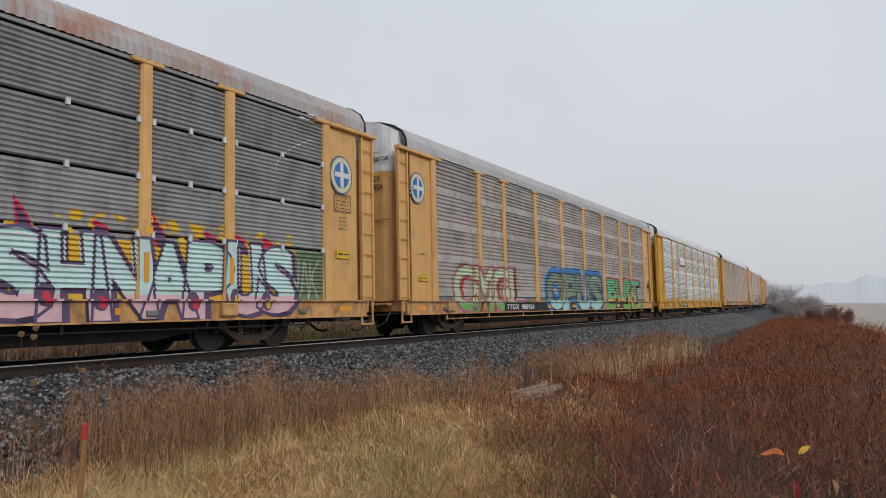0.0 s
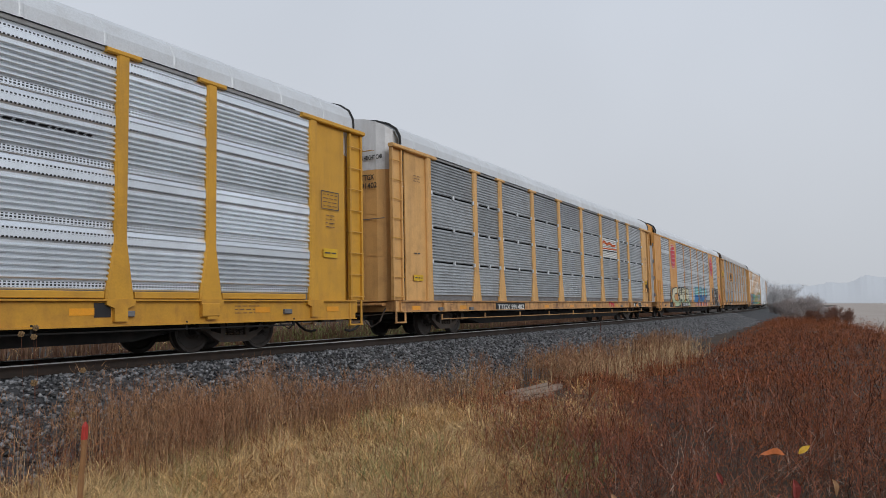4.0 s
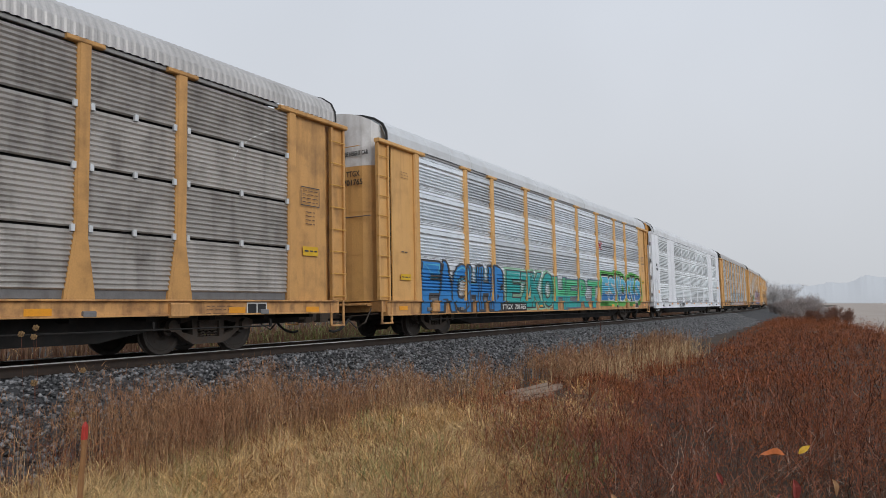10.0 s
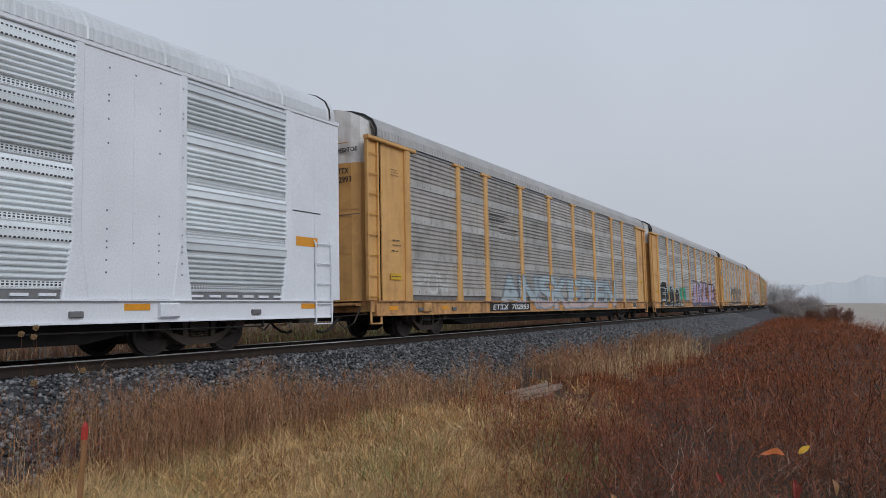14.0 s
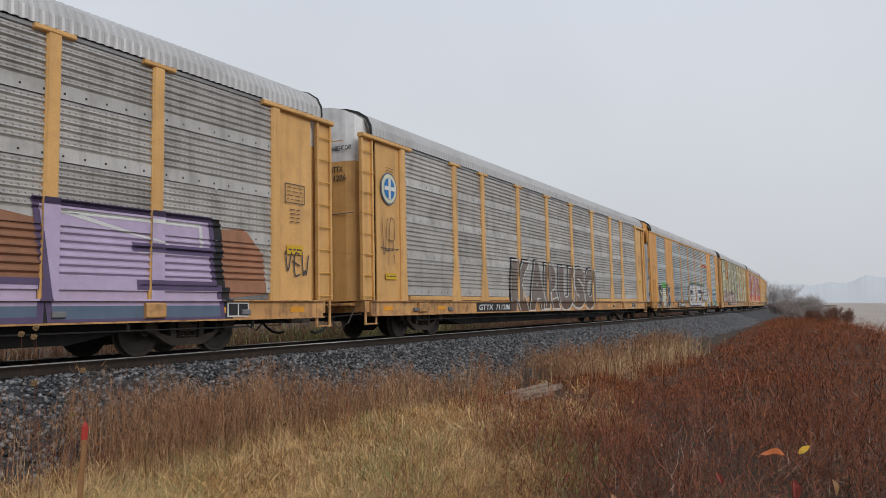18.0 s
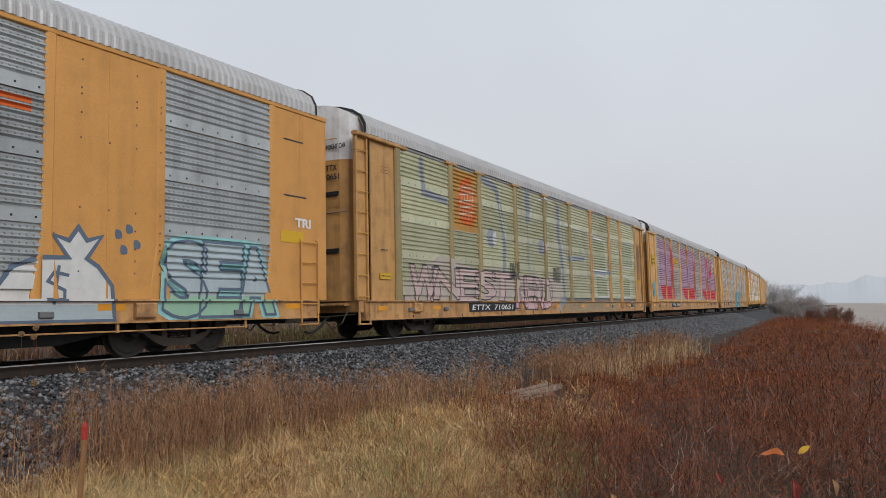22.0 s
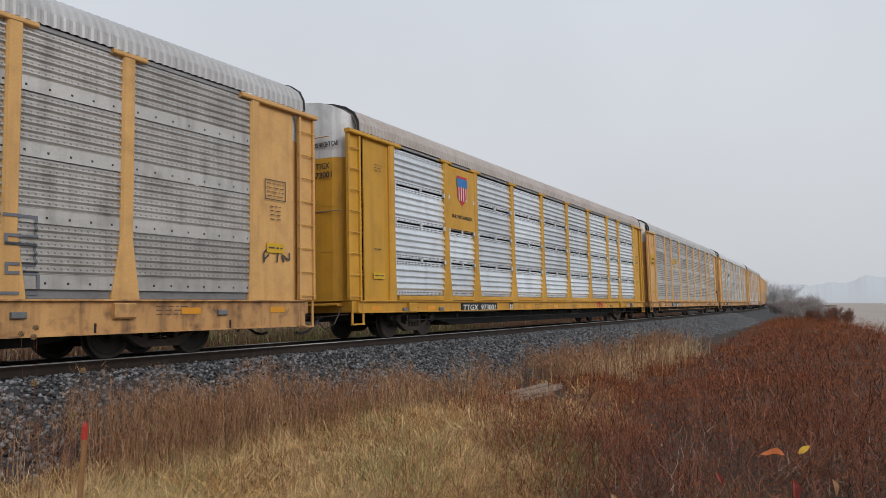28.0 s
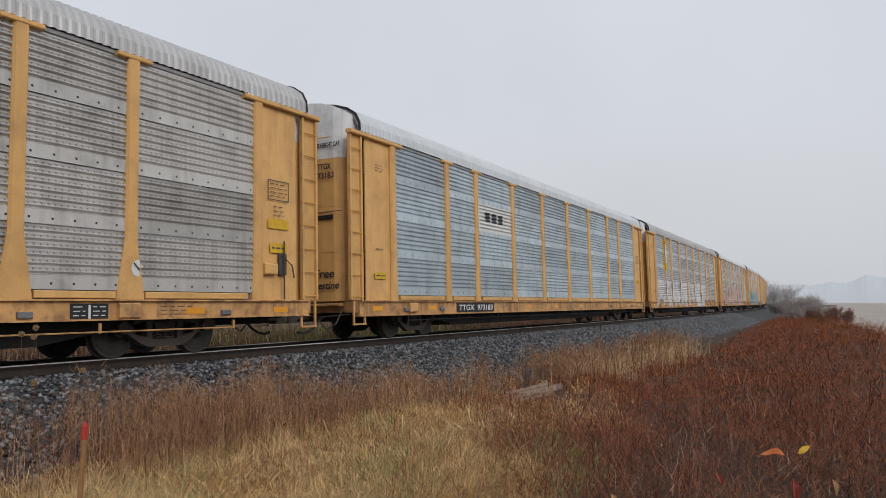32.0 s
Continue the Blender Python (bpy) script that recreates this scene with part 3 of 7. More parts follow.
# door vent opening drawn as a box, its inner shade painted near-black
DOOR_VENT = mesh("door_vent", *boxes([(-13.70, -13.655, -1.02, -0.42, 0, 0.11)], 0.01), DARKGAP)
END_CAP = mesh("end_cap_beam", *boxes([(-13.72, -11.45, FACE - 0.11, FACE + 0.06, 4.985, 5.085)], 0.02), BUFF)
LADDER_PLATE = mesh("corner_plate", *boxes([(-13.64, -13.24, FACE + 0.015, FACE + 0.055, 1.0, 4.98)], 0.01), BUFF)
# sheet set back in the ladder slot, painted as dark as its shade
SLOT = mesh("slot_channel", *boxes([(-13.26, -13.0, FACE + 0.16, FACE + 0.2, 1.0, 4.98)], 0.0), DARKGAP)
STILE = mesh("stile", *boxes([(-0.03, 0.03, -0.07, 0.03, 1.0, 4.98)], 0.01), BUFF)
RUNG = mesh("rung", *tube([(-0.27, -0.02, 0), (-0.27, -0.06, 0), (0.27, -0.06, 0), (0.27, -0.02, 0)], 0.013, 6), RUNGS)
LOW_STILE = mesh("stile", *tube([(0, 0, 0.45), (0, -0.06, 0.52), (0, -0.06, 2.25), (0, 0, 2.3)], 0.018, 6), BUFF)
STIRRUP = mesh("sill_step", *boxes([(-13.62, -13.56, FACE - 0.05, FACE - 0.01, 0.42, 0.98), (-13.18, -13.12, FACE - 0.05, FACE - 0.01, 0.42, 0.98),
                                    (-13.62, -13.12, FACE - 0.06, FACE, 0.40, 0.44)], 0.006), BUFF)
END_SILL = mesh("end_sill", *merge(boxes([(-13.5, -13.1, -1.5, 1.5, 0.70, 0.97), (-13.72, -13.5, -1.2, 1.2, 0.86, 0.93)], 0.02)), BLACK)
BELLY = [(-9.4, 0.56), (-7.7, 0.27), (7.7, 0.27), (9.4, 0.56), (9.4, 0.80), (-9.4, 0.80)]
DECK = mesh("deck_underframe", *merge(boxes([(-13.3, 13.3, -1.40, 1.40, 0.80, 0.90), (-13.4, 13.4, -0.38, 0.38, 0.50, 0.80)] + [(x, x + 0.12, -1.38, 1.38, 0.62, 0.80) for x in np.arange(-12.6, 12.7, 1.4)], 0.015),
                                      ([(x, y, z) for y in (-1.05, 1.05) for x, z in BELLY], [[0, 1, 2, 3, 4, 5], [11, 10, 9, 8, 7, 6]] + [[i, i + 6, (i + 1) % 6 + 6, (i + 1) % 6] for i in range(6)])), BLACK)
BRAKE_ROD = mesh("brake_pipe", *merge(tube([(-11.2, FACE - 0.02, 0.47), (11.2, FACE - 0.02, 0.47)], 0.014), boxes([(x, x + 0.04, FACE - 0.04, FACE + 0.0, 0.45, 0.61) for x in np.arange(-11.2, 11.3, 2.8)])), IRON)
JACK_PAD = mesh("jacking_pad", *boxes([(-0.2, 0.2, FACE - 0.12, FACE - 0.034, 0.67, 0.93)], 0.03), BUFF)
TIE_DOWN = mesh("tie_down_bracket", *boxes([(-0.11, 0.11, FACE - 0.09, FACE - 0.034, 0.70, 0.80)], 0.015), RAILTRIM)
VENT_TAB = mesh("vent_tab", *boxes([(-0.13, 0.13, FACE - 0.03, FACE + 0.01, 1.03, 1.075)], 0.005), WHITE)
RESERVOIR = mesh("air_reservoir", *merge(lathe([(0, -0.5), (0.15, -0.48), (0.19, -0.4), (0.19, 0.4), (0.15, 0.48), (0, 0.5)], 16, "y")), IRON)
HANDBRAKE = mesh("handbrake_box", *merge(boxes([(12.44, 12.66, FACE - 0.08, FACE, 1.5, 1.95)], 0.02),
                                        tube([(12.55, FACE - 0.1, 1.0), (12.55, FACE - 0.1, 2.2)], 0.02), tube([(12.5, FACE - 0.09, 1.9), (12.8, FACE - 0.09, 1.7), (12.86, FACE - 0.09, 1.45)], 0.018)), IRON)
COUPLER = mesh("coupler", *merge(boxes([(-13.95, -13.3, -0.09, 0.09, 0.55, 0.76), (-14.22, -13.92, -0.14, 0.12, 0.48, 0.82), (-14.30, -14.12, 0.02, 0.13, 0.52, 0.79)], 0.03),
                                 tube([(-13.62, -1.45, 0.66), (-13.66, -0.5, 0.60), (-13.75, -0.1, 0.72)], 0.016)), IRON)
AIR_HOSE = mesh("air_hose", *tube([(-13.45, -0.55, 0.62), (-13.6, -0.55, 0.56), (-13.75, -0.52, 0.40), (-13.95, -0.5, 0.28), (-14.15, -0.48, 0.24), (-14.31, -0.47, 0.27)], 0.032, 8), RUBBER)
END_HOOK = mesh("safety_chain", *tube([(-13.55, -1.2, 0.8), (-13.75, -1.15, 0.45), (-13.85, -0.95, 0.32), (-13.8, -0.7, 0.5)], 0.02, 6), IRON)

# trucks (wheel bogies)
SF = [(-1.16, 0.50), (-1.16, 0.60), (-0.98, 0.66), (-0.62, 0.66), (-0.42, 0.78), (0.42, 0.78), (0.62, 0.66), (0.98, 0.66), (1.16, 0.60), (1.16, 0.50),
      (1.02, 0.44), (0.82, 0.44), (0.55, 0.26), (0.36, 0.17), (-0.36, 0.17), (-0.55, 0.26), (-0.82, 0.44), (-1.02, 0.44)]


def frame_mesh():
    """A cast side frame with its spring opening and two slots."""
    bm = bmesh.new()
    outer = [bm.verts.new((x, 0.07, z)) for x, z in SF]
    inner = []
    for loop in ([(-0.27, 0.30), (-0.27, 0.60), (0.27, 0.60), (0.27, 0.30)], [(-0.62, 0.40), (-0.70, 0.55), (-0.40, 0.62), (-0.38, 0.34)], [(0.62, 0.40), (0.38, 0.34), (0.40, 0.62), (0.70, 0.55)]):
        inner.append([bm.verts.new((x, 0.07, z)) for x, z in loop])
    edges = []
    for loop in [outer] + inner:
        edges += [bm.edges.new((loop[i], loop[(i + 1) % len(loop)])) for i in range(len(loop))]
    bmesh.ops.triangle_fill(bm, edges=edges, use_beauty=True)
    ex = bmesh.ops.extrude_face_region(bm, geom=bm.faces[:])
    bmesh.ops.translate(bm, vec=(0, -0.14, 0), verts=[g for g in ex["geom"] if isinstance(g, bmesh.types.BMVert)])
    bmesh.ops.recalc_face_normals(bm, faces=bm.faces[:])
    for x in (-0.89, 0.89):
        g = bmesh.ops.create_cone(bm, cap_ends=True, segments=14, radius1=0.13, radius2=0.11, depth=0.2)
        bmesh.ops.transform(bm, matrix=Matrix.Translation((x, -0.06, 0.52)) @ Matrix.Rotation(radians(90), 4, "X"), verts=g["verts"])
    me = bpy.data.meshes.new("side_frame")
    bm.to_mesh(me), bm.free()
    me.materials.append(IRON)
    return me


def spring_mesh():
    return mesh("spring", *tube([(0.065 * math.cos(a), 0.065 * math.sin(a), 0.29 + 0.30 * a / 37.7) for a in np.arange(0, 37.7, 0.7)], 0.017, 5), IRON)


WHEEL_R = 0.42
W_PROF = [(0.0, 0.10), (0.09, 0.10), (0.10, 0.05), (0.16, 0.02), (0.33, 0.035), (0.36, 0.06), (0.415, 0.062), (0.42, 0.03), (0.425, -0.04), (0.45, -0.055),
          (0.45, -0.075), (0.36, -0.08), (0.33, -0.05), (0.16, -0.03), (0.10, -0.08), (0.0, -0.08)]
TREAD = surf("worn_wheel_steel", (0.04, 0.034, 0.03), 0.6, 0.2, (0.05, 0.033, 0.024), 0.5, 4, 0, 30, 0.15)


def wheelset_mesh():
    one = lathe(W_PROF)
    a = moved(one, Matrix.Translation((0, -0.775, 0)) @ Matrix.Scale(-1, 4, (0, 1, 0)))
    b = moved(one, Matrix.Translation((0, 0.775, 0)))
    ax = lathe([(0.085, -0.98), (0.085, 0.98)], 12)
    hubs = lathe([(0, -1.0), (0.07, -1.0), (0.085, -0.98)], 12)
    # balance marks let the turn be seen
    m = boxes([(0.19, 0.24, -0.81, -0.78, -0.02, 0.02), (-0.24, -0.19, 0.78, 0.81, -0.02, 0.02)])
    return mesh("wheelset", *merge(a, b, ax, hubs, m), TREAD, smooth=False)


FRAME_ME, SPRING_ME, WHEELSET_ME = frame_mesh(), spring_mesh(), wheelset_mesh()
BOLSTER = mesh("bolster", *boxes([(-0.22, 0.22, -1.05, 1.05, 0.42, 0.70), (-0.4, 0.4, -0.4, 0.4, 0.66, 0.8)], 0.03), IRON)
BRAKE_BEAM = mesh("brake_beam", *boxes([(-0.50, -0.42, -0.8, 0.8, 0.38, 0.46), (0.42, 0.50, -0.8, 0.8, 0.38, 0.46)], 0.01), IRON)
WHEELS = []


def truck(car, x):
    t = part("truck", BOLSTER, car, pose(x, 0, 0), "rust-brown two-axle truck")
    for y in (-0.98, 0.98):
        part("side_frame", FRAME_ME, t, pose(0, y, 0, 0, 0, 0 if y < 0 else 180))
        for cx in (-0.16, 0.0, 0.16):
            part("spring", SPRING_ME, t, pose(cx, y, 0))
    part("brake_beam", BRAKE_BEAM, t)
    for dx in (-0.89, 0.89):
        WHEELS.append((part("wheelset", WHEELSET_ME, t, pose(dx, 0, WHEEL_R)), dx))

# ---- sprayed pieces on the car sides: strokes that follow the sheeting ----
GLYPH = {"A": "00 14 26 34 40|12 32", "B": "00 06 36 45 34 03|33 42 31 00", "C": "45 36 16 05 01 10 30 41", "D": "00 06 26 44 42 20 00", "E": "46 06 00 40|03 33",
         "F": "46 06 00|03 33", "G": "45 36 16 05 01 10 30 41 43 23", "H": "06 00|46 40|03 43", "I": "26 20", "J": "46 41 30 10 01", "K": "06 00|46 03 40",
         "L": "06 00 40", "M": "00 06 23 46 40", "N": "00 06 40 46", "O": "16 05 01 10 30 41 45 36 16", "P": "00 06 36 45 44 33 03", "R": "00 06 36 45 44 33 03|23 40",
         "S": "45 36 16 05 14 32 41 30 10 01", "T": "06 46|26 20", "U": "06 01 10 30 41 46", "Z": "06 46 00 40", "V": "06 20 46", "W": "06 10 23 30 46", "Y": "06 23 46|23 20",
         "X": "06 40|46 00", "!": "26 22"}


def clip(poly, axis, lo, hi):
    for sgn, lim in ((1, lo), (-1, -hi)):
        out = []
        for i, a in enumerate(poly):
            b = poly[(i + 1) % len(poly)]
            da, db = sgn * a[axis] - lim, sgn * b[axis] - lim
            if da >= 0:
                out.append(a)
            if (da >= 0) != (db >= 0):
                t = da / (da - db)
                out.append((a[0] + (b[0] - a[0]) * t, a[1] + (b[1] - a[1]) * t))
        poly = out
        if len(poly) < 3:
            return []
    return poly


def ribbon(pts, w):
    """Convex pieces of a stroke of width w along 2D points, ends extended."""
    P = [Vector(p) for p in pts]
    quads, L, Rr = [], [], []
    for i, p in enumerate(P):
        d1 = (P[i] - P[i - 1]).normalized() if i else (P[1] - P[0]).normalized()
        d2 = (P[i + 1] - P[i]).normalized() if i < len(P) - 1 else d1
        d = (d1 + d2).normalized() if (d1 + d2).length > 0.1 else d1
        n = Vector((-d.y, d.x)) * (w / 2 / max(0.55, d.dot(d1)))
        e = d1 * (-w * 0.3 if i == 0 else w * 0.3 if i == len(P) - 1 else 0)
        L.append(p + e + n), Rr.append(p + e - n)
    for i in range(len(P) - 1):
        quads.append([tuple(Rr[i]), tuple(Rr[i + 1]), tuple(L[i + 1]), tuple(L[i])])
    return quads


GLYPHS = {}


def glyph(ch, bold):
    """A heavy letter in a unit box: its triangles and its outlines."""
    if (ch, bold) in GLYPHS:
        return GLYPHS[ch, bold]
    cu = bpy.data.curves.new("letter", "FONT")
    cu.body, cu.size, cu.offset, cu.resolution_u = ch, 1.0, bold, 3
    ob = bpy.data.objects.new("letter", cu)
    scene.collection.objects.link(ob)
    me = bpy.data.meshes.new_from_object(ob.evaluated_get(bpy.context.evaluated_depsgraph_get()))
    bpy.data.objects.remove(ob)
    bm = bmesh.new()
    bm.from_mesh(me)
    bmesh.ops.remove_doubles(bm, verts=bm.verts[:], dist=0.002)
    lo = [min(v.co[k] for v in bm.verts) for k in (0, 1)]
    hi = [max(v.co[k] for v in bm.verts) for k in (0, 1)]
    uv = {v: ((v.co.x - lo[0]) / (hi[0] - lo[0]), (v.co.y - lo[1]) / (hi[1] - lo[1])) for v in bm.verts}
    tris = [[uv[v] for v in f.verts] for f in bm.faces]
    rim = {e for e in bm.edges if len(e.link_faces) == 1}
    loops = []
    while rim:
        e = rim.pop()
        a, b = e.verts
        loop = [uv[a], uv[b]]
        while True:
            step = next((k for k in b.link_edges if k in rim), None)
            if step is None:
                break
            rim.discard(step)
            b = step.other_vert(b)
            loop.append(uv[b])
        loops.append(loop)
    bm.free()
    bpy.data.meshes.remove(me)
    GLYPHS[ch, bold] = tris, loops
    return GLYPHS[ch, bold]


class Paint:
    """Collects painted shapes on one side of a car into one mesh."""

    def __init__(self, car, kind, posts, solid=(), foot=0.60, ledge=False):
        self.foot, self.ledge, self.car, self.kind, self.posts, self.solid = foot, ledge, car, kind, posts, solid
        self.v, self.f, self.mi, self.mats = [], [], [], []
        self.held, self.at, self.boards = False, {}, []
        cuts = {foot, 0.957, 0.99, 1.13}
        for i in range(4):
            cuts |= {ROW_Z[i] + z for z, _ in profile(kind)}
        self.cuts = sorted(cuts) + [5.02]
        self.rank = 0

    def stroke(self, strokes, w, mat, lift):
        for s in strokes:
            self.rank += 1
            self.add(ribbon(s, w), mat, lift, True)

    def add(self, polys, mat, lift, one=False):
        if mat not in self.mats:
            self.mats.append(mat)
        k = self.mats.index(mat)
        xcut = sorted([-13.6] + [e for p, h in self.posts for e in (p - h, p + h)] + [e for s in self.solid for e in s] + [13.6])
        for poly in polys:
            self.rank += 0 if one else 1
            up = lift + 0.00009 * (self.rank % 30)
            z0, z1 = min(p[1] for p in poly), max(p[1] for p in poly)
            x0, x1 = min(p[0] for p in poly), max(p[0] for p in poly)
            for xa, xb in zip(xcut, xcut[1:]):
                if xb <= x0 or xa >= x1 or xb - xa < 1e-4:
                    continue
                lo_, hi_ = max(0, int(np.searchsorted(self.cuts, z0)) - 1), int(np.searchsorted(self.cuts, z1)) + 1
                zs = self.cuts[lo_:hi_ + 1]
                px = clip(poly, 0, xa, xb)
                if not px:
                    continue
                xm = (xa + xb) / 2
                on_post = any(abs(xm - p) < h for p, h in self.posts)
                on_solid = any(a < xm < b for a, b in self.solid)
                for za, zb in ([(self.foot, 0.957), (0.957, 0.99), (0.99, 5.02)] if (on_post or on_solid) else list(zip(zs, zs[1:]))):
                    if zb <= z0 or za >= z1:
                        continue
                    pz = clip(px, 1, za, zb)
                    if not pz:
                        continue
                    face = []
                    for x, z in pz:
                        if zb <= 0.958:
                            y = FACE - 0.0365
                        elif zb <= 0.991:
                            y = FACE - 0.1015
                        elif on_post:
                            y = FACE - 0.086
                        elif on_solid:
                            y = FACE - 0.031
                        elif zb < 1.131:
                            y = FACE - (0.057 if self.ledge else -0.006)
                        else:
                            y = FACE - outset(self.kind, z - 2e-4 if zb in ROW_Z and z > zb - 1e-6 else z)
                        for a0, a1, c0, c1, yb in self.boards:
                            if a0 <= x <= a1 and c0 <= z <= c1:
                                y = yb
                        v = (round(x, 4), round(y - up, 5), round(z, 4))
                        if v not in self.at:
                            self.at[v] = len(self.v)
                            self.v.append(v)
                        if self.at[v] not in face:
                            face.append(self.at[v])
                    if len(face) > 2:
                        self.f.append(face)
                        self.mi.append(k)

    def word(self, text, x0, x1, z0, z1, fill, line, glow=None, wt=0.3, edge=0.07, halo=0.2, lean=0.0, seed=1, gleam=None, base=None, soft=True):
        rg = random.Random(seed)
        n = len(text)
        cw = (x1 - x0) / n
        letters = []
        for i, ch in enumerate(text):
            strokes = []
            letters.append(strokes)
            dz = rg.uniform(-0.05, 0.05) * (z1 - z0)
            for s in GLYPH.get(ch, "06 00").split("|"):
                pts = []
                for k, p in enumerate(s.split()):
                    gx_, gz_ = int(p[0]) / 4, int(p[1]) / 6
                    pts.append((x0 + cw * (i + 0.1 + 0.8 * gx_) + lean * gz_ + rg.uniform(-0.04, 0.04), z0 + dz + (z1 - z0) * gz_ + rg.uniform(-0.05, 0.05)))
                if soft:  # round the corners
                    for _ in range(2):
                        cut = [pts[0]]
                        for a, b in zip(pts, pts[1:]):
                            cut += [(a[0] * .75 + b[0] * .25, a[1] * .75 + b[1] * .25), (a[0] * .25 + b[0] * .75, a[1] * .25 + b[1] * .75)]
                        pts = cut + [pts[-1]]
                strokes.append(pts)
        w = wt * cw
        if glow:
            self.stroke([s for k in letters for s in k], w + 2 * edge + halo, glow, 0.001)
            self.done("graffiti_halo")
        for strokes in letters:
            if line:
                self.stroke(strokes, w + 2 * edge, line, 0.004)
            if fill:
                self.stroke(strokes, w, fill, 0.007)
            if gleam:
                self.stroke([[(a - 0.1 * w, b + 0.12 * w) for a, b in s] for s in strokes], w * 0.18, gleam, 0.0125)
            if base:
                lim = z0 + (z1 - z0) * 0.28
                for s in strokes:
                    self.rank += 1
                    self.add([q for q in (clip(r, 1, self.foot, lim) for r in ribbon(s, w)) if q], base, 0.0098, True)
            self.done("graffiti_letter")

    def bubble(self, text, x0, x1, z0, z1, fill, line, edge=0.05, glow=None, halo=0.2, base=None, cut=0.35, shade=None, drop=(0.09, -0.07), gleam=None, lean=0.0, seed=1, bold=0.045, at=None, over=1.14, flare=0.0):
        """A sprayed piece of heavy letters with outline, shadow, glow and gleam."""
        rg = random.Random(seed)
        n = len(text)
        at = at or [x0 + (x1 - x0) * k / n for k in range(n + 1)]
        h = z1 - z0
        sets = []
        for i, ch in enumerate(text):
            tris, loops = glyph(ch, bold)
            cw, xm = at[i + 1] - at[i], (at[i] + at[i + 1]) / 2
            sk, zs, dz = rg.uniform(-0.12, 0.12), rg.uniform(0.94, 1.06), rg.uniform(-0.03, 0.03)

            def place(u, v, cw=cw, xm=xm, sk=sk, zs=zs, dz=dz):
                return (xm + (u - 0.5) * cw * over * (1 + flare * (0.5 - v)) + sk * cw * (v - 0.5) + lean * (v - 0.5), z0 + h * (0.5 + (v - 0.5) * zs + dz))
            sets.append(([[place(*q) for q in t] for t in tris], [[place(*q) for q in k] for k in loops]))

        def fat(loops, w, mat, lift):
            self.rank += 1
            for k in loops:
                self.add(ribbon(k + [k[1]], w), mat, lift, True)
        if glow:
            for tris, loops in sets:
                fat(loops, halo * 2, glow, 0.0004)
            self.done("graffiti_halo")
        if shade:
            for tris, loops in sets:
                self.rank += 1
                self.add([[(a + drop[0], b + drop[1]) for a, b in t] for t in tris], shade, 0.0034, True)
                fat([[(a + drop[0], b + drop[1]) for a, b in k] for k in loops], edge * 1.3, shade, 0.0036)
            self.done("graffiti_shadow")
        for tris, loops in sets:
            if fill:
                self.rank += 1
                self.add(tris, fill, 0.0065, True)
            if base:
                self.rank += 1
                self.add([q for q in (clip(t, 1, self.foot, z0 + h * cut) for t in tris) if q], base, 0.0095, True)
            if gleam:
                for k in loops[:1]:
                    cx, cz = sum(q[0] for q in k) / len(k), sum(q[1] for q in k) / len(k)
                    inner = [(cx + (a - cx) * 0.80, cz + (b - cz) * 0.84) for a, b in k]
                    top = [q for q in inner if q[1] > cz]
                    if len(top) > 2:
                        self.rank += 1
                        self.add(ribbon(top, edge * 0.7), gleam, 0.0125, True)
            if line:
                fat(loops, edge, line, 0.0155)
            self.done("graffiti_letter")

    def shape(self, pts, mat, lift=0.004, name="painted_patch"):
        self.add([pts], mat, lift)
        self.done(name)

    def rect(self, x0, x1, z0, z1, mat, lift=0.004):
        self.add([[(x0, z0), (x1, z0), (x1, z1), (x0, z1)]], mat, lift)
        self.done("reflector" if mat is REFLECT else "sticker" if mat is STICKER else "painted_patch")

    def blob(self, x, z, rx, rz, mat, lift=0.004, n=14, rough=0.0, seed=1):
        rg = random.Random(seed)
        self.add([[(x + rx * math.cos(a) * (1 - rg.random() * rough), z + rz * math.sin(a) * (1 - rg.random() * rough)) for a in [2 * math.pi * k / n for k in range(n)]]], mat, lift)
        self.done("painted_patch")

    def bars(self, x0, x1, z0, z1, rows, mat, lift=0.004, seed=1):
        rg = random.Random(seed)
        h = (z1 - z0) / rows
        was, self.held = self.held, True
        for r in range(rows):
            x = x0
            while x < x1 - 0.03:
                e = min(x1, x + rg.uniform(0.06, 0.2))
                self.rect(x, e, z0 + (r + 0.4) * h, z0 + (r + 0.63) * h, mat, lift)
                x = e + 0.045
        self.held = was
        self.done("stencilled_data")

    def lines(self, strokes, w, mat, lift=0.006):
        self.stroke(strokes, w, mat, lift)
        self.done("painted_line")

    def done(self, name, label=""):
        """Makes what was painted so far a part of the car."""
        if self.f and not self.held:
            part(name, mesh(name, self.v, self.f, self.mats, self.mi), self.car, None, label)
            self.v, self.f, self.mi, self.mats, self.at = [], [], [], [], {}


def colour(name, r, g, b):
    return flat("spray_" + name, (r, g, b))


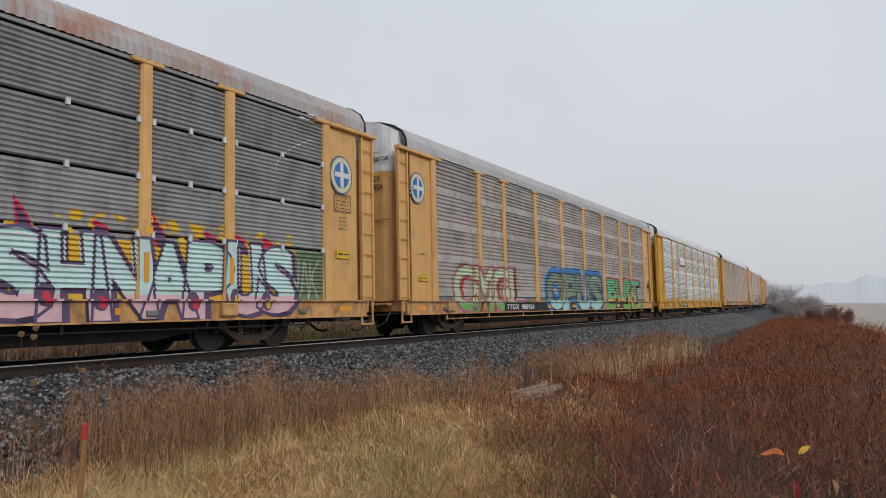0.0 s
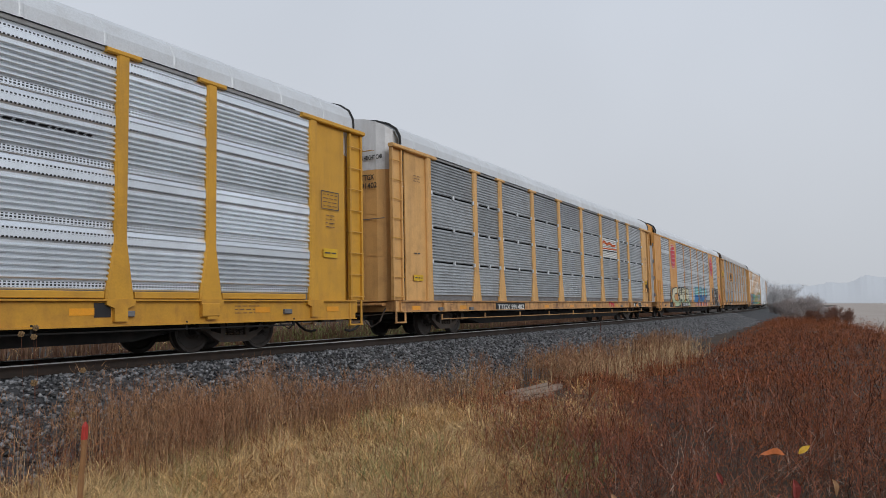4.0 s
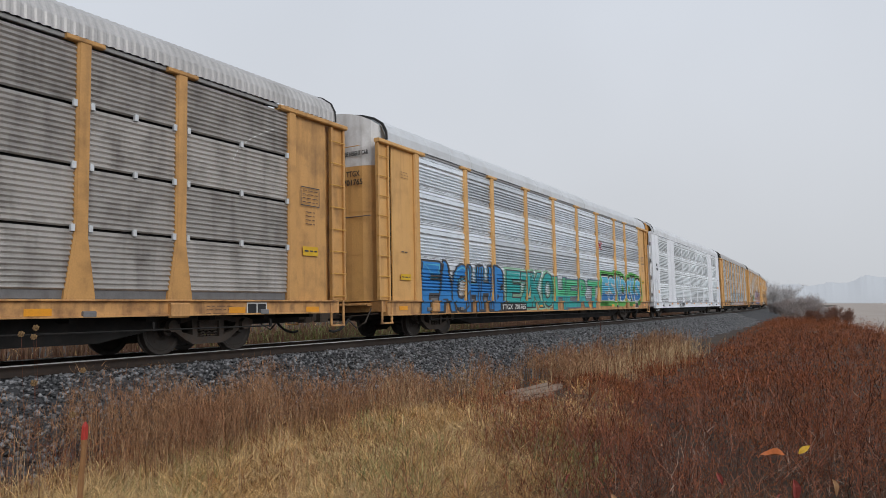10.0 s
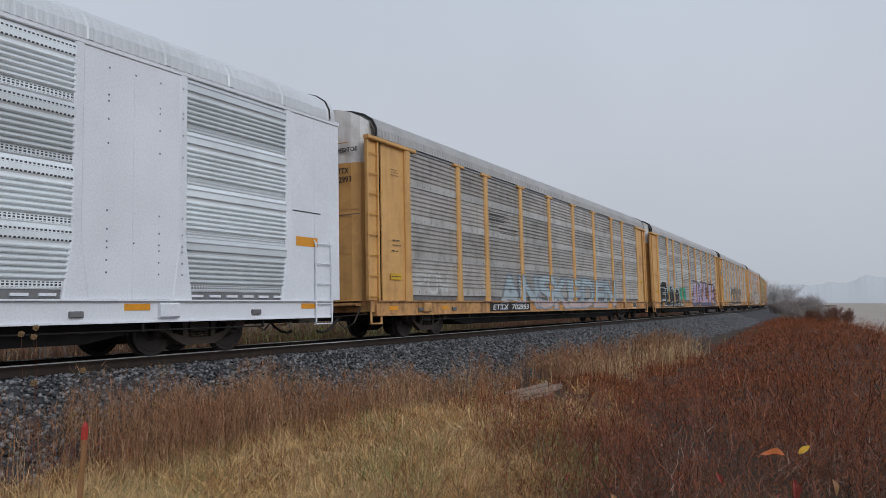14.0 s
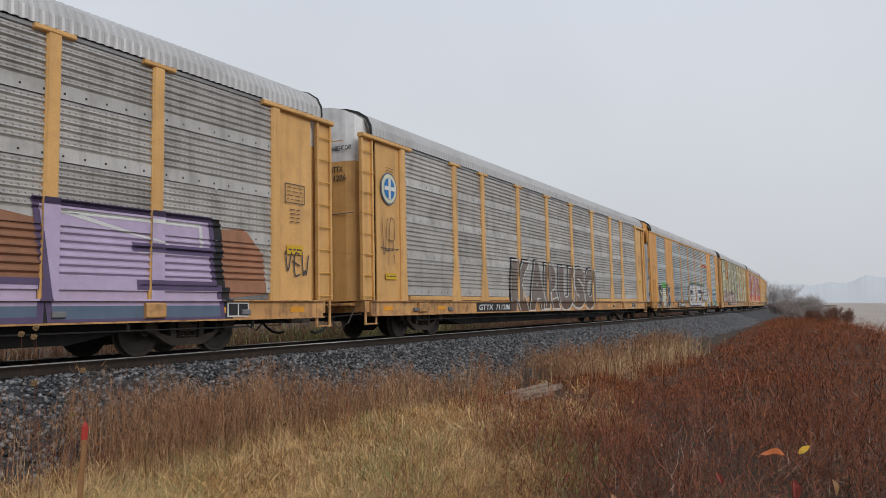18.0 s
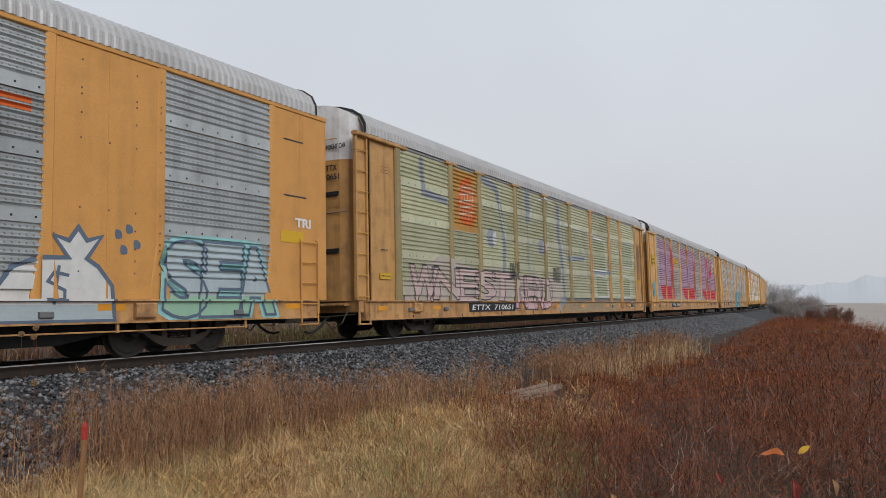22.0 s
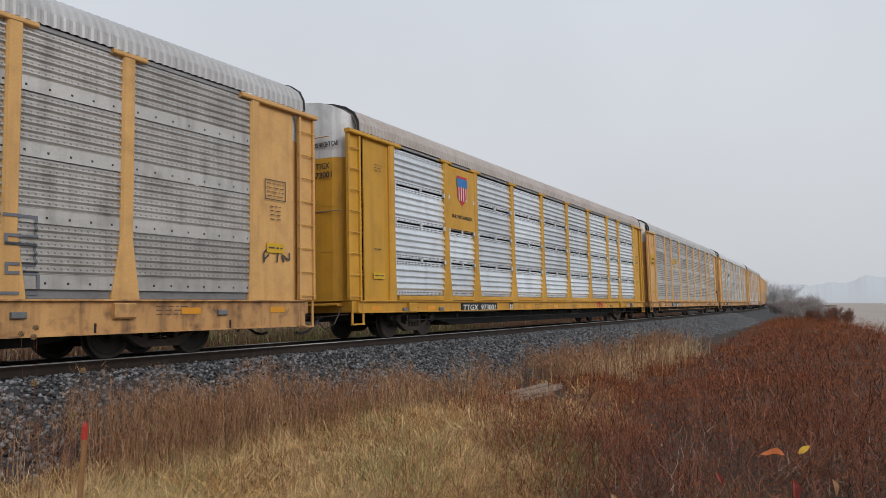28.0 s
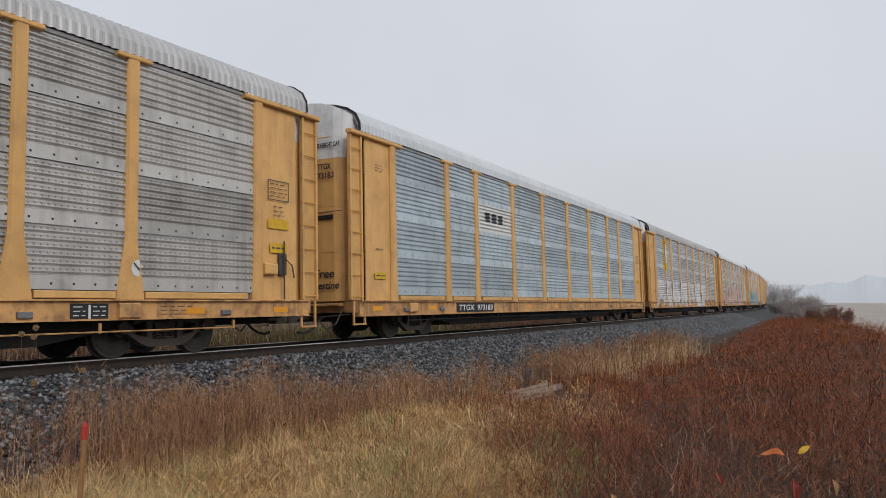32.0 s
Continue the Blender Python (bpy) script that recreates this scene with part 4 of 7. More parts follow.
C = {"red": colour("red", 0.42, 0.035, 0.035), "blue": colour("blue", 0.03, 0.17, 0.42), "sky": colour("sky", 0.10, 0.42, 0.60), "cyan": colour("cyan", 0.28, 0.55, 0.56), "teal": colour("teal", 0.03, 0.34, 0.33),
     "green": colour("green", 0.12, 0.42, 0.10), "lime": colour("lime", 0.38, 0.55, 0.18), "pink": colour("pink", 0.62, 0.28, 0.34), "palepink": colour("pale_pink", 0.55, 0.42, 0.40), "lilac": colour("lilac", 0.40, 0.25, 0.345),
     "purple": colour("purple", 0.27, 0.17, 0.36), "black": colour("black", 0.018, 0.018, 0.02), "white": colour("white", 0.62, 0.62, 0.60), "cream": colour("cream", 0.60, 0.58, 0.42), "yellow": colour("yellow", 0.65, 0.40, 0.03),
     "grey": colour("grey", 0.14, 0.15, 0.17), "brown": colour("brown", 0.12, 0.07, 0.045), "orange": colour("orange", 0.60, 0.12, 0.02), "slate": colour("slate", 0.10, 0.14, 0.20), "rose": colour("rose", 0.58, 0.045, 0.08),
     "mint": colour("mint", 0.30, 0.50, 0.36), "bare": colour("bare_grey", 0.27, 0.25, 0.235), "palecyan": colour("pale_cyan", 0.36, 0.60, 0.58), "softpink": colour("soft_pink", 0.66, 0.42, 0.45), "jade": colour("jade", 0.09, 0.48, 0.25), "violet": colour("violet", 0.38, 0.28, 0.50), "faint": colour("faint_grey", 0.47, 0.46, 0.42), "faintred": colour("faint_red", 0.44, 0.33, 0.30), "ink": colour("ink", 0.05, 0.05, 0.055), "olive": colour("olive", 0.28, 0.30, 0.15), "logored": colour("sign_red", 0.50, 0.025, 0.05),
     "mossy": colour("moss_wash", 0.36, 0.38, 0.25), "celery": colour("celery", 0.45, 0.55, 0.36), "azure": colour("azure", 0.025, 0.20, 0.52), "aqua": colour("pale_aqua", 0.50, 0.68, 0.66), "sage": colour("sage", 0.20, 0.26, 0.19), "mud": colour("mud_brown", 0.185, 0.15, 0.13), "frost": colour("frost", 0.40, 0.47, 0.50), "smoke": colour("smoke_blue", 0.27, 0.30, 0.34), "sea": colour("sea_blue", 0.02, 0.27, 0.35), "leaf": colour("leaf_green", 0.16, 0.38, 0.10), "plum": colour("plum", 0.10, 0.07, 0.14), "haze": colour("haze_violet", 0.46, 0.37, 0.52), "crimson": colour("crimson", 0.62, 0.03, 0.07), "oldred": colour("old_red", 0.36, 0.14, 0.15)}

EDGES_B = [(-11.97, -9.22), (-7.2, -4.32), (-4.32, -1.44), (-1.44, 1.44), (1.44, 4.32), (4.32, 7.2), (9.22, 11.97)]
SOLID_B = [(-13.68, -11.97), (-9.22, -7.2), (7.2, 9.22), (11.97, 13.68)]
SOLIDS = [mesh("solid_panel", *boxes([(a, b, FACE - 0.03, FACE + 0.03, 0.99, 5.022)] + [((a + b) / 2 - 0.02, (a + b) / 2 + 0.02, FACE - 0.036, FACE - 0.03, 1.0, 5.0)], 0.008), BUFF) for a, b in SOLID_B]
B_DOOR = mesh("end_door_leaf", *boxes([(-13.72, -13.66, -1.42, -0.72, 0.98, 4.35), (-13.76, -13.70, -0.70, -0.02, 0.98, 4.35)], 0.015), HOODW)
B_HOOD = door_mesh(4.36, None, "door_hood", BUFF)
B_CORNER = mesh("corner_post", *boxes([(-13.70, -13.5, -1.50, -1.36, 0.98, 5.15)], 0.03), BUFF)
B_HINGE = mesh("hinge", *tube([(-13.72, -1.46, 0), (-13.72, -1.46, 0.2)], 0.035, 8), RAILTRIM)
HOOD_LINE = mesh("hood_grab_iron", *tube([(-13.69, -1.0, 4.95), (-13.74, -0.98, 4.95), (-13.74, -0.55, 4.95), (-13.70, -0.53, 4.95)], 0.012), RUNGS)
BOLTS = mesh("bolt_row", *boxes([(x - 0.018, x + 0.018, -0.047, -0.028, 0.09, 0.125) for x in (0.35, 0.9)], 0.0), RAILTRIM)
CLIP = mesh("panel_clip", *boxes([(-0.035, 0.035, -0.06, 0.0, -0.07, 0.04)], 0.008), ROOF_PALE)
HANDBOX = mesh("handbrake_box", *boxes([(11.98, 12.34, FACE - 0.12, FACE - 0.01, 1.50, 1.72)], 0.02), BUFF)
TURN = Matrix.Rotation(math.pi, 4, "Z")


def rack_car(no, label, body, panel, kind, roof, roof_mat, flare="wide", gap_rows=False, hood=None, style="posts", low=None, top=None, vents=(), ledges=False, sill=None):
    car = tagged(new("rail_car", None), label, "rail car", group="autorack cars of the train")
    car.empty_display_size = 1.0
    sill = sill or {"golden_yellow_paint": SILL_GOLD, "white_car_paint": WHITE}.get(body.name, SILL_BUFF)
    for m, nearest in ((Matrix.Identity(4), True), (TURN, False)):
        side_bays = [(EDGES_A[i], EDGES_A[i + 1]) for i in range(9)] if style == "posts" else EDGES_B
        for a, b in side_bays:
            if nearest:
                for r in range(4):
                    rm = low if (low and r == 0) else panel
                    part("panel", sheet(kind, b - a - 0.02), car, m @ pose(a + 0.01, FACE, ROW_Z[r]), mat=rm)
                if kind in ("split", "quad"):
                    for r in range(1, 4):
                        for cx in (a + 0.15, (a + b) / 2, b - 0.15):
                            part("panel_clip", CLIP, car, m @ pose(cx, FACE - 0.02, ROW_Z[r]))
                if ledges and style == "posts":
                    part("panel_ledge", LEDGE, car, m @ pose((a + b) / 2, 0, 0) @ Matrix.Diagonal((b - a - 0.56, 1, 1, 1)), mat=body)
            else:
                for r in range(4):
                    part("panel", sheet(kind, b - a - 0.02), car, m @ pose(a + 0.01, FACE, ROW_Z[r]), mat=panel)
        part("side_sill", SILLS[SILL_Z.get(no, 0.60)], car, m, mat=sill)
        if style == "posts":
            part("eave_rail", EAVE, car, m)
            for x in EDGES_A:
                end = abs(x) > 11
                p = part("post", POSTS[flare if not end else "slim"], car, m @ pose(x, FACE, 0), mat=WASHED if no == 12 and x < 2 and nearest else body)
                if not end:
                    part("post_cap", CAP, p, pose(0, -FACE, 0), mat=body)
            for i, x in enumerate(EDGES_A):
                if flare == "wide" and body is GOLD and no != 15:
                    part("sill_bracket", PAD, car, m @ pose(x, 0, 0), mat=sill)
            for e in (1, -1):
                em = m @ (Matrix.Identity(4) if e == 1 else Matrix.Scale(-1, 4, (1, 0, 0)))
                part("end_side_sheet", END_SHEET, car, em, mat=body)
                part("end_cap_beam", END_CAP, car, em, mat=body)
                part("slot_channel", SLOT, car, em)
                lad = part("end_ladder", LADDER_PLATE, car, em, "yellow corner plate with rung ladder", mat=body)
                for x in (-13.66, -13.22):
                    part("stile", STILE, lad, pose(x, FACE + 0.02, 0), mat=body)
                for k in range(8):
                    part("rung", RUNG, lad, pose(-13.44, FACE + 0.02, 1.08 + k * 0.51))
                part("sill_step", STIRRUP, car, em, mat=sill)
        else:
            part("top_beam", EAVE_B, car, m, mat=body)
            for s in SOLIDS:
                part("solid_panel", s, car, m, mat=body)
            for x in (-11.97, -9.22, -7.2, -4.32, -1.44, 1.44, 4.32, 7.2, 9.22, 11.97):
                part("post", POSTS["flush"], car, m @ pose(x, FACE, 0), mat=body)
            for e in (1, -1):
                em = m @ (Matrix.Identity(4) if e == 1 else Matrix.Scale(-1, 4, (1, 0, 0)))
                lad = part("end_ladder", LOW_STILE, car, em @ pose(-13.32, FACE - 0.03, 0), "short rung ladder at the corner", mat=body)
                part("stile", LOW_STILE, lad, pose(0.54, 0, 0), mat=body)
                for k in range(5):
                    part("rung", RUNG, lad, pose(0.27, 0, 0.47 + k * 0.44), mat=body)
                part("corner_post", B_CORNER, car, em, mat=body)
                for k in range(4):
                    part("hinge", B_HINGE, car, em @ pose(0, 0, 1.3 + k * 1.0))
        part("bottom_rail", LOW_RAIL, car, m)
        if nearest:
            for x in (-8.75 if no == 4 else -11.0, 8.9):
                part("jacking_pad", JACK_PAD, car, m @ pose(x, 0, 0), mat=sill)
            for x in (-11.3, -9.4, 7.2, 11.0):
                part("tie_down_bracket", TIE_DOWN, car, m @ pose(x, 0, 0))
            if body is WHITE:
                for a, b in EDGES_B:
                    for x in np.arange(a + 0.35, b - 0.2, 0.42):
                        part("vent_tab", VENT_TAB, car, m @ pose(x, 0, 0))
        part("brake_pipe", BRAKE_ROD, car, m, mat=sill if no in (1, 3, 11, 16) else BLACK)
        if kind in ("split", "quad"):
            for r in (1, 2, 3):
                part("inner_rail", SLIT_SHADE, car, m @ pose(0, 0, ROW_Z[r]))
    part("roof", ROOFS[roof], car, None, mat=roof_mat)
    part("deck_underframe", DECK, car)
    part("upper_deck", MID_DECK, car)
    for m in (Matrix.Identity(4), TURN):
        for flip in (Matrix.Identity(4), Matrix.Scale(-1, 4, (0, 1, 0))):
            if style == "posts":
                d = part("end_door", DOOR_LOW, car, m @ flip, mat=body)
                part("door_seam_strip", SEAM, d)
                part("door_hood", DOOR_HOOD, car, m @ flip, mat=hood or HOODW)
            else:
                part("end_door_leaf", B_DOOR, car, m @ flip, mat=hood or HOODW)
                part("door_hood", B_HOOD, car, m @ flip, mat=top or body)
            part("hood_grab_iron", HOOD_LINE, car, m @ flip)
        part("roof_end_band", ROOF_BAND, car, m)
        part("door_lock_rod", LOCKBAR, car, m)
        part("end_sill", END_SILL, car, m, mat=sill)
        part("coupler", COUPLER, car, m)
        part("air_hose", AIR_HOSE, car, m)
        part("safety_chain", END_HOOK, car, m)
    for x_, z_ in vents:
        part("door_vent", DOOR_VENT, car, pose(0, 0, z_) if x_ < 0 else TURN @ pose(0, 0, z_))
    if style == "posts" and no in (1, 3, 16):
        hb = part("handbrake_gear", HANDBRAKE, car, None, "rusty handbrake rods and housing")
        part("handbrake_box", HANDBOX, hb, mat=body)
    part("air_reservoir", RESERVOIR, car, pose(3.2, -1.0, 0.62, 0, 0, 90))
    for x in (-TRUCK, TRUCK):
        truck(car, x)
    return car


def lettering(car, word, x, z, size, mat, y=FACE - 0.046, bold=0.001, shear=0.0, wide=None, name="lettering", m=None):
    part(name, text_mesh(word, size, mat, bold, shear, wide), car, m or pose(x, y, z, 90, 0, 0))


def number_plate(car, word, x0, x1, z=0.785, plate=True, ink=None, h=0.27):
    if plate:
        part("stencil_panel", mesh("stencil_panel", *boxes([(x0, x1, FACE - 0.054, FACE - 0.034, z - h / 2, z + h / 2)], 0), PLATE), car, label="black panel with white reporting mark")
    part("reporting_mark", text_mesh(word, h * 0.86, ink or LETTER_W, 0.002, 0.12 if plate else 0.0, (x1 - x0) * 0.9), car,
         pose((x0 + x1) / 2, FACE - 0.0575, z - h * 0.29, 90, 0, 0))


def reflectors(p, xs, z=0.79, w=0.42, h=0.11):
    for x in xs:
        p.rect(x - w / 2, x + w / 2, z - h / 2, z + h / 2, REFLECT, 0.006)


def end_marks(p, seed, side=-1):
    """Stickers and stencilled data on the end sheets, too small to read."""
    rg = random.Random(seed)
    for s in (-1, 1):
        x = s * 12.45
        p.rect(x - 0.25, x + 0.25, 1.52 if s < 0 else 1.95, 1.68 if s < 0 else 2.15, STICKER, 0.006)
        p.bars(x - 0.2, x + 0.2, 1.55 if s < 0 else 1.98, 1.65 if s < 0 else 2.12, 1, C["ink"], 0.012, seed)
        if s > 0:
            p.lines([[(x - .3, 3.05), (x + .3, 3.05), (x + .3, 3.45), (x - .3, 3.45), (x - .3, 3.05)]], 0.02, C["ink"])
            p.bars(x - 0.25, x + 0.25, 3.08, 3.42, 4, C["brown"], 0.006, seed + 1)
            p.bars(x - 0.15, x + 0.15, 2.6, 2.95, 4, C["brown"], 0.006, seed + 2)
        else:
            p.bars(x - 0.18, x + 0.18, 4.2, 4.42, 3, C["brown"], 0.006, seed + 3)
            p.bars(x - 0.2, x + 0.1, 2.2, 2.32, 1, C["ink"], 0.006, seed + 4)


def hood_words(car, kind="posts", mark="", number=""):
    """EXCESS HEIGHT CAR on the hood of the leading end, the mark below."""
    y0 = -0.78
    m = pose(-13.685, y0, 4.72, 90, 0, -90)
    part("hood_lettering", text_mesh("EXCESS HEIGHT CAR", 0.16, LETTER_K, 0.004, 0, 0.95), car, m)
    if mark:
        part("end_mark", text_mesh(mark, 0.2, LETTER_K, 0.004, 0, 0.42), car, pose(-13.69, y0, 4.18, 90, 0, -90))
        part("end_mark", text_mesh(number, 0.2, LETTER_K, 0.004, 0, 0.6), car, pose(-13.69, y0, 3.96, 90, 0, -90))


LEDGED = (2, 10, 13, 15, 16, 17)
POSTS_A = [(x, 0.13) for x in EDGES_A]
POSTS_B = [(x, 0.09) for x in (-9.22, -7.2, -4.32, -1.44, 1.44, 4.32, 7.2, 9.22)]
END_SOLID_A = [(-13.02, -11.98), (11.98, 13.02)]


def paint_for(car, kind, style="posts", no=0):
    foot = SILL_Z.get(no, 0.60) + 0.032
    return Paint(car, kind, POSTS_A, END_SOLID_A, foot, no in LEDGED) if style == "posts" else Paint(car, kind, POSTS_B, SOLID_B, foot)


def badge(p, x, z, r):
    """A round emblem: ring, pale disc and cross, without lettering."""
    p.held = True
    p.blob(x, z, r, r * 1.1, C["slate"], 0.006, 20)
    p.blob(x, z, r * 0.9, r * 1.0, C["cream"], 0.014, 20)
    p.blob(x, z, r * 0.66, r * 0.74, C["blue"], 0.022, 18)
    p.rect(x - r * 0.14, x + r * 0.14, z - r * 0.7, z + r * 0.7, C["white"], 0.031)
    p.rect(x - r * 0.62, x + r * 0.62, z - r * 0.14, z + r * 0.14, C["white"], 0.031)
    p.held = False
    p.done("emblem", "round blue and white emblem")


CARS = []


def base_car(i):
    """Cars of the train in running order."""
    V = {5: ((-1, 3.0),), 12: ((-1, 3.55), (-1, 2.15)), 17: ((-1, 2.95),)}
    D = {0: ("buff-yellow autorack car with sooty ribbed panels and bright graffiti", BUFF, SLIT_DARK, "split", "ribbed", ROOF_RUST, "slim"),
         1: ("buff autorack car with brown-stained panels and three graffiti pieces", BUFF, PANEL_BROWN, "bolted", "ribbed", ROOF_GREY, "slim"),
         2: ("golden-yellow autorack car with bright silver panels", GOLD, PANEL_BRIGHT, "banded", "seamed", ROOF_PALE, "wide"),
         3: ("buff autorack car with silver slit panels and pale roof", BUFF, SLIT_SILVER, "split", "seamed", ROOF_PALE, "wide"),
         5: ("weathered buff autorack car with stained slit panels", BUFF_W, SLIT_GREY, "split", "ribbed", ROOF_GREY, "wide"),
         6: ("buff autorack car with bright panels and blue and teal graffiti", BUFF, PANEL_BRIGHT, "banded", "seamed", ROOF_PALE, "slim"),
         8: ("buff autorack car with grey bolted panels", BUFF, PANEL_GREY, "bolted", "ribbed", ROOF_GREY, "slim"),
         9: ("buff autorack car with patchy grey panels and purple graffiti", BUFF, PANEL_GREY, "bolted", "ribbed", ROOF_GREY, "slim"),
         10: ("buff autorack car with grey panels and large outlined graffiti", BUFF, PANEL_GREY, "bolted", "ribbed", ROOF_GREY, "wide"),
         12: ("autorack car washed over in green with pale pink graffiti", BUFF_W, PANEL_GREEN, "bolted", "ribbed", ROOF_GREY, "slim"),
         13: ("buff autorack car with huge lilac and red graffiti letters", BUFF, PANEL_BROWN, "bolted", "ribbed", ROOF_GREY, "wide"),
         14: ("buff autorack car with grey panels and teal graffiti", BUFF, PANEL_GREY, "bolted", "ribbed", ROOF_GREY, "wide"),
         15: ("golden-yellow autorack car with bright slit panels and emblem panel", GOLD, SLIT_BRIGHT, "quad", "ribbed", ROOF_WARM, "wide"),
         16: ("buff autorack car with weathered grey panels and yellow emblem", BUFF, PANEL_GREY, "bolted", "ribbed", ROOF_GREY, "wide"),
         17: ("buff autorack car with bluish silver panels", BUFF, PANEL_BLUE, "bolted", "ribbed", ROOF_PALE, "slim"),
         18: ("buff autorack car with pale panels and low violet graffiti", BUFF, PANEL_SILVER, "bolted", "ribbed", ROOF_GREY, "slim"),
         19: ("buff autorack car with pale panels and violet graffiti", BUFF, PANEL_SILVER, "bolted", "ribbed", ROOF_PALE, "slim"),
         20: ("buff autorack car with bluish silver panels far down the train", BUFF, PANEL_BLUE, "bolted", "ribbed", ROOF_GREY, "slim")}
    if i == 4:
        return rack_car(i, "orange-buff full-side autorack car with red octagon emblems", ORANGE, PANEL_SILVER, "bolted", "ribbed", ROOF_PALE, style="full"), "bolted", "full"
    if i == 7:
        return rack_car(i, "white full-side autorack car with perforated panels", WHITE, PANEL_WHITE, "banded", "fine", ROOF_PALE, style="full", hood=PANEL_BRIGHT, top=ORANGE), "banded", "full"
    if i == 11:
        return rack_car(i, "orange-buff full-side autorack car with graffiti", ORANGE, PANEL_DULL, "bolted", "ribbed", ROOF_GREY, style="full"), "bolted", "full"
    k = i if i in D else (20 if i % 2 else 16)
    lab, body, panel, kind, roof, rm, fl = D[k]
    return rack_car(i, lab if i in D else "buff autorack car with grey panels far down the train", body, panel, kind, roof, rm, fl, ledges=k in LEDGED, vents=V.get(i, ()), hood=BUFF_W if i == 5 else None), kind, "posts"


MARKS = {1: ("TTGX  988926", -7.2, -4.5), 2: ("TTGX  709999", -6.6, -4.35), 4: ("TTGX 695719", -5.75, -3.3), 6: ("TTGX  701765", -6.6, -4.4),
         8: ("ETTX  702993", -6.9, -3.6), 9: ("ETTX  702692", -6.5, -4.0), 10: ("GTTX  711286", -7.65, -5.05), 11: ("CTTX 690190", -5.8, -3.25), 12: ("ETTX  710651", -7.9, -4.45),
         13: ("ETTX  700464", -7.5, -4.8), 15: ("TTGX  973001", -8.15, -5.65), 16: ("TTGX  986349", -7.4, -4.7), 17: ("TTGX  973183", -8.5, -5.95),
         5: ("TTGX 982114", -7.6, -6.1), 0: ("TTGX 982750", -7.6, -5.2), 3: ("TTGX 991402", -7.6, -5.2), 14: ("ETTX 712208", -7.6, -5.2)}


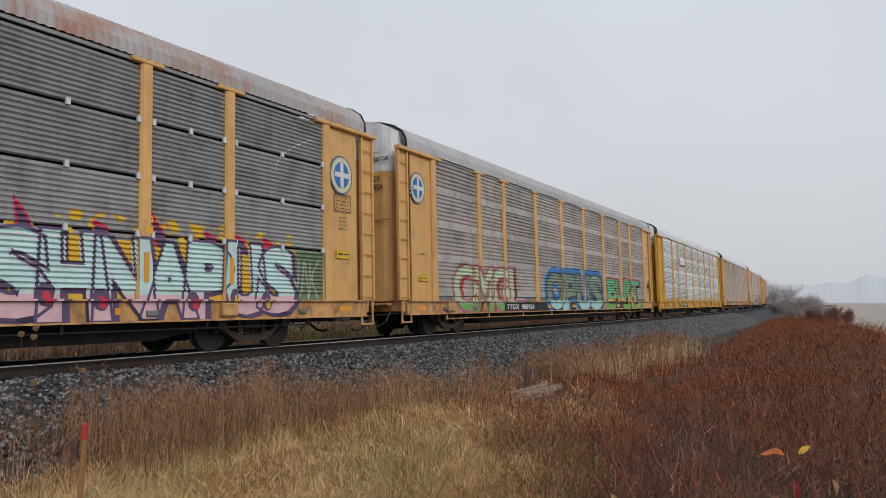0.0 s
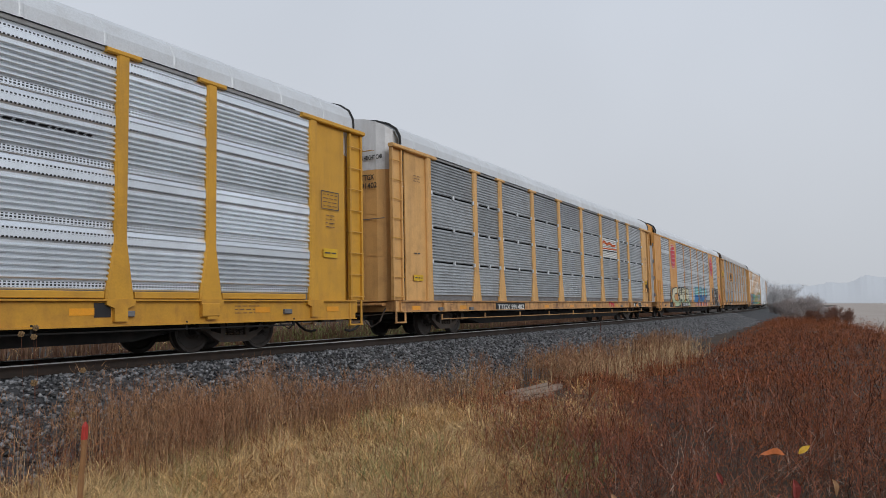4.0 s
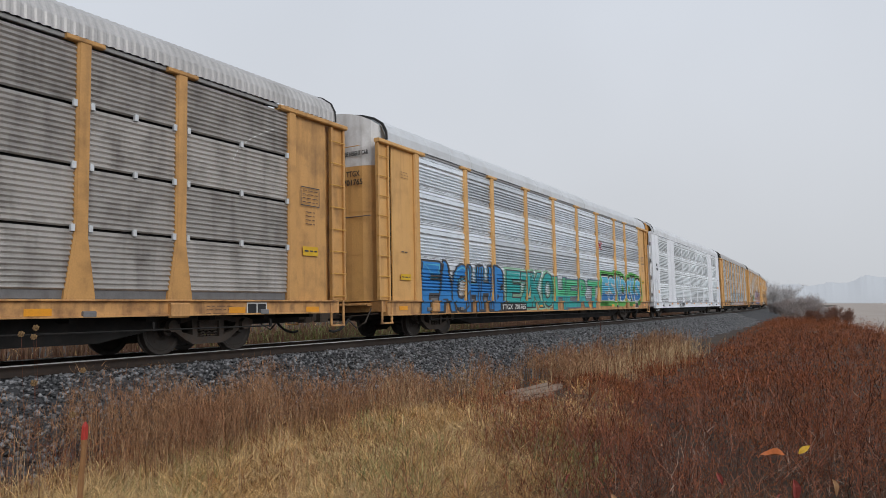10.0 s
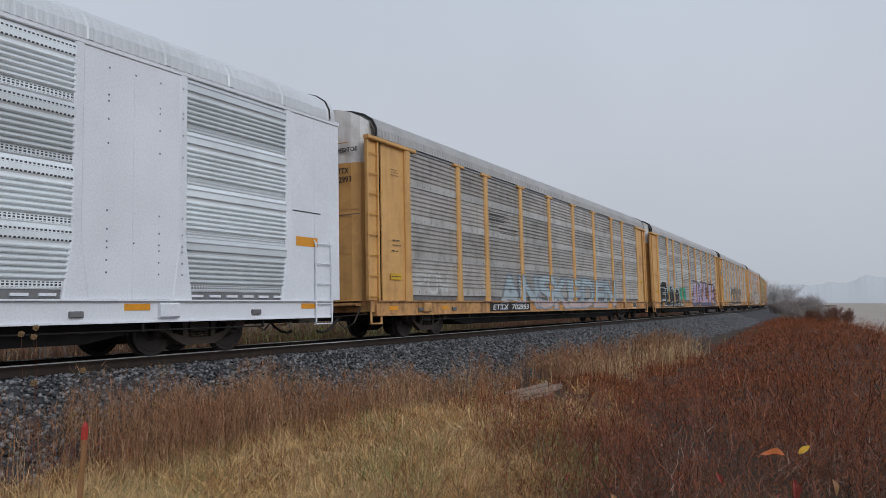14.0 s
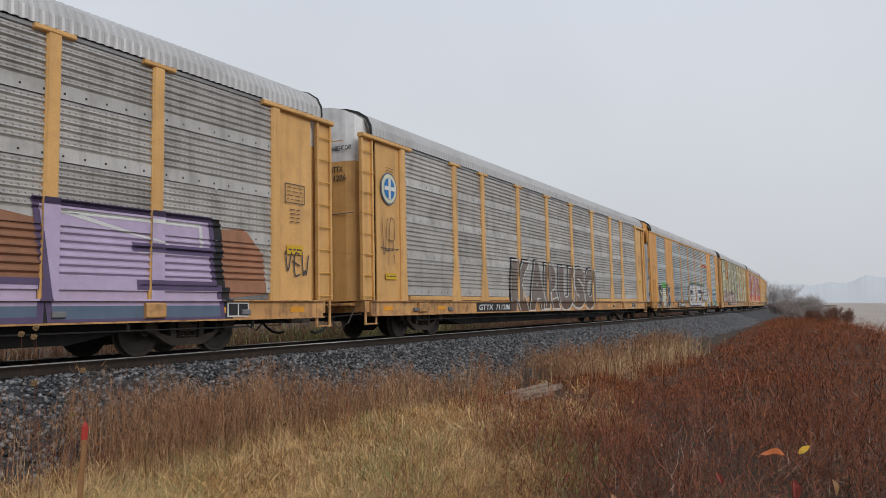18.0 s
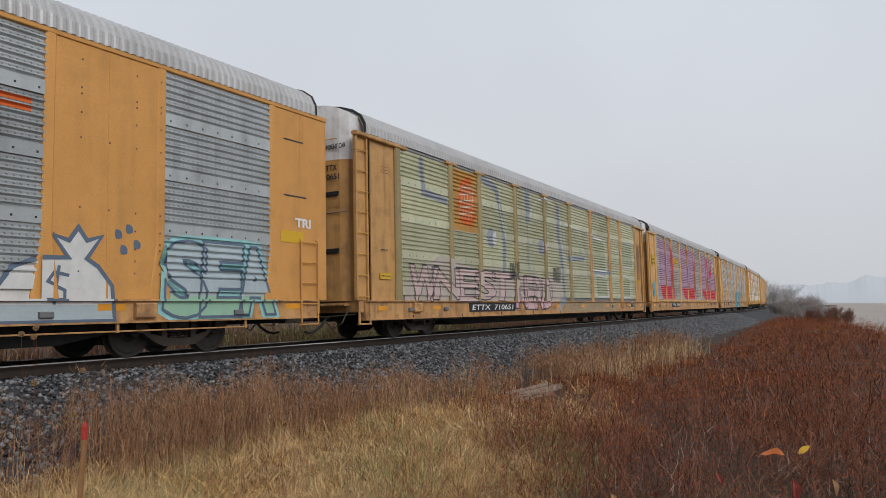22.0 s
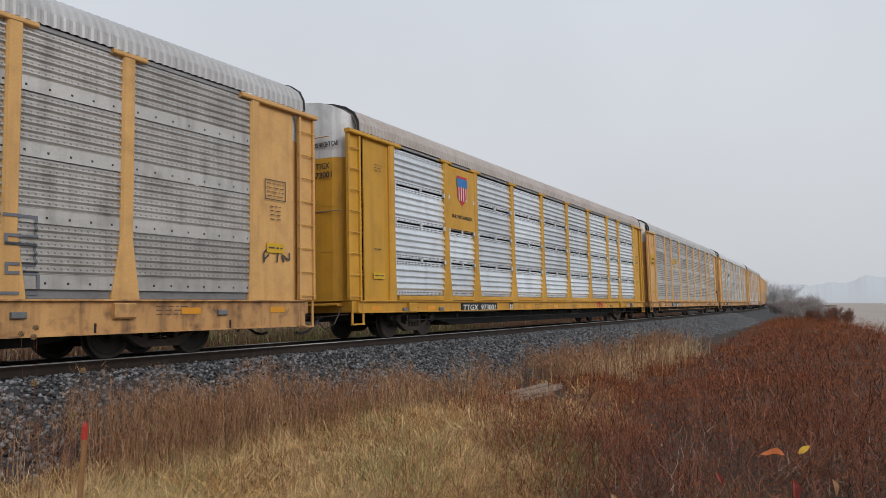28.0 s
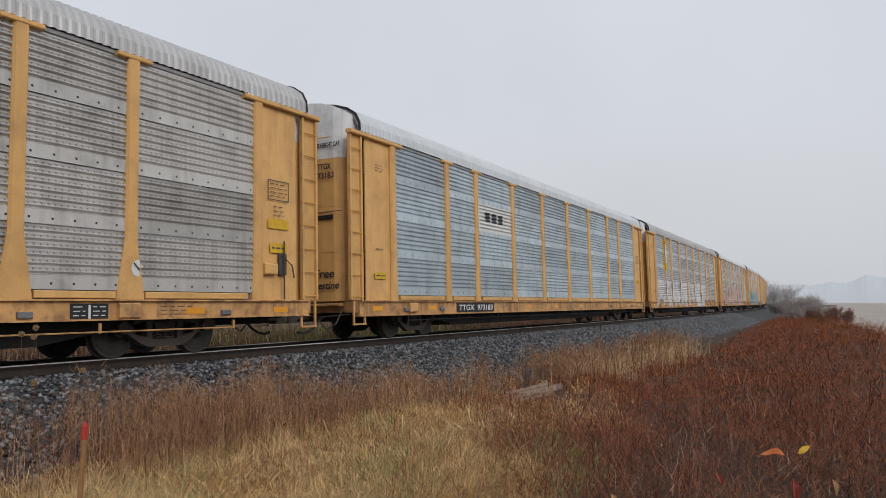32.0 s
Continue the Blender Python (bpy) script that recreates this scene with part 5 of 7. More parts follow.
def dress(i, car, kind, style):
    p = paint_for(car, kind, style, i)
    rg = random.Random(100 + i)
    if style == "posts":
        end_marks(p, 10 * i)
        reflectors(p, [-12.6, -9.9, -3.0, -0.2, 2.8, 6.4, 10.3, 12.5], 0.79)
    else:
        reflectors(p, [-12.9, -8.4, -6.6, -3.25, -0.2, 2.9, 5.6, 8.3, 12.6], 0.86, 0.5)
    if i == 0:
        p.held = True
        for k in range(150):  # yellow overspray in specks above the letters
            x, zz, w = rg.uniform(3.6, 10.9), 1.75 + 0.62 * rg.random() ** 1.4, rg.uniform(0.03, 0.13)
            p.add([[(x - w, zz - w * 0.5), (x + w * 0.3, zz - w * 0.7), (x + w, zz), (x + w * 0.4, zz + w * 0.6), (x - w * 0.6, zz + w * 0.4)]], C["yellow"], 0.0003)
        p.add([[(3.6, 0.99), (10.85, 0.99), (10.85, 1.85), (10.0, 1.95), (7.0, 1.95), (3.6, 2.0)]], C["yellow"], 0.0001)
        for k, x in enumerate((5.1, 6.35, 7.45, 8.6, 9.35, 10.1)):
            p.add([[(x - 0.18, 1.9), (x + 0.14, 1.85), (x + 0.0, 2.16), (x - 0.26, 2.5 if k in (0, 2) else 2.26)]], C["crimson"], 0.0032)
            p.add([[(x - 0.13, 1.9), (x + 0.12, 1.85), (x + 0.0, 2.1), (x - 0.22, 2.38 if k in (0, 2) else 2.18)]], C["plum"], 0.0035)
        p.add([[(3.6, 0.64), (5.4, 0.64), (4.9, 1.0), (4.3, 1.9), (3.7, 1.7)]], C["plum"], 0.0034)
        p.held = False
        p.done("graffiti_spikes")
        p.bubble("SHNAPUS", 4.45, 10.7, 0.64, 2.06, C["aqua"], C["plum"], 0.05, None, base=C["softpink"], cut=0.3, shade=C["plum"], drop=(0.08, -0.03), gleam=C["white"], seed=7, bold=0.075, over=1.26, flare=0.25)
        for x, zz in ((5.35, 1.05), (6.25, 0.98), (8.1, 0.95), (9.05, 1.02), (9.95, 0.95)):
            p.blob(x, zz, 0.16, 0.2, C["plum"], 0.019, 12, 0.15, 3)
            p.blob(x + 0.03, zz - 0.04, 0.07, 0.11, C["crimson"] if x < 9 else C["yellow"], 0.0215, 10)
        for x in (7.05, 8.95):
            p.rect(x - 0.05, x + 0.05, 1.28, 1.78, REFLECT, 0.02)
        p.word("NAK", 10.6, 11.6, 1.1, 1.9, C["white"], None, None, 0.08)
        p.rect(10.75, 11.75, 0.99, 2.05, surf("faded_green_wash", (0.16, 0.24, 0.13), 0.6, 0.2, (0.1, 0.1, 0.08), 0.5, 1.5, 0.5, 50, 0.05), 0.0003)
        badge(p, 12.4, 3.9, 0.42)
    if i == 1:
        badge(p, -12.73, 4.06, 0.40)
        p.bubble("CMGL", -10.7, -5.5, 0.66, 2.1, C["celery"], C["oldred"], 0.08, C["faintred"], 0.1, base=C["leaf"], cut=0.16, shade=C["red"], drop=(0.14, -0.04), seed=3, bold=0.05, over=1.15)
        p.bubble("OPUS", -3.1, 3.7, 0.64, 2.15, C["sage"], C["ink"], 0.05, C["blue"], 0.22, base=C["palecyan"], cut=0.25, shade=C["plum"], gleam=C["palecyan"], seed=3, bold=0.06, over=1.2)
        p.bubble("BURT", 4.8, 10.4, 0.95, 2.15, C["jade"], C["red"], 0.07, None, base=C["lime"], cut=0.18, shade=C["black"], drop=(0.16, -0.05), seed=4, bold=0.06, over=1.2, flare=-0.2)
        p.rect(4.5, 11.2, 0.64, 0.956, C["leaf"], 0.002)
        p.rect(5.9, 7.4, 0.66, 0.9, C["ink"], 0.006)
        p.rect(-7.6, 0.0, 0.62, 0.93, PLATE, 0.001)
    if i == 2:
        p.blob(-6.6, 3.7, 0.24, 0.33, C["logored"], 0.006, 12)
        p.rect(-6.84, -6.36, 3.78, 3.98, C["blue"], 0.014)
        for k in range(4):
            p.rect(-6.78 + k * 0.13, -6.74 + k * 0.13, 3.45, 3.78, C["white"], 0.014)
        lettering(car, "BUILDING AMERICA", -5.35, 3.42, 0.17, LETTER_K, FACE - 0.055, 0.004, 0.2, 1.7)
        p.lines([[(4.3, 3.75), (4.85, 3.4)], [(4.3, 3.4), (4.85, 3.75)]], 0.08, C["logored"])
        p.bars(5.0, 6.6, 3.48, 3.66, 1, C["ink"], 0.006, 3)
        p.rect(6.6, 6.9, 0.70, 0.93, C["black"], 0.006)
    if i == 3:
        p.rect(4.3, 6.9, 3.1, 4.02, C["white"], 0.004)
        p.lines([[(4.4, 3.72), (4.7, 3.85), (5.2, 3.72), (5.6, 3.82), (6.1, 3.7), (6.6, 3.75)]], 0.12, C["orange"], 0.012)
        p.lines([[(4.4, 3.5), (6.8, 3.56)]], 0.06, C["orange"], 0.012)
        p.lines([[(4.4, 3.4), (6.8, 3.44)]], 0.05, C["ink"], 0.012)
        p.word("TTX", 5.05, 5.95, 0.70, 0.92, C["logored"], None, None, 0.28)
        p.word("WELO", -0.8, 0.9, 1.25, 1.7, C["white"], None, None, 0.06)
        p.rect(9.6, 10.2, 0.68, 0.92, C["black"], 0.006)
        p.rect(9.65, 9.85, 0.72, 0.88, C["white"], 0.012)
    if i in (4, 11):
        part("end_notice", mesh("end_notice", *boxes([(-13.775, -13.762, -0.6, -0.15, 2.0, 2.7)], 0), C["grey"]), car)
        p.bars(-12.9, -12.3, 2.9, 3.15, 2, C["ink"], 0.006, 4)
        p.rect(-12.3, -11.98 + 0.02, 1.55, 1.75, STICKER, 0.008)
        p.lines([[(12.3, 4.4), (12.9, 4.4)], [(12.3, 3.2), (13.0, 3.2)]], 0.03, C["ink"])
        p.rect(12.2, 12.9, 2.2, 2.45, STICKER, 0.008)
    if i == 4:
        for x, w in ((-8.28, 0.72), (8.25, 0.72)):
            def octo(s, mat, lift):
                p.add([[(x + w * s * a, 3.98 + 0.80 * s * b) for a, b in ((-1, -.5), (-.5, -1), (.5, -1), (1, -.5), (1, .5), (.5, 1), (-.5, 1), (-1, .5))]], mat, lift)
            octo(1.0, C["white"], 0.004), octo(0.95, C["logored"], 0.012), octo(0.86, C["white"], 0.02), octo(0.82, C["logored"], 0.028)
            for k, zz in enumerate((4.38, 4.12, 3.86)):
                p.bars(x - 0.46 + 0.08 * k, x + 0.42, zz - 0.1, zz + 0.1, 1, C["white"], 0.036, 5 + k)
            p.lines([[(x - 0.4, 3.52), (x - 0.1, 3.62), (x + 0.1, 3.5), (x + 0.4, 3.6)]], 0.05, C["white"], 0.036)
        p.shape([(-9.9, 0.64), (-9.0, 0.64), (-8.7, 1.2), (-9.2, 1.95), (-9.6, 1.6), (-9.7, 1.1)], C["ink"], 0.002)
        p.bubble("CHER", -9.2, -2.5, 0.66, 1.98, C["cream"], C["black"], 0.06, None, base=C["celery"], cut=0.4, shade=C["ink"], drop=(-0.1, -0.02), seed=9, bold=0.085, at=[-9.25, -6.55, -5.2, -3.95, -2.5], over=1.12)
        for k in range(14):  # drips and blots on the sill
            x = -0.3 + k * 0.42
            p.shape([(x, 0.66), (x + 0.25, 0.66), (x + 0.45, 0.956), (x + 0.1, 0.956)], C["plum"] if k % 3 == 0 else C["softpink"] if k % 3 == 1 else C["orange"], 0.003)
        p.bubble("IMUP", -0.2, 5.3, 1.0, 2.05, C["cyan"], C["slate"], 0.05, C["sky"], 0.08, base=C["blue"], cut=0.5, shade=C["slate"], seed=2, lean=0.15, bold=0.06)
        p.bubble("BETER", 8.5, 12.4, 0.66, 2.0, C["black"], C["white"], 0.035, C["black"], 0.12, seed=5, bold=0.07)
        for dx in (-0.13, 0.13):
            p.blob(12.75 + dx, 1.4, 0.22, 0.25, C["logored"], 0.03)
        p.add([[(12.48, 1.35), (12.75, 0.95), (13.02, 1.35)]], C["logored"], 0.034)
    if i == 5:
        p.rect(-6.93, -4.32, 3.09, 4.04, ORANGE, 0.003)
        for k in range(3):
            p.blob(-6.1 + k * 0.56, 3.64, 0.27, 0.3, C["ink"], 0.008, 8)
        p.rect(-6.42, -4.72, 3.16, 3.26, C["ink"], 0.012)
        p.bubble("SOCZE", -10.8, -4.6, 1.15, 2.0, C["faint"], C["smoke"], 0.07, seed=6)
        p.word("SOR", -2.6, 0.6, 1.2, 1.9, None, C["white"], None, 0.06, 0.04)
        p.word("ENZO", 2.4, 5.6, 1.2, 1.7, None, C["white"], None, 0.04, 0.03)
        p.rect(-12.9, -12.05, 3.3, 3.95, STICKER, 0.006)
        lettering(car, "Quality", -12.48, 3.58, 0.19, LETTER_K, FACE - 0.012 - 0.035)
        lettering(car, "Auto Rack", -12.48, 3.36, 0.17, LETTER_K, FACE - 0.012 - 0.035)
        for k in range(4):
            p.word("SB", -12.9 + rg.uniform(0, .3), -12.4, 1.3 + k * 0.5, 1.55 + k * 0.5, None, C["ink"], None, 0.03, 0.012)
        p.rect(-7.9, -6.3, 0.62, 0.94, PLATE, 0.001)
    if i == 6:
        p.bubble("FACHHB", -11.6, -6.35, 0.66, 2.1, C["azure"], C["ink"], 0.06, None, base=C["blue"], cut=0.14, shade=C["ink"], drop=(0.07, -0.06), gleam=C["sky"], seed=2, bold=0.07, over=1.2)
        p.bubble("EZKO", -6.0, -1.7, 0.8, 2.05, C["teal"], C["ink"], 0.05, C["mint"], 0.1, gleam=C["cyan"], seed=3, bold=0.06)
        p.bubble("HERT", -1.65, 4.15, 0.7, 1.95, C["jade"], C["slate"], 0.05, None, base=C["teal"], cut=0.4, gleam=C["mint"], seed=8, bold=0.05)
        p.bubble("ESNOCKS", 4.8, 11.6, 1.0, 2.2, C["sky"], C["white"], 0.05, C["green"], 0.26, shade=C["black"], drop=(0.05, 0.1), base=C["blue"], cut=0.3, seed=4, bold=0.075, over=1.2, flare=0.3)
        p.shape([(4.7, 0.99), (11.7, 0.99), (11.6, 1.12), (4.7, 1.12)], C["black"], 0.0005)
        p.lines([[(4.4, 3.75), (4.9, 3.4)], [(4.4, 3.4), (4.9, 3.75)]], 0.08, C["logored"])
        p.bars(5.1, 6.8, 3.5, 3.68, 1, C["ink"], 0.006, 3)
    if i == 7:
        part("reporting_mark", text_mesh("SFLC 308234", 0.35, LETTER_K, 0.004, 0.25, 2.05), car, pose(-5.03, FACE - 0.05, 0.66, 90, 0, 0))
        lettering(car, "SFLC", -12.6, 3.12, 0.22, LETTER_K, FACE - 0.04, 0.003, 0, 0.42)
        lettering(car, "21434", -12.55, 2.86, 0.22, LETTER_K, FACE - 0.04, 0.003, 0, 0.55)
        p.rect(-12.6, -12.1, 1.52, 1.68, REFLECT, 0.006)
        p.rect(12.2, 12.9, 2.15, 2.35, REFLECT, 0.006)
        p.lines([[(12.1, 2.9), (13.0, 2.9)]], 0.025, C["ink"])
    if style == "full":
        for x0, x1 in ((-9.3, -7.4), (7.4, 9.3)):
            p.held = True
            for zz in (4.75, 4.3, 4.2, 3.9, 3.5, 2.4, 2.1, 1.9, 1.8, 1.6, 1.4):
                for xx in (x0 + 0.3, x0 + 0.8, x1 - 0.6, x1 - 0.15):
                    p.rect(xx, xx + 0.03, zz, zz + 0.03, C["grey"] if i == 7 else C["brown"], 0.003)
            p.held = False
            p.done("rivet_rows")
    if i == 7:
        p.bars(-1.6, -0.4, 0.82, 0.9, 1, C["ink"], 0.006, 2)
    if i == 8:
        p.word("POW", -11.5, -9.6, 1.2, 1.75, None, C["white"], None, 0.05, 0.03)
        p.bubble("ANSKEDEN", -6.1, 7.3, 0.7, 1.95, C["frost"], C["smoke"], 0.06, None, base=C["palepink"], cut=0.25, seed=4)
        p.lines([[(-6.8, 3.85), (-5.6, 3.85)], [(-6.8, 3.75), (-5.6, 3.75)], [(-6.8, 3.65), (-5.6, 3.65)]], 0.04, C["ink"])
        p.bars(-6.0, -4.5, 3.2, 3.5, 2, C["ink"], 0.006, 2)
        p.bars(-12.6, -12.2, 2.35, 2.6, 2, C["ink"], 0.006, 3)
    if i == 9:
        for k, (a, b, z0, z1) in enumerate(((-11.7, -9.1, 2.2, 3.9), (-7, -4.3, 2.1, 3.6), (-4.1, -1.5, 2.6, 4.0), (1.5, 4.1, 2.1, 3.9))):
            p.rect(a, b, z0, z1, surf("washed_patch", (0.62, 0.62, 0.59), 0.55, 0.3, (0.2, 0.18, 0.16), 0.6, 1.0, 0.6, 50, 0.05), 0.002)
        p.shape([(-11.7, 0.64), (-5.6, 0.64), (-5.7, 1.4), (-6.4, 1.8), (-7.6, 1.75), (-8.3, 2.0), (-9.3, 1.65), (-9.9, 2.2), (-10.9, 2.25), (-11.7, 1.85)], C["black"], 0.0004)
        p.bubble("ELAO", -11.6, -5.7, 0.75, 1.85, C["black"], C["white"], 0.045, None, seed=3, bold=0.075, over=1.2)
        for x, zz in ((-9.4, 1.7), (-8.9, 1.85), (-7.2, 1.75), (-6.2, 1.7)):
            p.blob(x, zz, 0.25, 0.3, C["cyan"], 0.003, 9, 0.4, int(x * -10))
        p.bubble("ABUS", -5.4, -3.1, 1.15, 1.95, C["jade"], C["teal"], 0.05, None, seed=3)
        p.blob(4.5, 1.7, 6.2, 0.75, surf("rusty_wash", (0.30, 0.14, 0.08), 0.7, 0, (0.15, 0.08, 0.05), 0.5, 1, 0.5, 40, 0.05), 0.001, 18, 0.3, 4)
        p.bubble("JIGLE", -0.7, 10.4, 0.66, 2.5, C["haze"], C["plum"], 0.10, None, base=C["slate"], cut=0.12, shade=C["black"], drop=(0.2, -0.04), gleam=C["white"], seed=12, bold=0.09, at=[-0.75, 1.6, 2.5, 4.75, 6.95, 10.3], over=1.0)
        p.bars(-12.6, -12.1, 2.35, 2.6, 2, C["ink"], 0.006, 3)
        p.shape([(10.35, 1.0), (11.6, 1.1), (11.5, 1.9), (11.0, 2.35), (10.2, 2.3), (9.6, 2.5), (9.9, 1.6)], MATS["rusty_wash"], 0.0012)
        p.word("VEW", 12.1, 12.9, 1.5, 2.0, C["ink"], None, None, 0.12)
    if i == 10:
        badge(p, -12.5, 3.85, 0.38)
        p.bars(-12.9, -12.05, 2.25, 2.36, 1, C["ink"], 0.006, 3)
        p.word("VR", -12.9, -12.2, 1.9, 3.1, None, C["brown"], None, 0.02, 0.008)
        p.bubble("KARUSO", -4.9, 4.4, 0.66, 2.42, C["mud"], C["white"], 0.045, C["faint"], 0.07, base=C["brown"], cut=0.2, shade=C["black"], drop=(-0.10, 0.05), seed=2, bold=0.085, over=1.12, lean=0.1)
    if i == 11:
        p.blob(-10.2, 1.35, 0.55, 0.62, C["white"], 0.014, 16)
        p.blob(-10.2, 2.0, 0.6, 0.22, C["green"], 0.022, 14)
        p.bubble("SOYS", -11.8, -8.4, 0.68, 2.0, C["ink"], C["white"], 0.05, C["grey"], 0.1, seed=5, bold=0.07, over=1.2)
        p.blob(-10.3, 1.35, 0.42, 0.5, C["cream"], 0.034, 16)
        p.bubble("BETR", -6.9, -3.7, 1.2, 2.2, None, C["grey"], 0.05, seed=6, bold=0.05, over=1.2)
        p.bubble("GIEZ", -1.7, 5.2, 0.68, 2.2, C["white"], C["plum"], 0.07, surf("green_overspray", (0.17, 0.24, 0.15), 0.6, 0.2, (0.2, 0.2, 0.18), 0.6, 1.5, 0.4, 50, 0.05), 0.22, shade=C["plum"], drop=(0.08, -0.06), seed=5, bold=0.06, over=1.22, flare=0.2)
        p.rect(5.35, 6.25, 0.68, 0.93, C["yellow"], 0.006)
        p.lines([[(4.5, 3.95), (6.9, 3.9)], [(4.5, 3.82), (6.9, 3.78)]], 0.08, C["orange"], 0.008)
        bag = [(6.5, 0.64), (8.35, 0.64), (8.3, 1.2), (8.05, 1.5), (7.85, 1.62), (8.1, 1.98), (7.85, 1.9), (7.7, 2.1), (7.55, 1.88), (7.3, 1.95), (7.55, 1.62), (7.1, 1.6), (6.7, 1.45), (6.45, 1.1)]
        p.shape(bag, C["white"], 0.004)
        p.shape([(6.5, 0.64), (8.35, 0.64), (8.33, 0.9), (6.48, 0.9)], C["frost"], 0.006)
        p.lines([bag + [bag[0]]], 0.07, C["slate"], 0.009)
        p.lines([[(7.55, 1.35), (7.3, 1.4), (7.2, 1.25), (7.5, 1.12), (7.5, 0.98), (7.2, 0.98)], [(7.4, 1.48), (7.33, 0.92)]], 0.05, C["slate"], 0.009)
        for x, zz in ((8.4, 2.05), (8.6, 2.15), (8.75, 1.9), (8.5, 1.8)):
            p.blob(x, zz, 0.09, 0.1, C["slate"], 0.004, 9, 0.3, 5)
        p.bubble("SEA", 9.35, 11.9, 0.66, 2.0, C["frost"], C["slate"], 0.05, C["cyan"], 0.1, base=C["mint"], cut=0.3, seed=5, bold=0.06, over=1.2)
        p.bars(-12.6, -12.2, 2.6, 2.9, 2, C["ink"], 0.006, 3)
        lettering(car, "TRI", 12.9, 2.55, 0.26, LETTER_W, FACE - 0.04, 0.01, 0, 0.5)
    if i == 12:
        p.rect(-8.82, -7.18, 3.1, 4.98, surf("ochre_panel", (0.42, 0.22, 0.05), 0.7, 0, (0.2, 0.12, 0.05), 0.4, 1, 0.4, 40, 0.05), 0.001)
        p.shape([(-8.3, 3.4), (-7.7, 3.25), (-7.35, 3.6), (-7.35, 4.3), (-7.7, 4.85), (-8.3, 4.6), (-8.5, 4.0)], C["orange"], 0.005)
        for k in range(5):  # a lattice of pale strokes
            p.lines([[(-8.4 + 0.2 * k, 3.5), (-8.1 + 0.16 * k, 4.6)], [(-8.4, 3.6 + 0.2 * k), (-7.4, 3.75 + 0.2 * k)]], 0.035, C["cream"], 0.0085)
        for pts, w in (([(-10.6, 4.9), (-10.5, 4.0), (-9.2, 3.9)], 0.22), ([(-6.9, 4.97), (-5.75, 4.75), (-5.35, 3.9), (-5.15, 3.0), (-5.25, 1.75)], 0.26), ([(-3.04, 4.98), (-3.03, 4.0)], 0.42),
                       ([(-3.1, 4.0), (-3.1, 2.0)], 0.07), ([(0.1, 4.8), (0.1, 3.6), (0.5, 2.3), (0.6, 1.1), (-0.1, 0.7)], 0.32), ([(1.2, 2.75), (3.3, 2.85)], 0.2), ([(4.6, 2.3), (7.2, 2.35)], 0.18)):
            p.lines([pts], w, C["smoke"], 0.004)
        for pts in ([(-5.4, 4.9), (-5.5, 4.2), (-5.0, 3.0)], [(-2.9, 4.1), (-2.3, 4.7), (-1.4, 4.97), (-0.5, 4.85)], [(0.35, 4.7), (0.4, 3.4), (1.0, 2.2), (1.3, 1.2)], [(0.8, 2.7), (0.76, 4.15), (2.6, 4.1), (3.3, 2.9), (3.6, 1.4)],
                    [(3.9, 4.0), (5.9, 3.9)], [(4.0, 2.7), (4.0, 3.9)], [(6.3, 3.8), (6.5, 2.6), (6.3, 2.0), (6.9, 1.3)], [(7.5, 3.5), (9.0, 3.4)]):
            p.lines([pts], 0.06, C["white"], 0.006)
        p.blob(-1.75, 3.05, 0.36, 0.3, C["smoke"], 0.004, 14)
        p.blob(-1.5, 3.05, 0.13, 0.17, C["palepink"], 0.008, 10)
        p.blob(-6.2, 3.05, 0.3, 0.33, C["smoke"], 0.004, 12)
        p.blob(-5.95, 3.05, 0.14, 0.24, C["white"], 0.008, 10)
        p.shape([(-11.5, 0.99), (0.4, 0.99), (0.2, 1.7), (-0.9, 2.0), (-1.6, 1.75), (-2.6, 2.05), (-3.6, 1.8), (-4.3, 2.0), (-5.0, 1.85), (-6.0, 2.1), (-7.0, 1.9), (-8.8, 2.2), (-9.6, 2.3), (-10.3, 2.0), (-11.5, 1.5)], surf("pale_pink_wash", (0.50, 0.43, 0.39), 0.6, 0.2, (0.36, 0.38, 0.24), 0.5, 1.2, 0.4, 50, 0.05), 0.0008, "graffiti_halo")
        p.bubble("WNEST", -11.2, -4.8, 0.98, 1.95, C["palepink"], C["ink"], 0.035, None, seed=6, bold=0.04, over=1.25)
        p.bubble("NERD", -4.3, -0.9, 0.7, 1.9, C["palepink"], C["ink"], 0.04, None, base=C["softpink"], cut=0.3, seed=7, bold=0.04, over=1.25)
        for x0 in (-4.75, -0.6):
            p.bubble("RKB", x0, x0 + 0.75, 1.75, 2.3, None, C["ink"], 0.03, seed=4, bold=0.0)
        p.rect(0.6, 8.0, 0.54, 0.95, surf("tan_wash", (0.36, 0.26, 0.15), 0.7, 0, (0.2, 0.13, 0.07), 0.6, 1.5, 0.6, 40, 0.05), 0.0015)
        for a, b, c, d in ((4.5, 6.4, 2.4, 3.9), (4.9, 6.6, 1.2, 2.2), (9.25, 11.2, 2.75, 4.1), (9.3, 10.6, 1.2, 2.3)):
            p.rect(a, b, c, d, C["mossy"], 0.003)
            p.lines([[(a, c), (a, d), (b, d - 0.1), (b, c), (a, c)]], 0.07, C["white"], 0.0065)
        p.word("DAYA", 12.1, 12.9, 2.2, 4.2, C["brown"], None, None, 0.2)
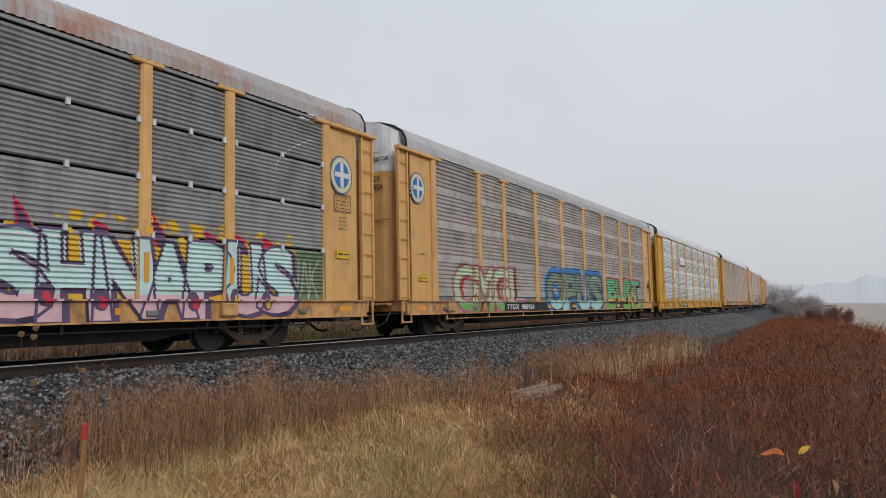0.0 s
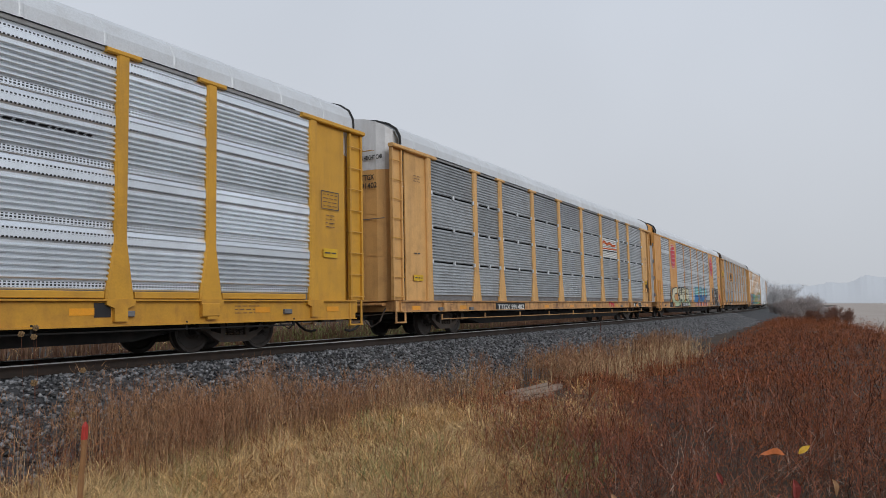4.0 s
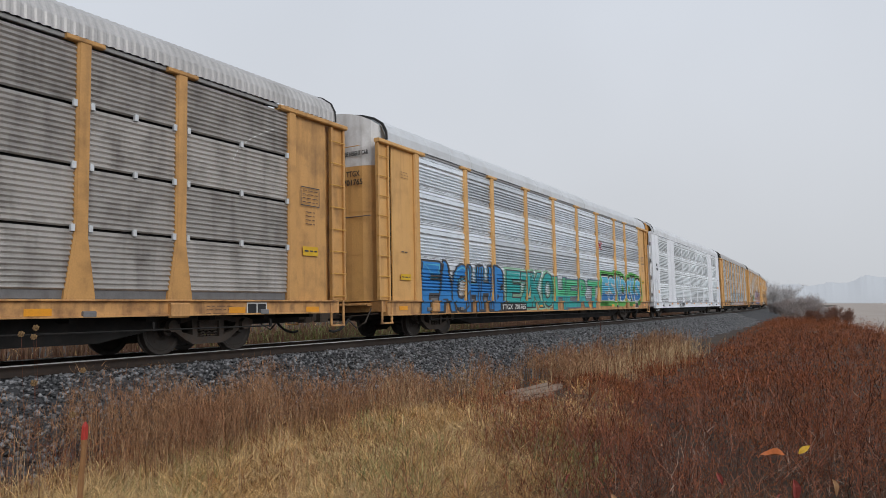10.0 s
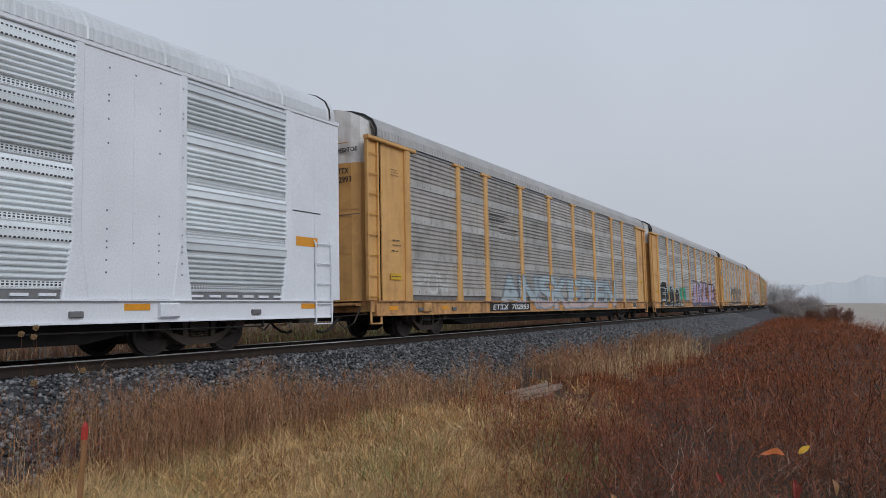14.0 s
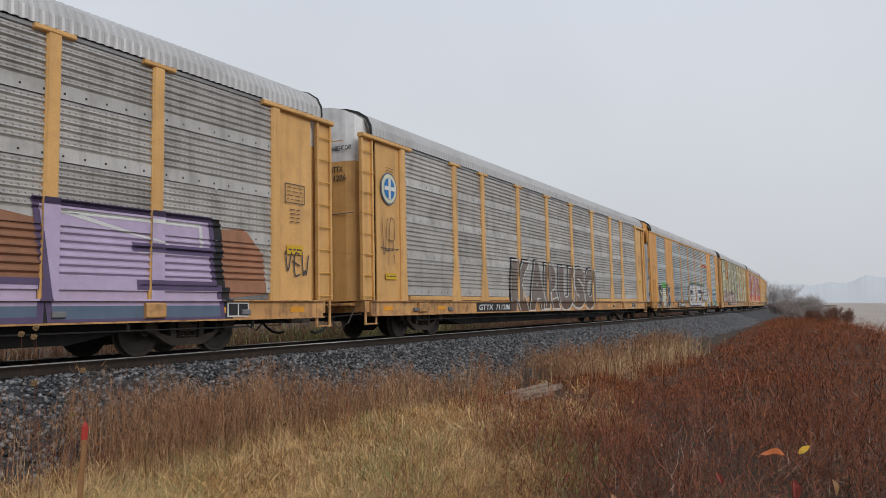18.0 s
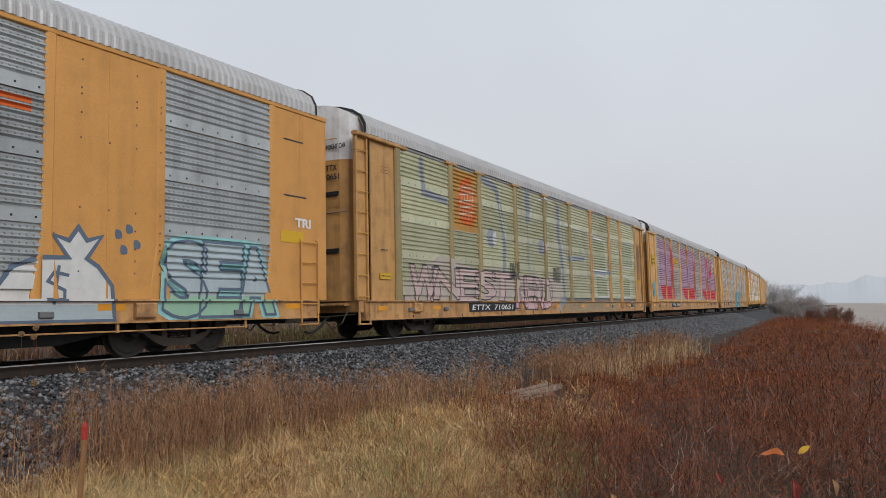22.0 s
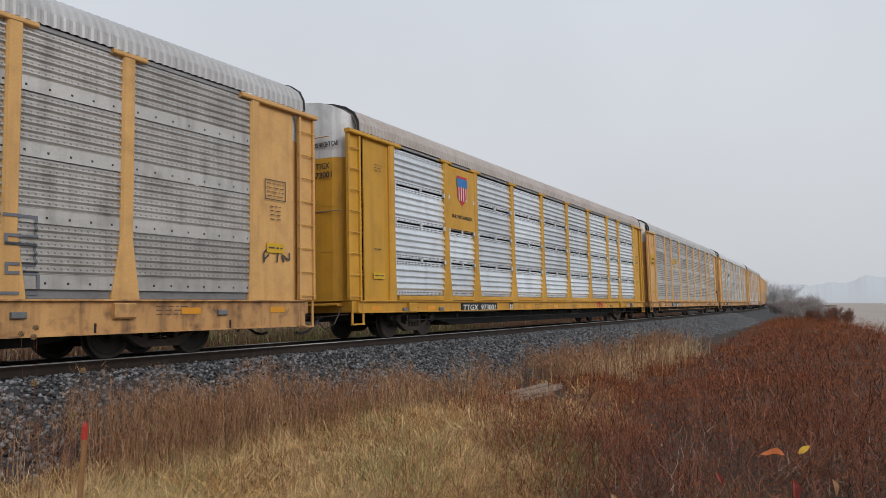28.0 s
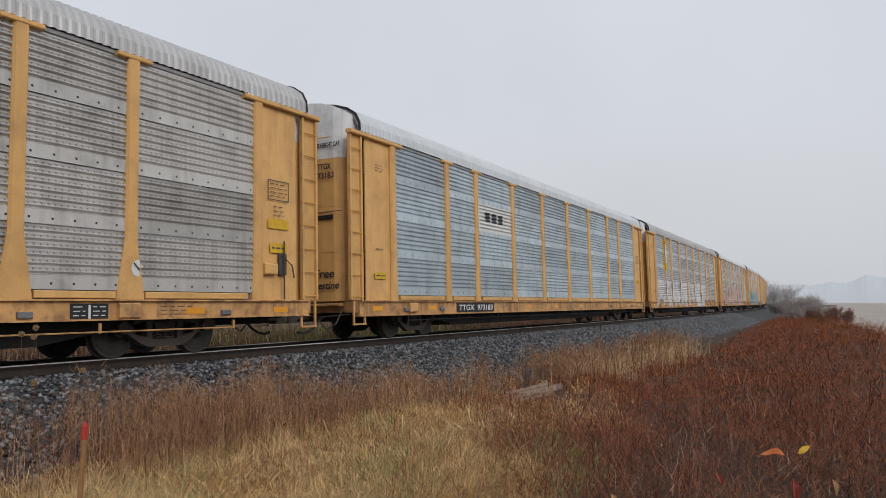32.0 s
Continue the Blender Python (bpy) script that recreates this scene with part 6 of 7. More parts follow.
    if i == 13:
        p.shape([(-10.8, 1.97), (-7.38, 1.97), (-7.4, 4.7), (-9.0, 4.85), (-10.8, 4.75)], C["lilac"], 0.003)
        p.shape([(-7.36, 1.97), (-7.36, 4.68), (-6.75, 4.15), (-6.52, 4.0), (-6.4, 1.16), (-10.0, 1.16), (-10.75, 1.97)], C["rose"], 0.006)
        p.shape([(-3.9, 4.7), (-3.7, 1.95), (1.1, 1.95), (1.3, 4.75), (-1.95, 4.7)], C["lilac"], 0.003)
        p.shape([(-3.68, 1.93), (1.1, 1.95), (1.35, 4.75), (1.75, 4.2), (1.85, 1.17), (-2.65, 1.17)], C["rose"], 0.006)
        p.shape([(-1.95, 4.7), (-1.0, 3.9), (-0.95, 4.75)], C["rose"], 0.008)
        p.shape([(-1.12, 2.85), (-0.7, 1.96), (-1.4, 1.96)], C["rose"], 0.008)
        p.shape([(4.75, 1.9), (11.75, 1.75), (11.85, 3.3), (9.9, 3.6), (10.8, 4.6), (4.85, 4.75)], C["lilac"], 0.003)
        p.shape([(4.75, 1.9), (11.75, 1.9), (11.75, 1.17), (6.0, 1.17)], C["rose"], 0.006)
        p.shape([(7.5, 4.72), (8.0, 4.4), (8.1, 1.9), (7.4, 1.9)], C["rose"], 0.008)
        p.shape([(8.5, 3.3), (9.9, 4.2), (10.0, 3.4), (9.3, 2.9)], C["rose"], 0.010)
        for k in range(3):
            p.blob(-6.4 + k * 0.55, 3.66, 0.24, 0.23, C["yellow"], 0.012, 8)
        p.rect(-6.65, -5.1, 3.25, 3.33, C["yellow"], 0.02)
        p.rect(-12.85, -12.05, 3.15, 3.8, STICKER, 0.006)
        lettering(car, "Quality", -12.45, 3.45, 0.18, LETTER_K, FACE - 0.047)
        lettering(car, "Auto Rack", -12.45, 3.22, 0.16, LETTER_K, FACE - 0.047)
        for dx, dz in ((-0.2, 0), (0, 0.2), (0.2, 0), (-0.1, -0.35), (0.12, -0.35)):
            p.blob(-12.5 + dx, 1.85 + dz, 0.12, 0.22, C["sky"], 0.006)
        p.blob(-11.85, 1.45, 0.12, 0.13, C["white"], 0.006)
    if i == 14:
        p.bubble("BRAT", -0.9, 4.2, 0.98, 2.05, C["sea"], C["white"], 0.06, C["sea"], 0.12, seed=2, bold=0.08, over=1.15)
        p.shape([(-0.9, 0.47), (4.0, 0.47), (4.2, 0.7), (3.9, 0.95), (-0.9, 0.95)], C["sea"], 0.001)
        p.lines([[(2.0, 0.5), (2.7, 0.75), (2.4, 0.94)], [(4.0, 0.5), (4.2, 0.72), (3.9, 0.94)]], 0.05, C["white"], 0.006)
        p.blob(4.35, 1.35, 0.25, 0.22, C["slate"], 0.004, 12)
        p.bubble("SOLE", 4.6, 7.4, 1.1, 2.15, None, C["grey"], 0.045, seed=3, bold=0.06, over=1.2)
        p.word("FIN", 12.1, 12.9, 1.75, 2.0, None, C["ink"], None, 0.06, 0.012)
        for k in range(3):
            p.rect(-6.6 + k * 0.5, -6.25 + k * 0.5, 3.4, 3.8, C["yellow"], 0.006)
    if i == 15:
        part("emblem_board", mesh("emblem_board", *boxes([(-8.84, -7.16, FACE - 0.072, FACE - 0.01, 3.11, 4.97)], 0.01), GOLD), car, None, "flat golden-yellow emblem board")
        p.boards.append((-8.84, -7.16, 3.11, 4.97, FACE - 0.0725))
        p.add([[(-8.3, 4.1), (-8.0, 3.85), (-7.7, 4.1), (-7.68, 4.75), (-8.32, 4.75)]], C["logored"], 0.012)
        p.rect(-8.34, -7.66, 4.42, 4.68, C["blue"], 0.02)
        for k in range(4):
            p.rect(-8.24 + k * 0.15, -8.19 + k * 0.15, 4.0, 4.42, C["white"], 0.02)
        lettering(car, "BUILDING AMERICA", -8.0, 3.45, 0.15, LETTER_K, FACE - 0.076, 0.003, 0, 1.3)
        p.word("TTX", 5.0, 5.9, 0.70, 0.92, C["logored"], None, None, 0.28)
        p.rect(-4.64, -4.34, 0.66, 0.93, C["black"], 0.006)
        lettering(car, "R1", -4.49, 0.715, 0.22, LETTER_W, FACE - 0.05, 0.004, 0.1, 0.24)
    if i == 16:
        for k in range(3):
            p.blob(-6.6 + k * 0.6, 3.66, 0.25, 0.23, C["yellow"], 0.006, 8)
        p.rect(-6.85, -5.2, 3.25, 3.33, C["yellow"], 0.006)
        p.rect(-12.85, -12.05, 3.15, 3.8, STICKER, 0.006)
        lettering(car, "Quality", -12.45, 3.45, 0.18, LETTER_K, FACE - 0.047)
        lettering(car, "Auto Rack", -12.45, 3.22, 0.16, LETTER_K, FACE - 0.047)
        p.word("OSIER", -11.6, -7.3, 1.2, 1.7, None, C["faint"], None, 0.07, 0.03)
        p.word("TS", -6.8, -5.4, 1.2, 1.6, None, C["faintred"], None, 0.08, 0.03)
        p.word("PELKOT", 0.8, 4.0, 1.1, 1.8, C["faint"], C["cream"], None, 0.2, 0.02)
        p.blob(9.05, 1.5, 0.13, 0.14, C["white"], 0.006)
        p.lines([[(8.97, 1.58), (9.13, 1.42)]], 0.03, C["ink"], 0.014)
        p.rect(7.9, 8.55, 0.64, 0.92, C["black"], 0.006)
        p.rect(8.2, 8.24, 0.66, 0.9, C["white"], 0.012)
        p.bars(7.95, 8.15, 0.7, 0.9, 3, C["white"], 0.012, 3)
        p.bars(8.28, 8.5, 0.7, 0.9, 3, C["white"], 0.012, 4)
        p.rect(12.15, 12.75, 2.45, 2.65, STICKER, 0.006)
    if i == 17:
        p.rect(-7.0, -4.35, 3.2, 4.1, C["white"], 0.003)
        for k in range(3):
            p.rect(-6.4 + k * 0.5, -6.05 + k * 0.5, 3.55, 3.85, C["ink"], 0.012)
        part("scrawl", text_mesh("Free", 0.28, LETTER_K, 0.006, 0.2, 0.6), car, pose(-13.69, -0.75, 1.55, 90, 0, -90))
        part("scrawl", text_mesh("Palestine", 0.24, LETTER_K, 0.006, 0.2, 0.95), car, pose(-13.69, -0.72, 1.28, 90, 0, -90))
    if i in (18, 19, 20, 21):
        cs = [(C["white"], C["purple"]), (C["palepink"], C["purple"]), (C["sky"], C["grey"]), (C["cream"], C["grey"])][i - 18]
        p.word("PRAWRIVES", -11.6, 6.0, 1.0, 2.1, cs[0], cs[1], cs[0], 0.3, 0.05, 0.15)
        if i == 18:
            p.rect(-9.5, -8.0, 3.0, 4.95, C["yellow"], 0.003)
            p.blob(-8.7, 4.0, 0.5, 0.7, C["white"], 0.011)
    if style == "posts":  # stencilled data along the sill
        for k, x in enumerate((-10.9, -2.0, 1.9, 9.9)):
            p.bars(x - 0.35, x + 0.35, 0.70, 0.90, 3, C["brown"], 0.003, 60 + 7 * i + k)
    if i in (3, 5, 6, 8, 9, 10, 12, 13, 15):
        p.rect(10.55, 11.1, 0.66, 0.94, C["white"], 0.004)
        p.rect(10.58, 10.81, 0.69, 0.91, C["black"], 0.007)
        p.rect(10.84, 11.07, 0.69, 0.91, C["black"], 0.007)
    if i in (0, 3, 5):  # pale scrape where a swinging door rubbed
        p.lines([[(10.2 + 1.3 * math.sin(a) ** 2 * 0.9, 3.6 + 0.95 * math.sin(a)) for a in np.linspace(0.1, 1.4, 9)]], 0.022, C["white"], 0.002)
    if i in MARKS:
        word, a, b = MARKS[i]
        number_plate(car, word, a, b, plate=i != 5 or True)
        if style == "posts":
            hood_words(car, "posts", word.split()[0], word.split()[1])
    elif style == "posts":
        hood_words(car)


N_CARS = 24
for i in range(N_CARS):
    c_, k_, s_ = base_car(i)
    dress(i, c_, k_, s_)
    CARS.append(c_)


# ---- plants ----
def grass_mat(name, a, b, dark, island=0.85, mottle=0.2, scale=1.5):
    return surf(name, a, 0.85, 0, dark, mottle, scale, 0, 20, 0.0, island=island, col2=b, vary=0, still=True, spec=0.15)


STRAW = grass_mat("straw_grass", (0.95, 0.70, 0.36), (0.74, 0.42, 0.15), (0.10, 0.05, 0.02), 0.8, 0.4, 1.9)
GREENISH = grass_mat("green_grass", (0.31, 0.36, 0.14), (0.42, 0.40, 0.16), (0.08, 0.08, 0.03))
RUSTY = grass_mat("rusty_stalk", (0.42, 0.20, 0.105), (0.52, 0.31, 0.17), (0.06, 0.03, 0.018), 0.85, 0.6, 1.6)
FARWEED = grass_mat("far_weed", (0.30, 0.155, 0.10), (0.37, 0.23, 0.14), (0.10, 0.05, 0.035), 0.8, 0.6, 1.2)
PALESTALK = grass_mat("pale_stalk", (0.66, 0.50, 0.30), (0.52, 0.35, 0.18), (0.24, 0.13, 0.07))
CANE = grass_mat("bramble_cane", (0.30, 0.10, 0.06), (0.39, 0.165, 0.10), (0.014, 0.006, 0.005), 0.93, 0.8, 1.5)
CANE_PALE = grass_mat("bleached_cane", (0.58, 0.43, 0.34), (0.40, 0.25, 0.18), (0.09, 0.04, 0.028), 0.95)
DEADLEAF = grass_mat("dead_foliage", (0.40, 0.112, 0.047), (0.52, 0.20, 0.078), (0.012, 0.005, 0.004), 0.93, 0.82, 1.5)
# grey-brown and tree twigs: base colour paled to stand for distance haze
HEDGE = grass_mat("hazed_hedge_twig", (0.38, 0.335, 0.32), (0.42, 0.37, 0.35), (0.28, 0.24, 0.225))
MIST_TWIG = grass_mat("hazed_tree_twig", (0.50, 0.49, 0.49), (0.54, 0.52, 0.52), (0.42, 0.41, 0.41))
HEDGE_RED = grass_mat("reddish_hedge_twig", (0.24, 0.125, 0.09), (0.29, 0.16, 0.115), (0.13, 0.07, 0.055))


def strips(base, heading, length, lean, curl, width, segs, rs, wob=0.0):
    """Bent tapering blades: arrays per blade. Returns vertices and quads."""
    n = len(base)
    t = np.linspace(0, 1, segs + 1)[None, :]
    ang = lean[:, None] + curl[:, None] * t
    step = length[:, None] / segs
    hor = np.cumsum(np.concatenate([np.zeros((n, 1)), (np.sin(ang) * step)[:, :-1]], 1), 1)
    ver = np.cumsum(np.concatenate([np.zeros((n, 1)), (np.cos(ang) * step)[:, :-1]], 1), 1)
    dx, dy = np.cos(heading)[:, None], np.sin(heading)[:, None]
    wx, wy = (rs.normal(0, 1, (n, segs + 1)) * wob * t for _ in range(2))
    P = np.stack([base[:, 0:1] + dx * hor + wx, base[:, 1:2] + dy * hor + wy, base[:, 2:3] + ver], -1)
    # blades mostly face across their bend, a little at random
    side = rs.uniform(0, 6.28, n)
    S = np.stack([np.cos(side), np.sin(side), np.zeros(n)], -1)[:, None, :] * (width[:, None] * (1 - 0.8 * t))[..., None] * 0.5
    V = np.stack([P - S, P + S], 2).reshape(-1, 3)
    k = 2 * (segs + 1)
    j = np.arange(segs)
    q = np.stack([2 * j, 2 * j + 1, 2 * j + 3, 2 * j + 2], -1)[None] + (np.arange(n) * k)[:, None, None]
    return V, q.reshape(-1, 4), P


def scatter(rs, n, xr, yr, keep):
    """Places on the ground where keep(x, y, q) gives a chance above a draw."""
    got = []
    while sum(len(g) for g in got) < n:
        x, y = rs.uniform(*xr, n), rs.uniform(*yr, n)
        ok = keep(x, y, side_of(x, y)) > rs.rand(n)
        got.append(np.stack([x[ok], y[ok]], -1))
    p = np.concatenate(got)[:n]
    return np.concatenate([p, ground_z(p[:, 0], p[:, 1])[:, None] - 0.03], 1)


def patchy(x, y, f=0.7, s=0.0):
    return 0.5 + 0.25 * np.sin(x * f * 2.1 + s) * np.sin(y * f * 1.7 + 2 * s) + 0.25 * np.sin(x * f * 0.9 - y * f * 1.3 + s)


def bramble_edge(x):
    return np.interp(x, [3, 5.7, 7.5, 9.5, 12, 16, 20, 31, 52, 80], [2.5, 3.3, 3.9, 4.1, 4.0, 4.2, 4.3, 5.2, 6.8, 9.0]) + 0.3 * np.sin(x * 1.7) + 0.2 * np.sin(x * 4.1 + 1)


def stuff(name, V, F, mat, label, cat):
    return tagged(new(name, fast_mesh(name, V, F, mat)), label, cat, kind="stuff")


def join(*vf):
    V, F, b = [], [], 0
    for v, f in vf:
        V.append(v), F.append(f + b)
        b += len(v)
    return np.concatenate(V), np.concatenate(F)


R6 = np.random.RandomState(11)


def blades(rs, n, xr, yr, keep, h, width, lean, curl, segs=3, wob=0.01, tuft=0):
    if tuft:  # clumps whose blades bend outwards
        c = np.repeat(scatter(rs, n // tuft, xr, yr, keep), tuft, 0)
        n = len(c)
        a = rs.uniform(0, 6.28, n)
        r = np.abs(rs.normal(0, 0.06, n))
        b = c + np.stack([r * np.cos(a), r * np.sin(a), 0 * r], -1)
        head = np.repeat(rs.uniform(0, 6.28, n // tuft), tuft) + rs.normal(0, 0.75, n)
    else:
        b, head = scatter(rs, n, xr, yr, keep), rs.uniform(0, 6.28, n)
    dist = np.hypot(b[:, 0], b[:, 1])
    w = rs.uniform(*width, n) * np.clip(dist / 9, 0.75, 3.0)
    return strips(b, head, rs.uniform(*h, n), rs.uniform(*lean, n), rs.uniform(*curl, n), w, segs, rs, wob)


def meadow(x, y, q):
    return np.where((y > bramble_edge(x) - 0.9) & (q > 4.3) & (q < 12), np.clip((y - bramble_edge(x) + 0.9) / 1.2, 0.1, 1) * np.clip(12 / (x + 4), 0.1, 1) * (0.45 + 0.55 * patchy(x, y, 1.3)), 0) * np.interp(x, [9.5, 12], [1.0, 0.03])


# matted straw grass with green shoots beneath
v1 = blades(R6, 72000, (1.5, 16), (2, 9.5), meadow, (0.2, 0.5), (0.007, 0.016), (0.0, 0.8), (1.0, 3.4), 4, 0.014, 36)
stuff("straw_tufts", v1[0], v1[1], STRAW, "curled tufts of straw-coloured grass", "grass")
v1 = blades(R6, 15000, (1.5, 22), (2, 9.5), meadow, (0.2, 0.5), (0.004, 0.008), (0.0, 1.3), (0.4, 2.6), 4)
stuff("straw_grass", v1[0], v1[1], STRAW, "matted straw-coloured dead grass beside the ballast", "grass")
v1 = blades(R6, 6500, (1.5, 16), (1.5, 8.5), lambda x, y, q: meadow(x, y, q) * (patchy(x, y, 1.9, 2) > 0.55), (0.2, 0.46), (0.005, 0.010), (0.1, 0.9), (0.4, 1.6))
stuff("green_grass", v1[0], v1[1], GREENISH, "green grass shoots under the straw", "grass")


v1 = blades(R6, 900, (5.2, 8.2), (2.2, 4.6), lambda x, y, q: np.clip(patchy(x, y, 2.4, 1) * 2.2 - 0.8, 0, 1), (0.3, 0.62), (0.006, 0.012), (0.0, 0.8), (0.5, 2.0))
stuff("bramble_edge_grass", v1[0], v1[1], GREENISH, "green grass growing through the edge of the brambles", "grass")


# tall rusty stalks at the foot of the ballast, with feathery heads
def stalk_zone(x, y, q):
    band = np.where((q > np.interp(x, [5, 9, 11], [3.0, 3.4, 4.0])) & (q < 5.5) & (x < 15), 0.75, 0.0)
    gap = np.where((x > 12.5) & (x < 16) & (q < 4.9), 0.15, 1.0)
    far_band = np.where((q > 4.0) & (q < 6.2) & (x >= 15), np.clip(patchy(x, y, 0.8, 1) - 0.2, 0, 1) * np.clip(20 / x, 0.2, 1), 0)
    thin = np.interp(x, [4.8, 6.8], [0.12, 1.0])
    return (band * gap * thin + far_band) * (0.25 + 0.75 * patchy(x, y, 1.1, 0.5))


def plumed(rs, n, xr, yr, keep, h, stem_mat, head_mat, names, label, width=(0.005, 0.009), plumes=9, plume_h=(0.05, 0.16)):
    st = blades(rs, n, xr, yr, keep, h, width, (-0.14, 0.14), (-0.25, 0.4), 4, 0.012, 0)
    lift_ = 0.62 + 0.55 * patchy(st[2][:, 0, 0], st[2][:, 0, 1], 2.3, 1.5)
    z0_ = st[2][:, 0, 2]
    vz = st[0].reshape(n, -1, 3)
    vz[:, :, 2] = z0_[:, None] + (vz[:, :, 2] - z0_[:, None]) * lift_[:, None]
    st[2][:, :, 2] = z0_[:, None] + (st[2][:, :, 2] - z0_[:, None]) * lift_[:, None]
    stuff(names[0], st[0], st[1], stem_mat, label, "weeds")
    P = st[2]
    tops = np.repeat(P[:, 2:, :].reshape(-1, 3), plumes // 3, 0)
    m = len(tops)
    tops = tops + rs.normal(0, 0.025, (m, 3))
    dist = np.hypot(tops[:, 0], tops[:, 1])
    hd = strips(tops, rs.uniform(0, 6.28, m), rs.uniform(*plume_h, m), rs.uniform(0.1, 1.2, m), rs.uniform(-0.4, 0.8, m), rs.uniform(0.004, 0.008, m) * np.clip(dist / 9, 0.75, 3), 2, rs, 0.01)
    stuff(names[1], hd[0], hd[1], head_mat, label.replace("stalks", "seed heads"), "weeds")


plumed(R6, 1500, (2, 9), (5, 10), stalk_zone, (0.6, 1.1), RUSTY, RUSTY, ("tall_rusty_stalks", "tall_rusty_seed_heads"), "tall rust-brown dead weed stalks along the ballast")
plumed(R6, 2900, (5, 34), (4, 11), stalk_zone, (0.4, 0.86), RUSTY, RUSTY, ("rusty_stalks", "rusty_seed_heads"), "rust-brown dead weed stalks at the foot of the bank")
plumed(R6, 1700, (2, 34), (3, 11), lambda x, y, q: stalk_zone(x, y, q) * np.clip(16 / (x + 4), 0.2, 1) + 0.25 * meadow(x, y, q), (0.35, 0.75), PALESTALK, PALESTALK, ("pale_stalks", "pale_seed_heads"), "pale dry stalks among the weeds", plumes=3)
plumed(R6, 1300, (5, 13), (2, 6.5), lambda x, y, q: np.where((y > bramble_edge(x) - 0.8) & (y < bramble_edge(x) + 2.6), patchy(x, y, 1.4, 4), 0), (0.25, 0.62), RUSTY, DEADLEAF, ("edge_weed_stalks", "edge_weed_heads"), "rusty weed stalks where brambles meet the grass", plumes=6, plume_h=(0.02, 0.07))
plumed(R6, 3000, (1.5, 7.5), (5.5, 11), lambda x, y, q: np.where((q > 2.0) & (q < 5.0), np.clip((7.5 - x) / 4, 0, 1) * patchy(x, y, 1.7, 2), 0), (0.25, 0.62), CANE, DEADLEAF, ("dark_weed_stalks", "dark_weed_heads"), "dark brown weed stalks rooted in the ballast", plumes=6, plume_h=(0.02, 0.06))
# pale reeds further on
plumed(R6, 420, (16, 27), (3.8, 7), lambda x, y, q: np.where((q > 5.6) & (q < 7.6) & (y > bramble_edge(x) - 0.4), patchy(x, y, 0.9, 1), 0), (0.4, 0.8), PALESTALK, PALESTALK, ("reed_stalks", "reed_plumes"), "pale dry reed stalks beyond the slab", plumes=6)


# brambles and rusty weeds
def thicket(x, y, q):
    d = np.hypot(x, y)
    right = np.interp(x, [0, 12, 18, 23, 40, 60, 90], [-9, -5, -3.6, -2.9, -0.9, 2.0, 4.0])
    inside = (y < bramble_edge(x) + np.where(x < 11, 0.8, 0.3)) & (y > right) & (d > 3.1) & (np.abs(np.arctan2(y, x) - 0.15) < 0.75)
    return np.where(inside, np.clip(9 / (x + 1), 0.08, 1) * np.clip(4.2 * patchy(x, y, 1.5, 3) * patchy(x, y, 3.1, 1) - 0.35, 0.06, 1) * np.where(y < bramble_edge(x), np.clip((bramble_edge(x) - y) / 0.9, 0.5, 1), 0.35), 0)


def tall(b):
    """Height of the thicket by place: lower along its edge, in rough mounds."""
    d = np.hypot(b[:, 0], b[:, 1])
    edge = np.clip(0.5 + (bramble_edge(b[:, 0]) - b[:, 1]) / 2.4, 0.45, 1)
    return edge * np.interp(d, [3.1, 5, 10, 20, 40, 80], [0.50, 0.60, 0.60, 0.58, 0.62, 0.72]) * (0.5 + 0.6 * patchy(b[:, 0], b[:, 1], 0.6, 5) + 0.4 * patchy(b[:, 0], b[:, 1], 1.7, 2))


def canes(n, xr, yr, keep, mat, name, label, lengths, width, lean, curl, segs=6, twigs=5, kink=0.03):
    b = scatter(R6, n, xr, yr, keep)
    d = np.hypot(b[:, 0], b[:, 1])
    wide = np.clip(d / 7, 0.6, 4)
    st = strips(b, R6.uniform(0, 6.28, n), tall(b) * R6.uniform(*lengths, n), R6.uniform(*lean, n), R6.uniform(*curl, n), R6.uniform(*width, n) * wide, segs, R6, kink)
    P = st[2][:, 2:, :]
    root = np.repeat(P.reshape(-1, 3), max(1, twigs // (segs - 1)), 0)
    m = len(root)
    dd = np.clip(np.hypot(root[:, 0], root[:, 1]) / 7, 0.6, 4)
    tw = strips(root, R6.uniform(0, 6.28, m), R6.uniform(0.06, 0.26, m), R6.uniform(-0.3, 2.0, m), R6.uniform(-1.6, 1.6, m), R6.uniform(0.0045, 0.0075, m) * dd, 3, R6, 0.02)
    V, F = join(st[:2], tw[:2])
    stuff(name, V, F, mat, label, "brambles")
    return root


canes(2300, (2.8, 11), (-6, 5), thicket, CANE, "near_bramble_canes", "arching red-brown bramble canes", (1.0, 2.3), (0.006, 0.012), (0.4, 1.7), (-1.2, 2.4), 9, 9, 0.07)
canes(2600, (3.5, 40), (-14, 9), thicket, CANE, "bramble_canes", "tangled dark red bramble canes", (0.6, 1.2), (0.005, 0.010), (-0.4, 1.1), (-0.4, 2.0), 6, 5, 0.045)
canes(480, (2.8, 11), (-4, 4.8), thicket, CANE_PALE, "bleached_canes", "bleached bent canes in the brambles", (1.0, 2.2), (0.005, 0.009), (0.6, 1.8), (-1.0, 1.8), 9, 5, 0.07)


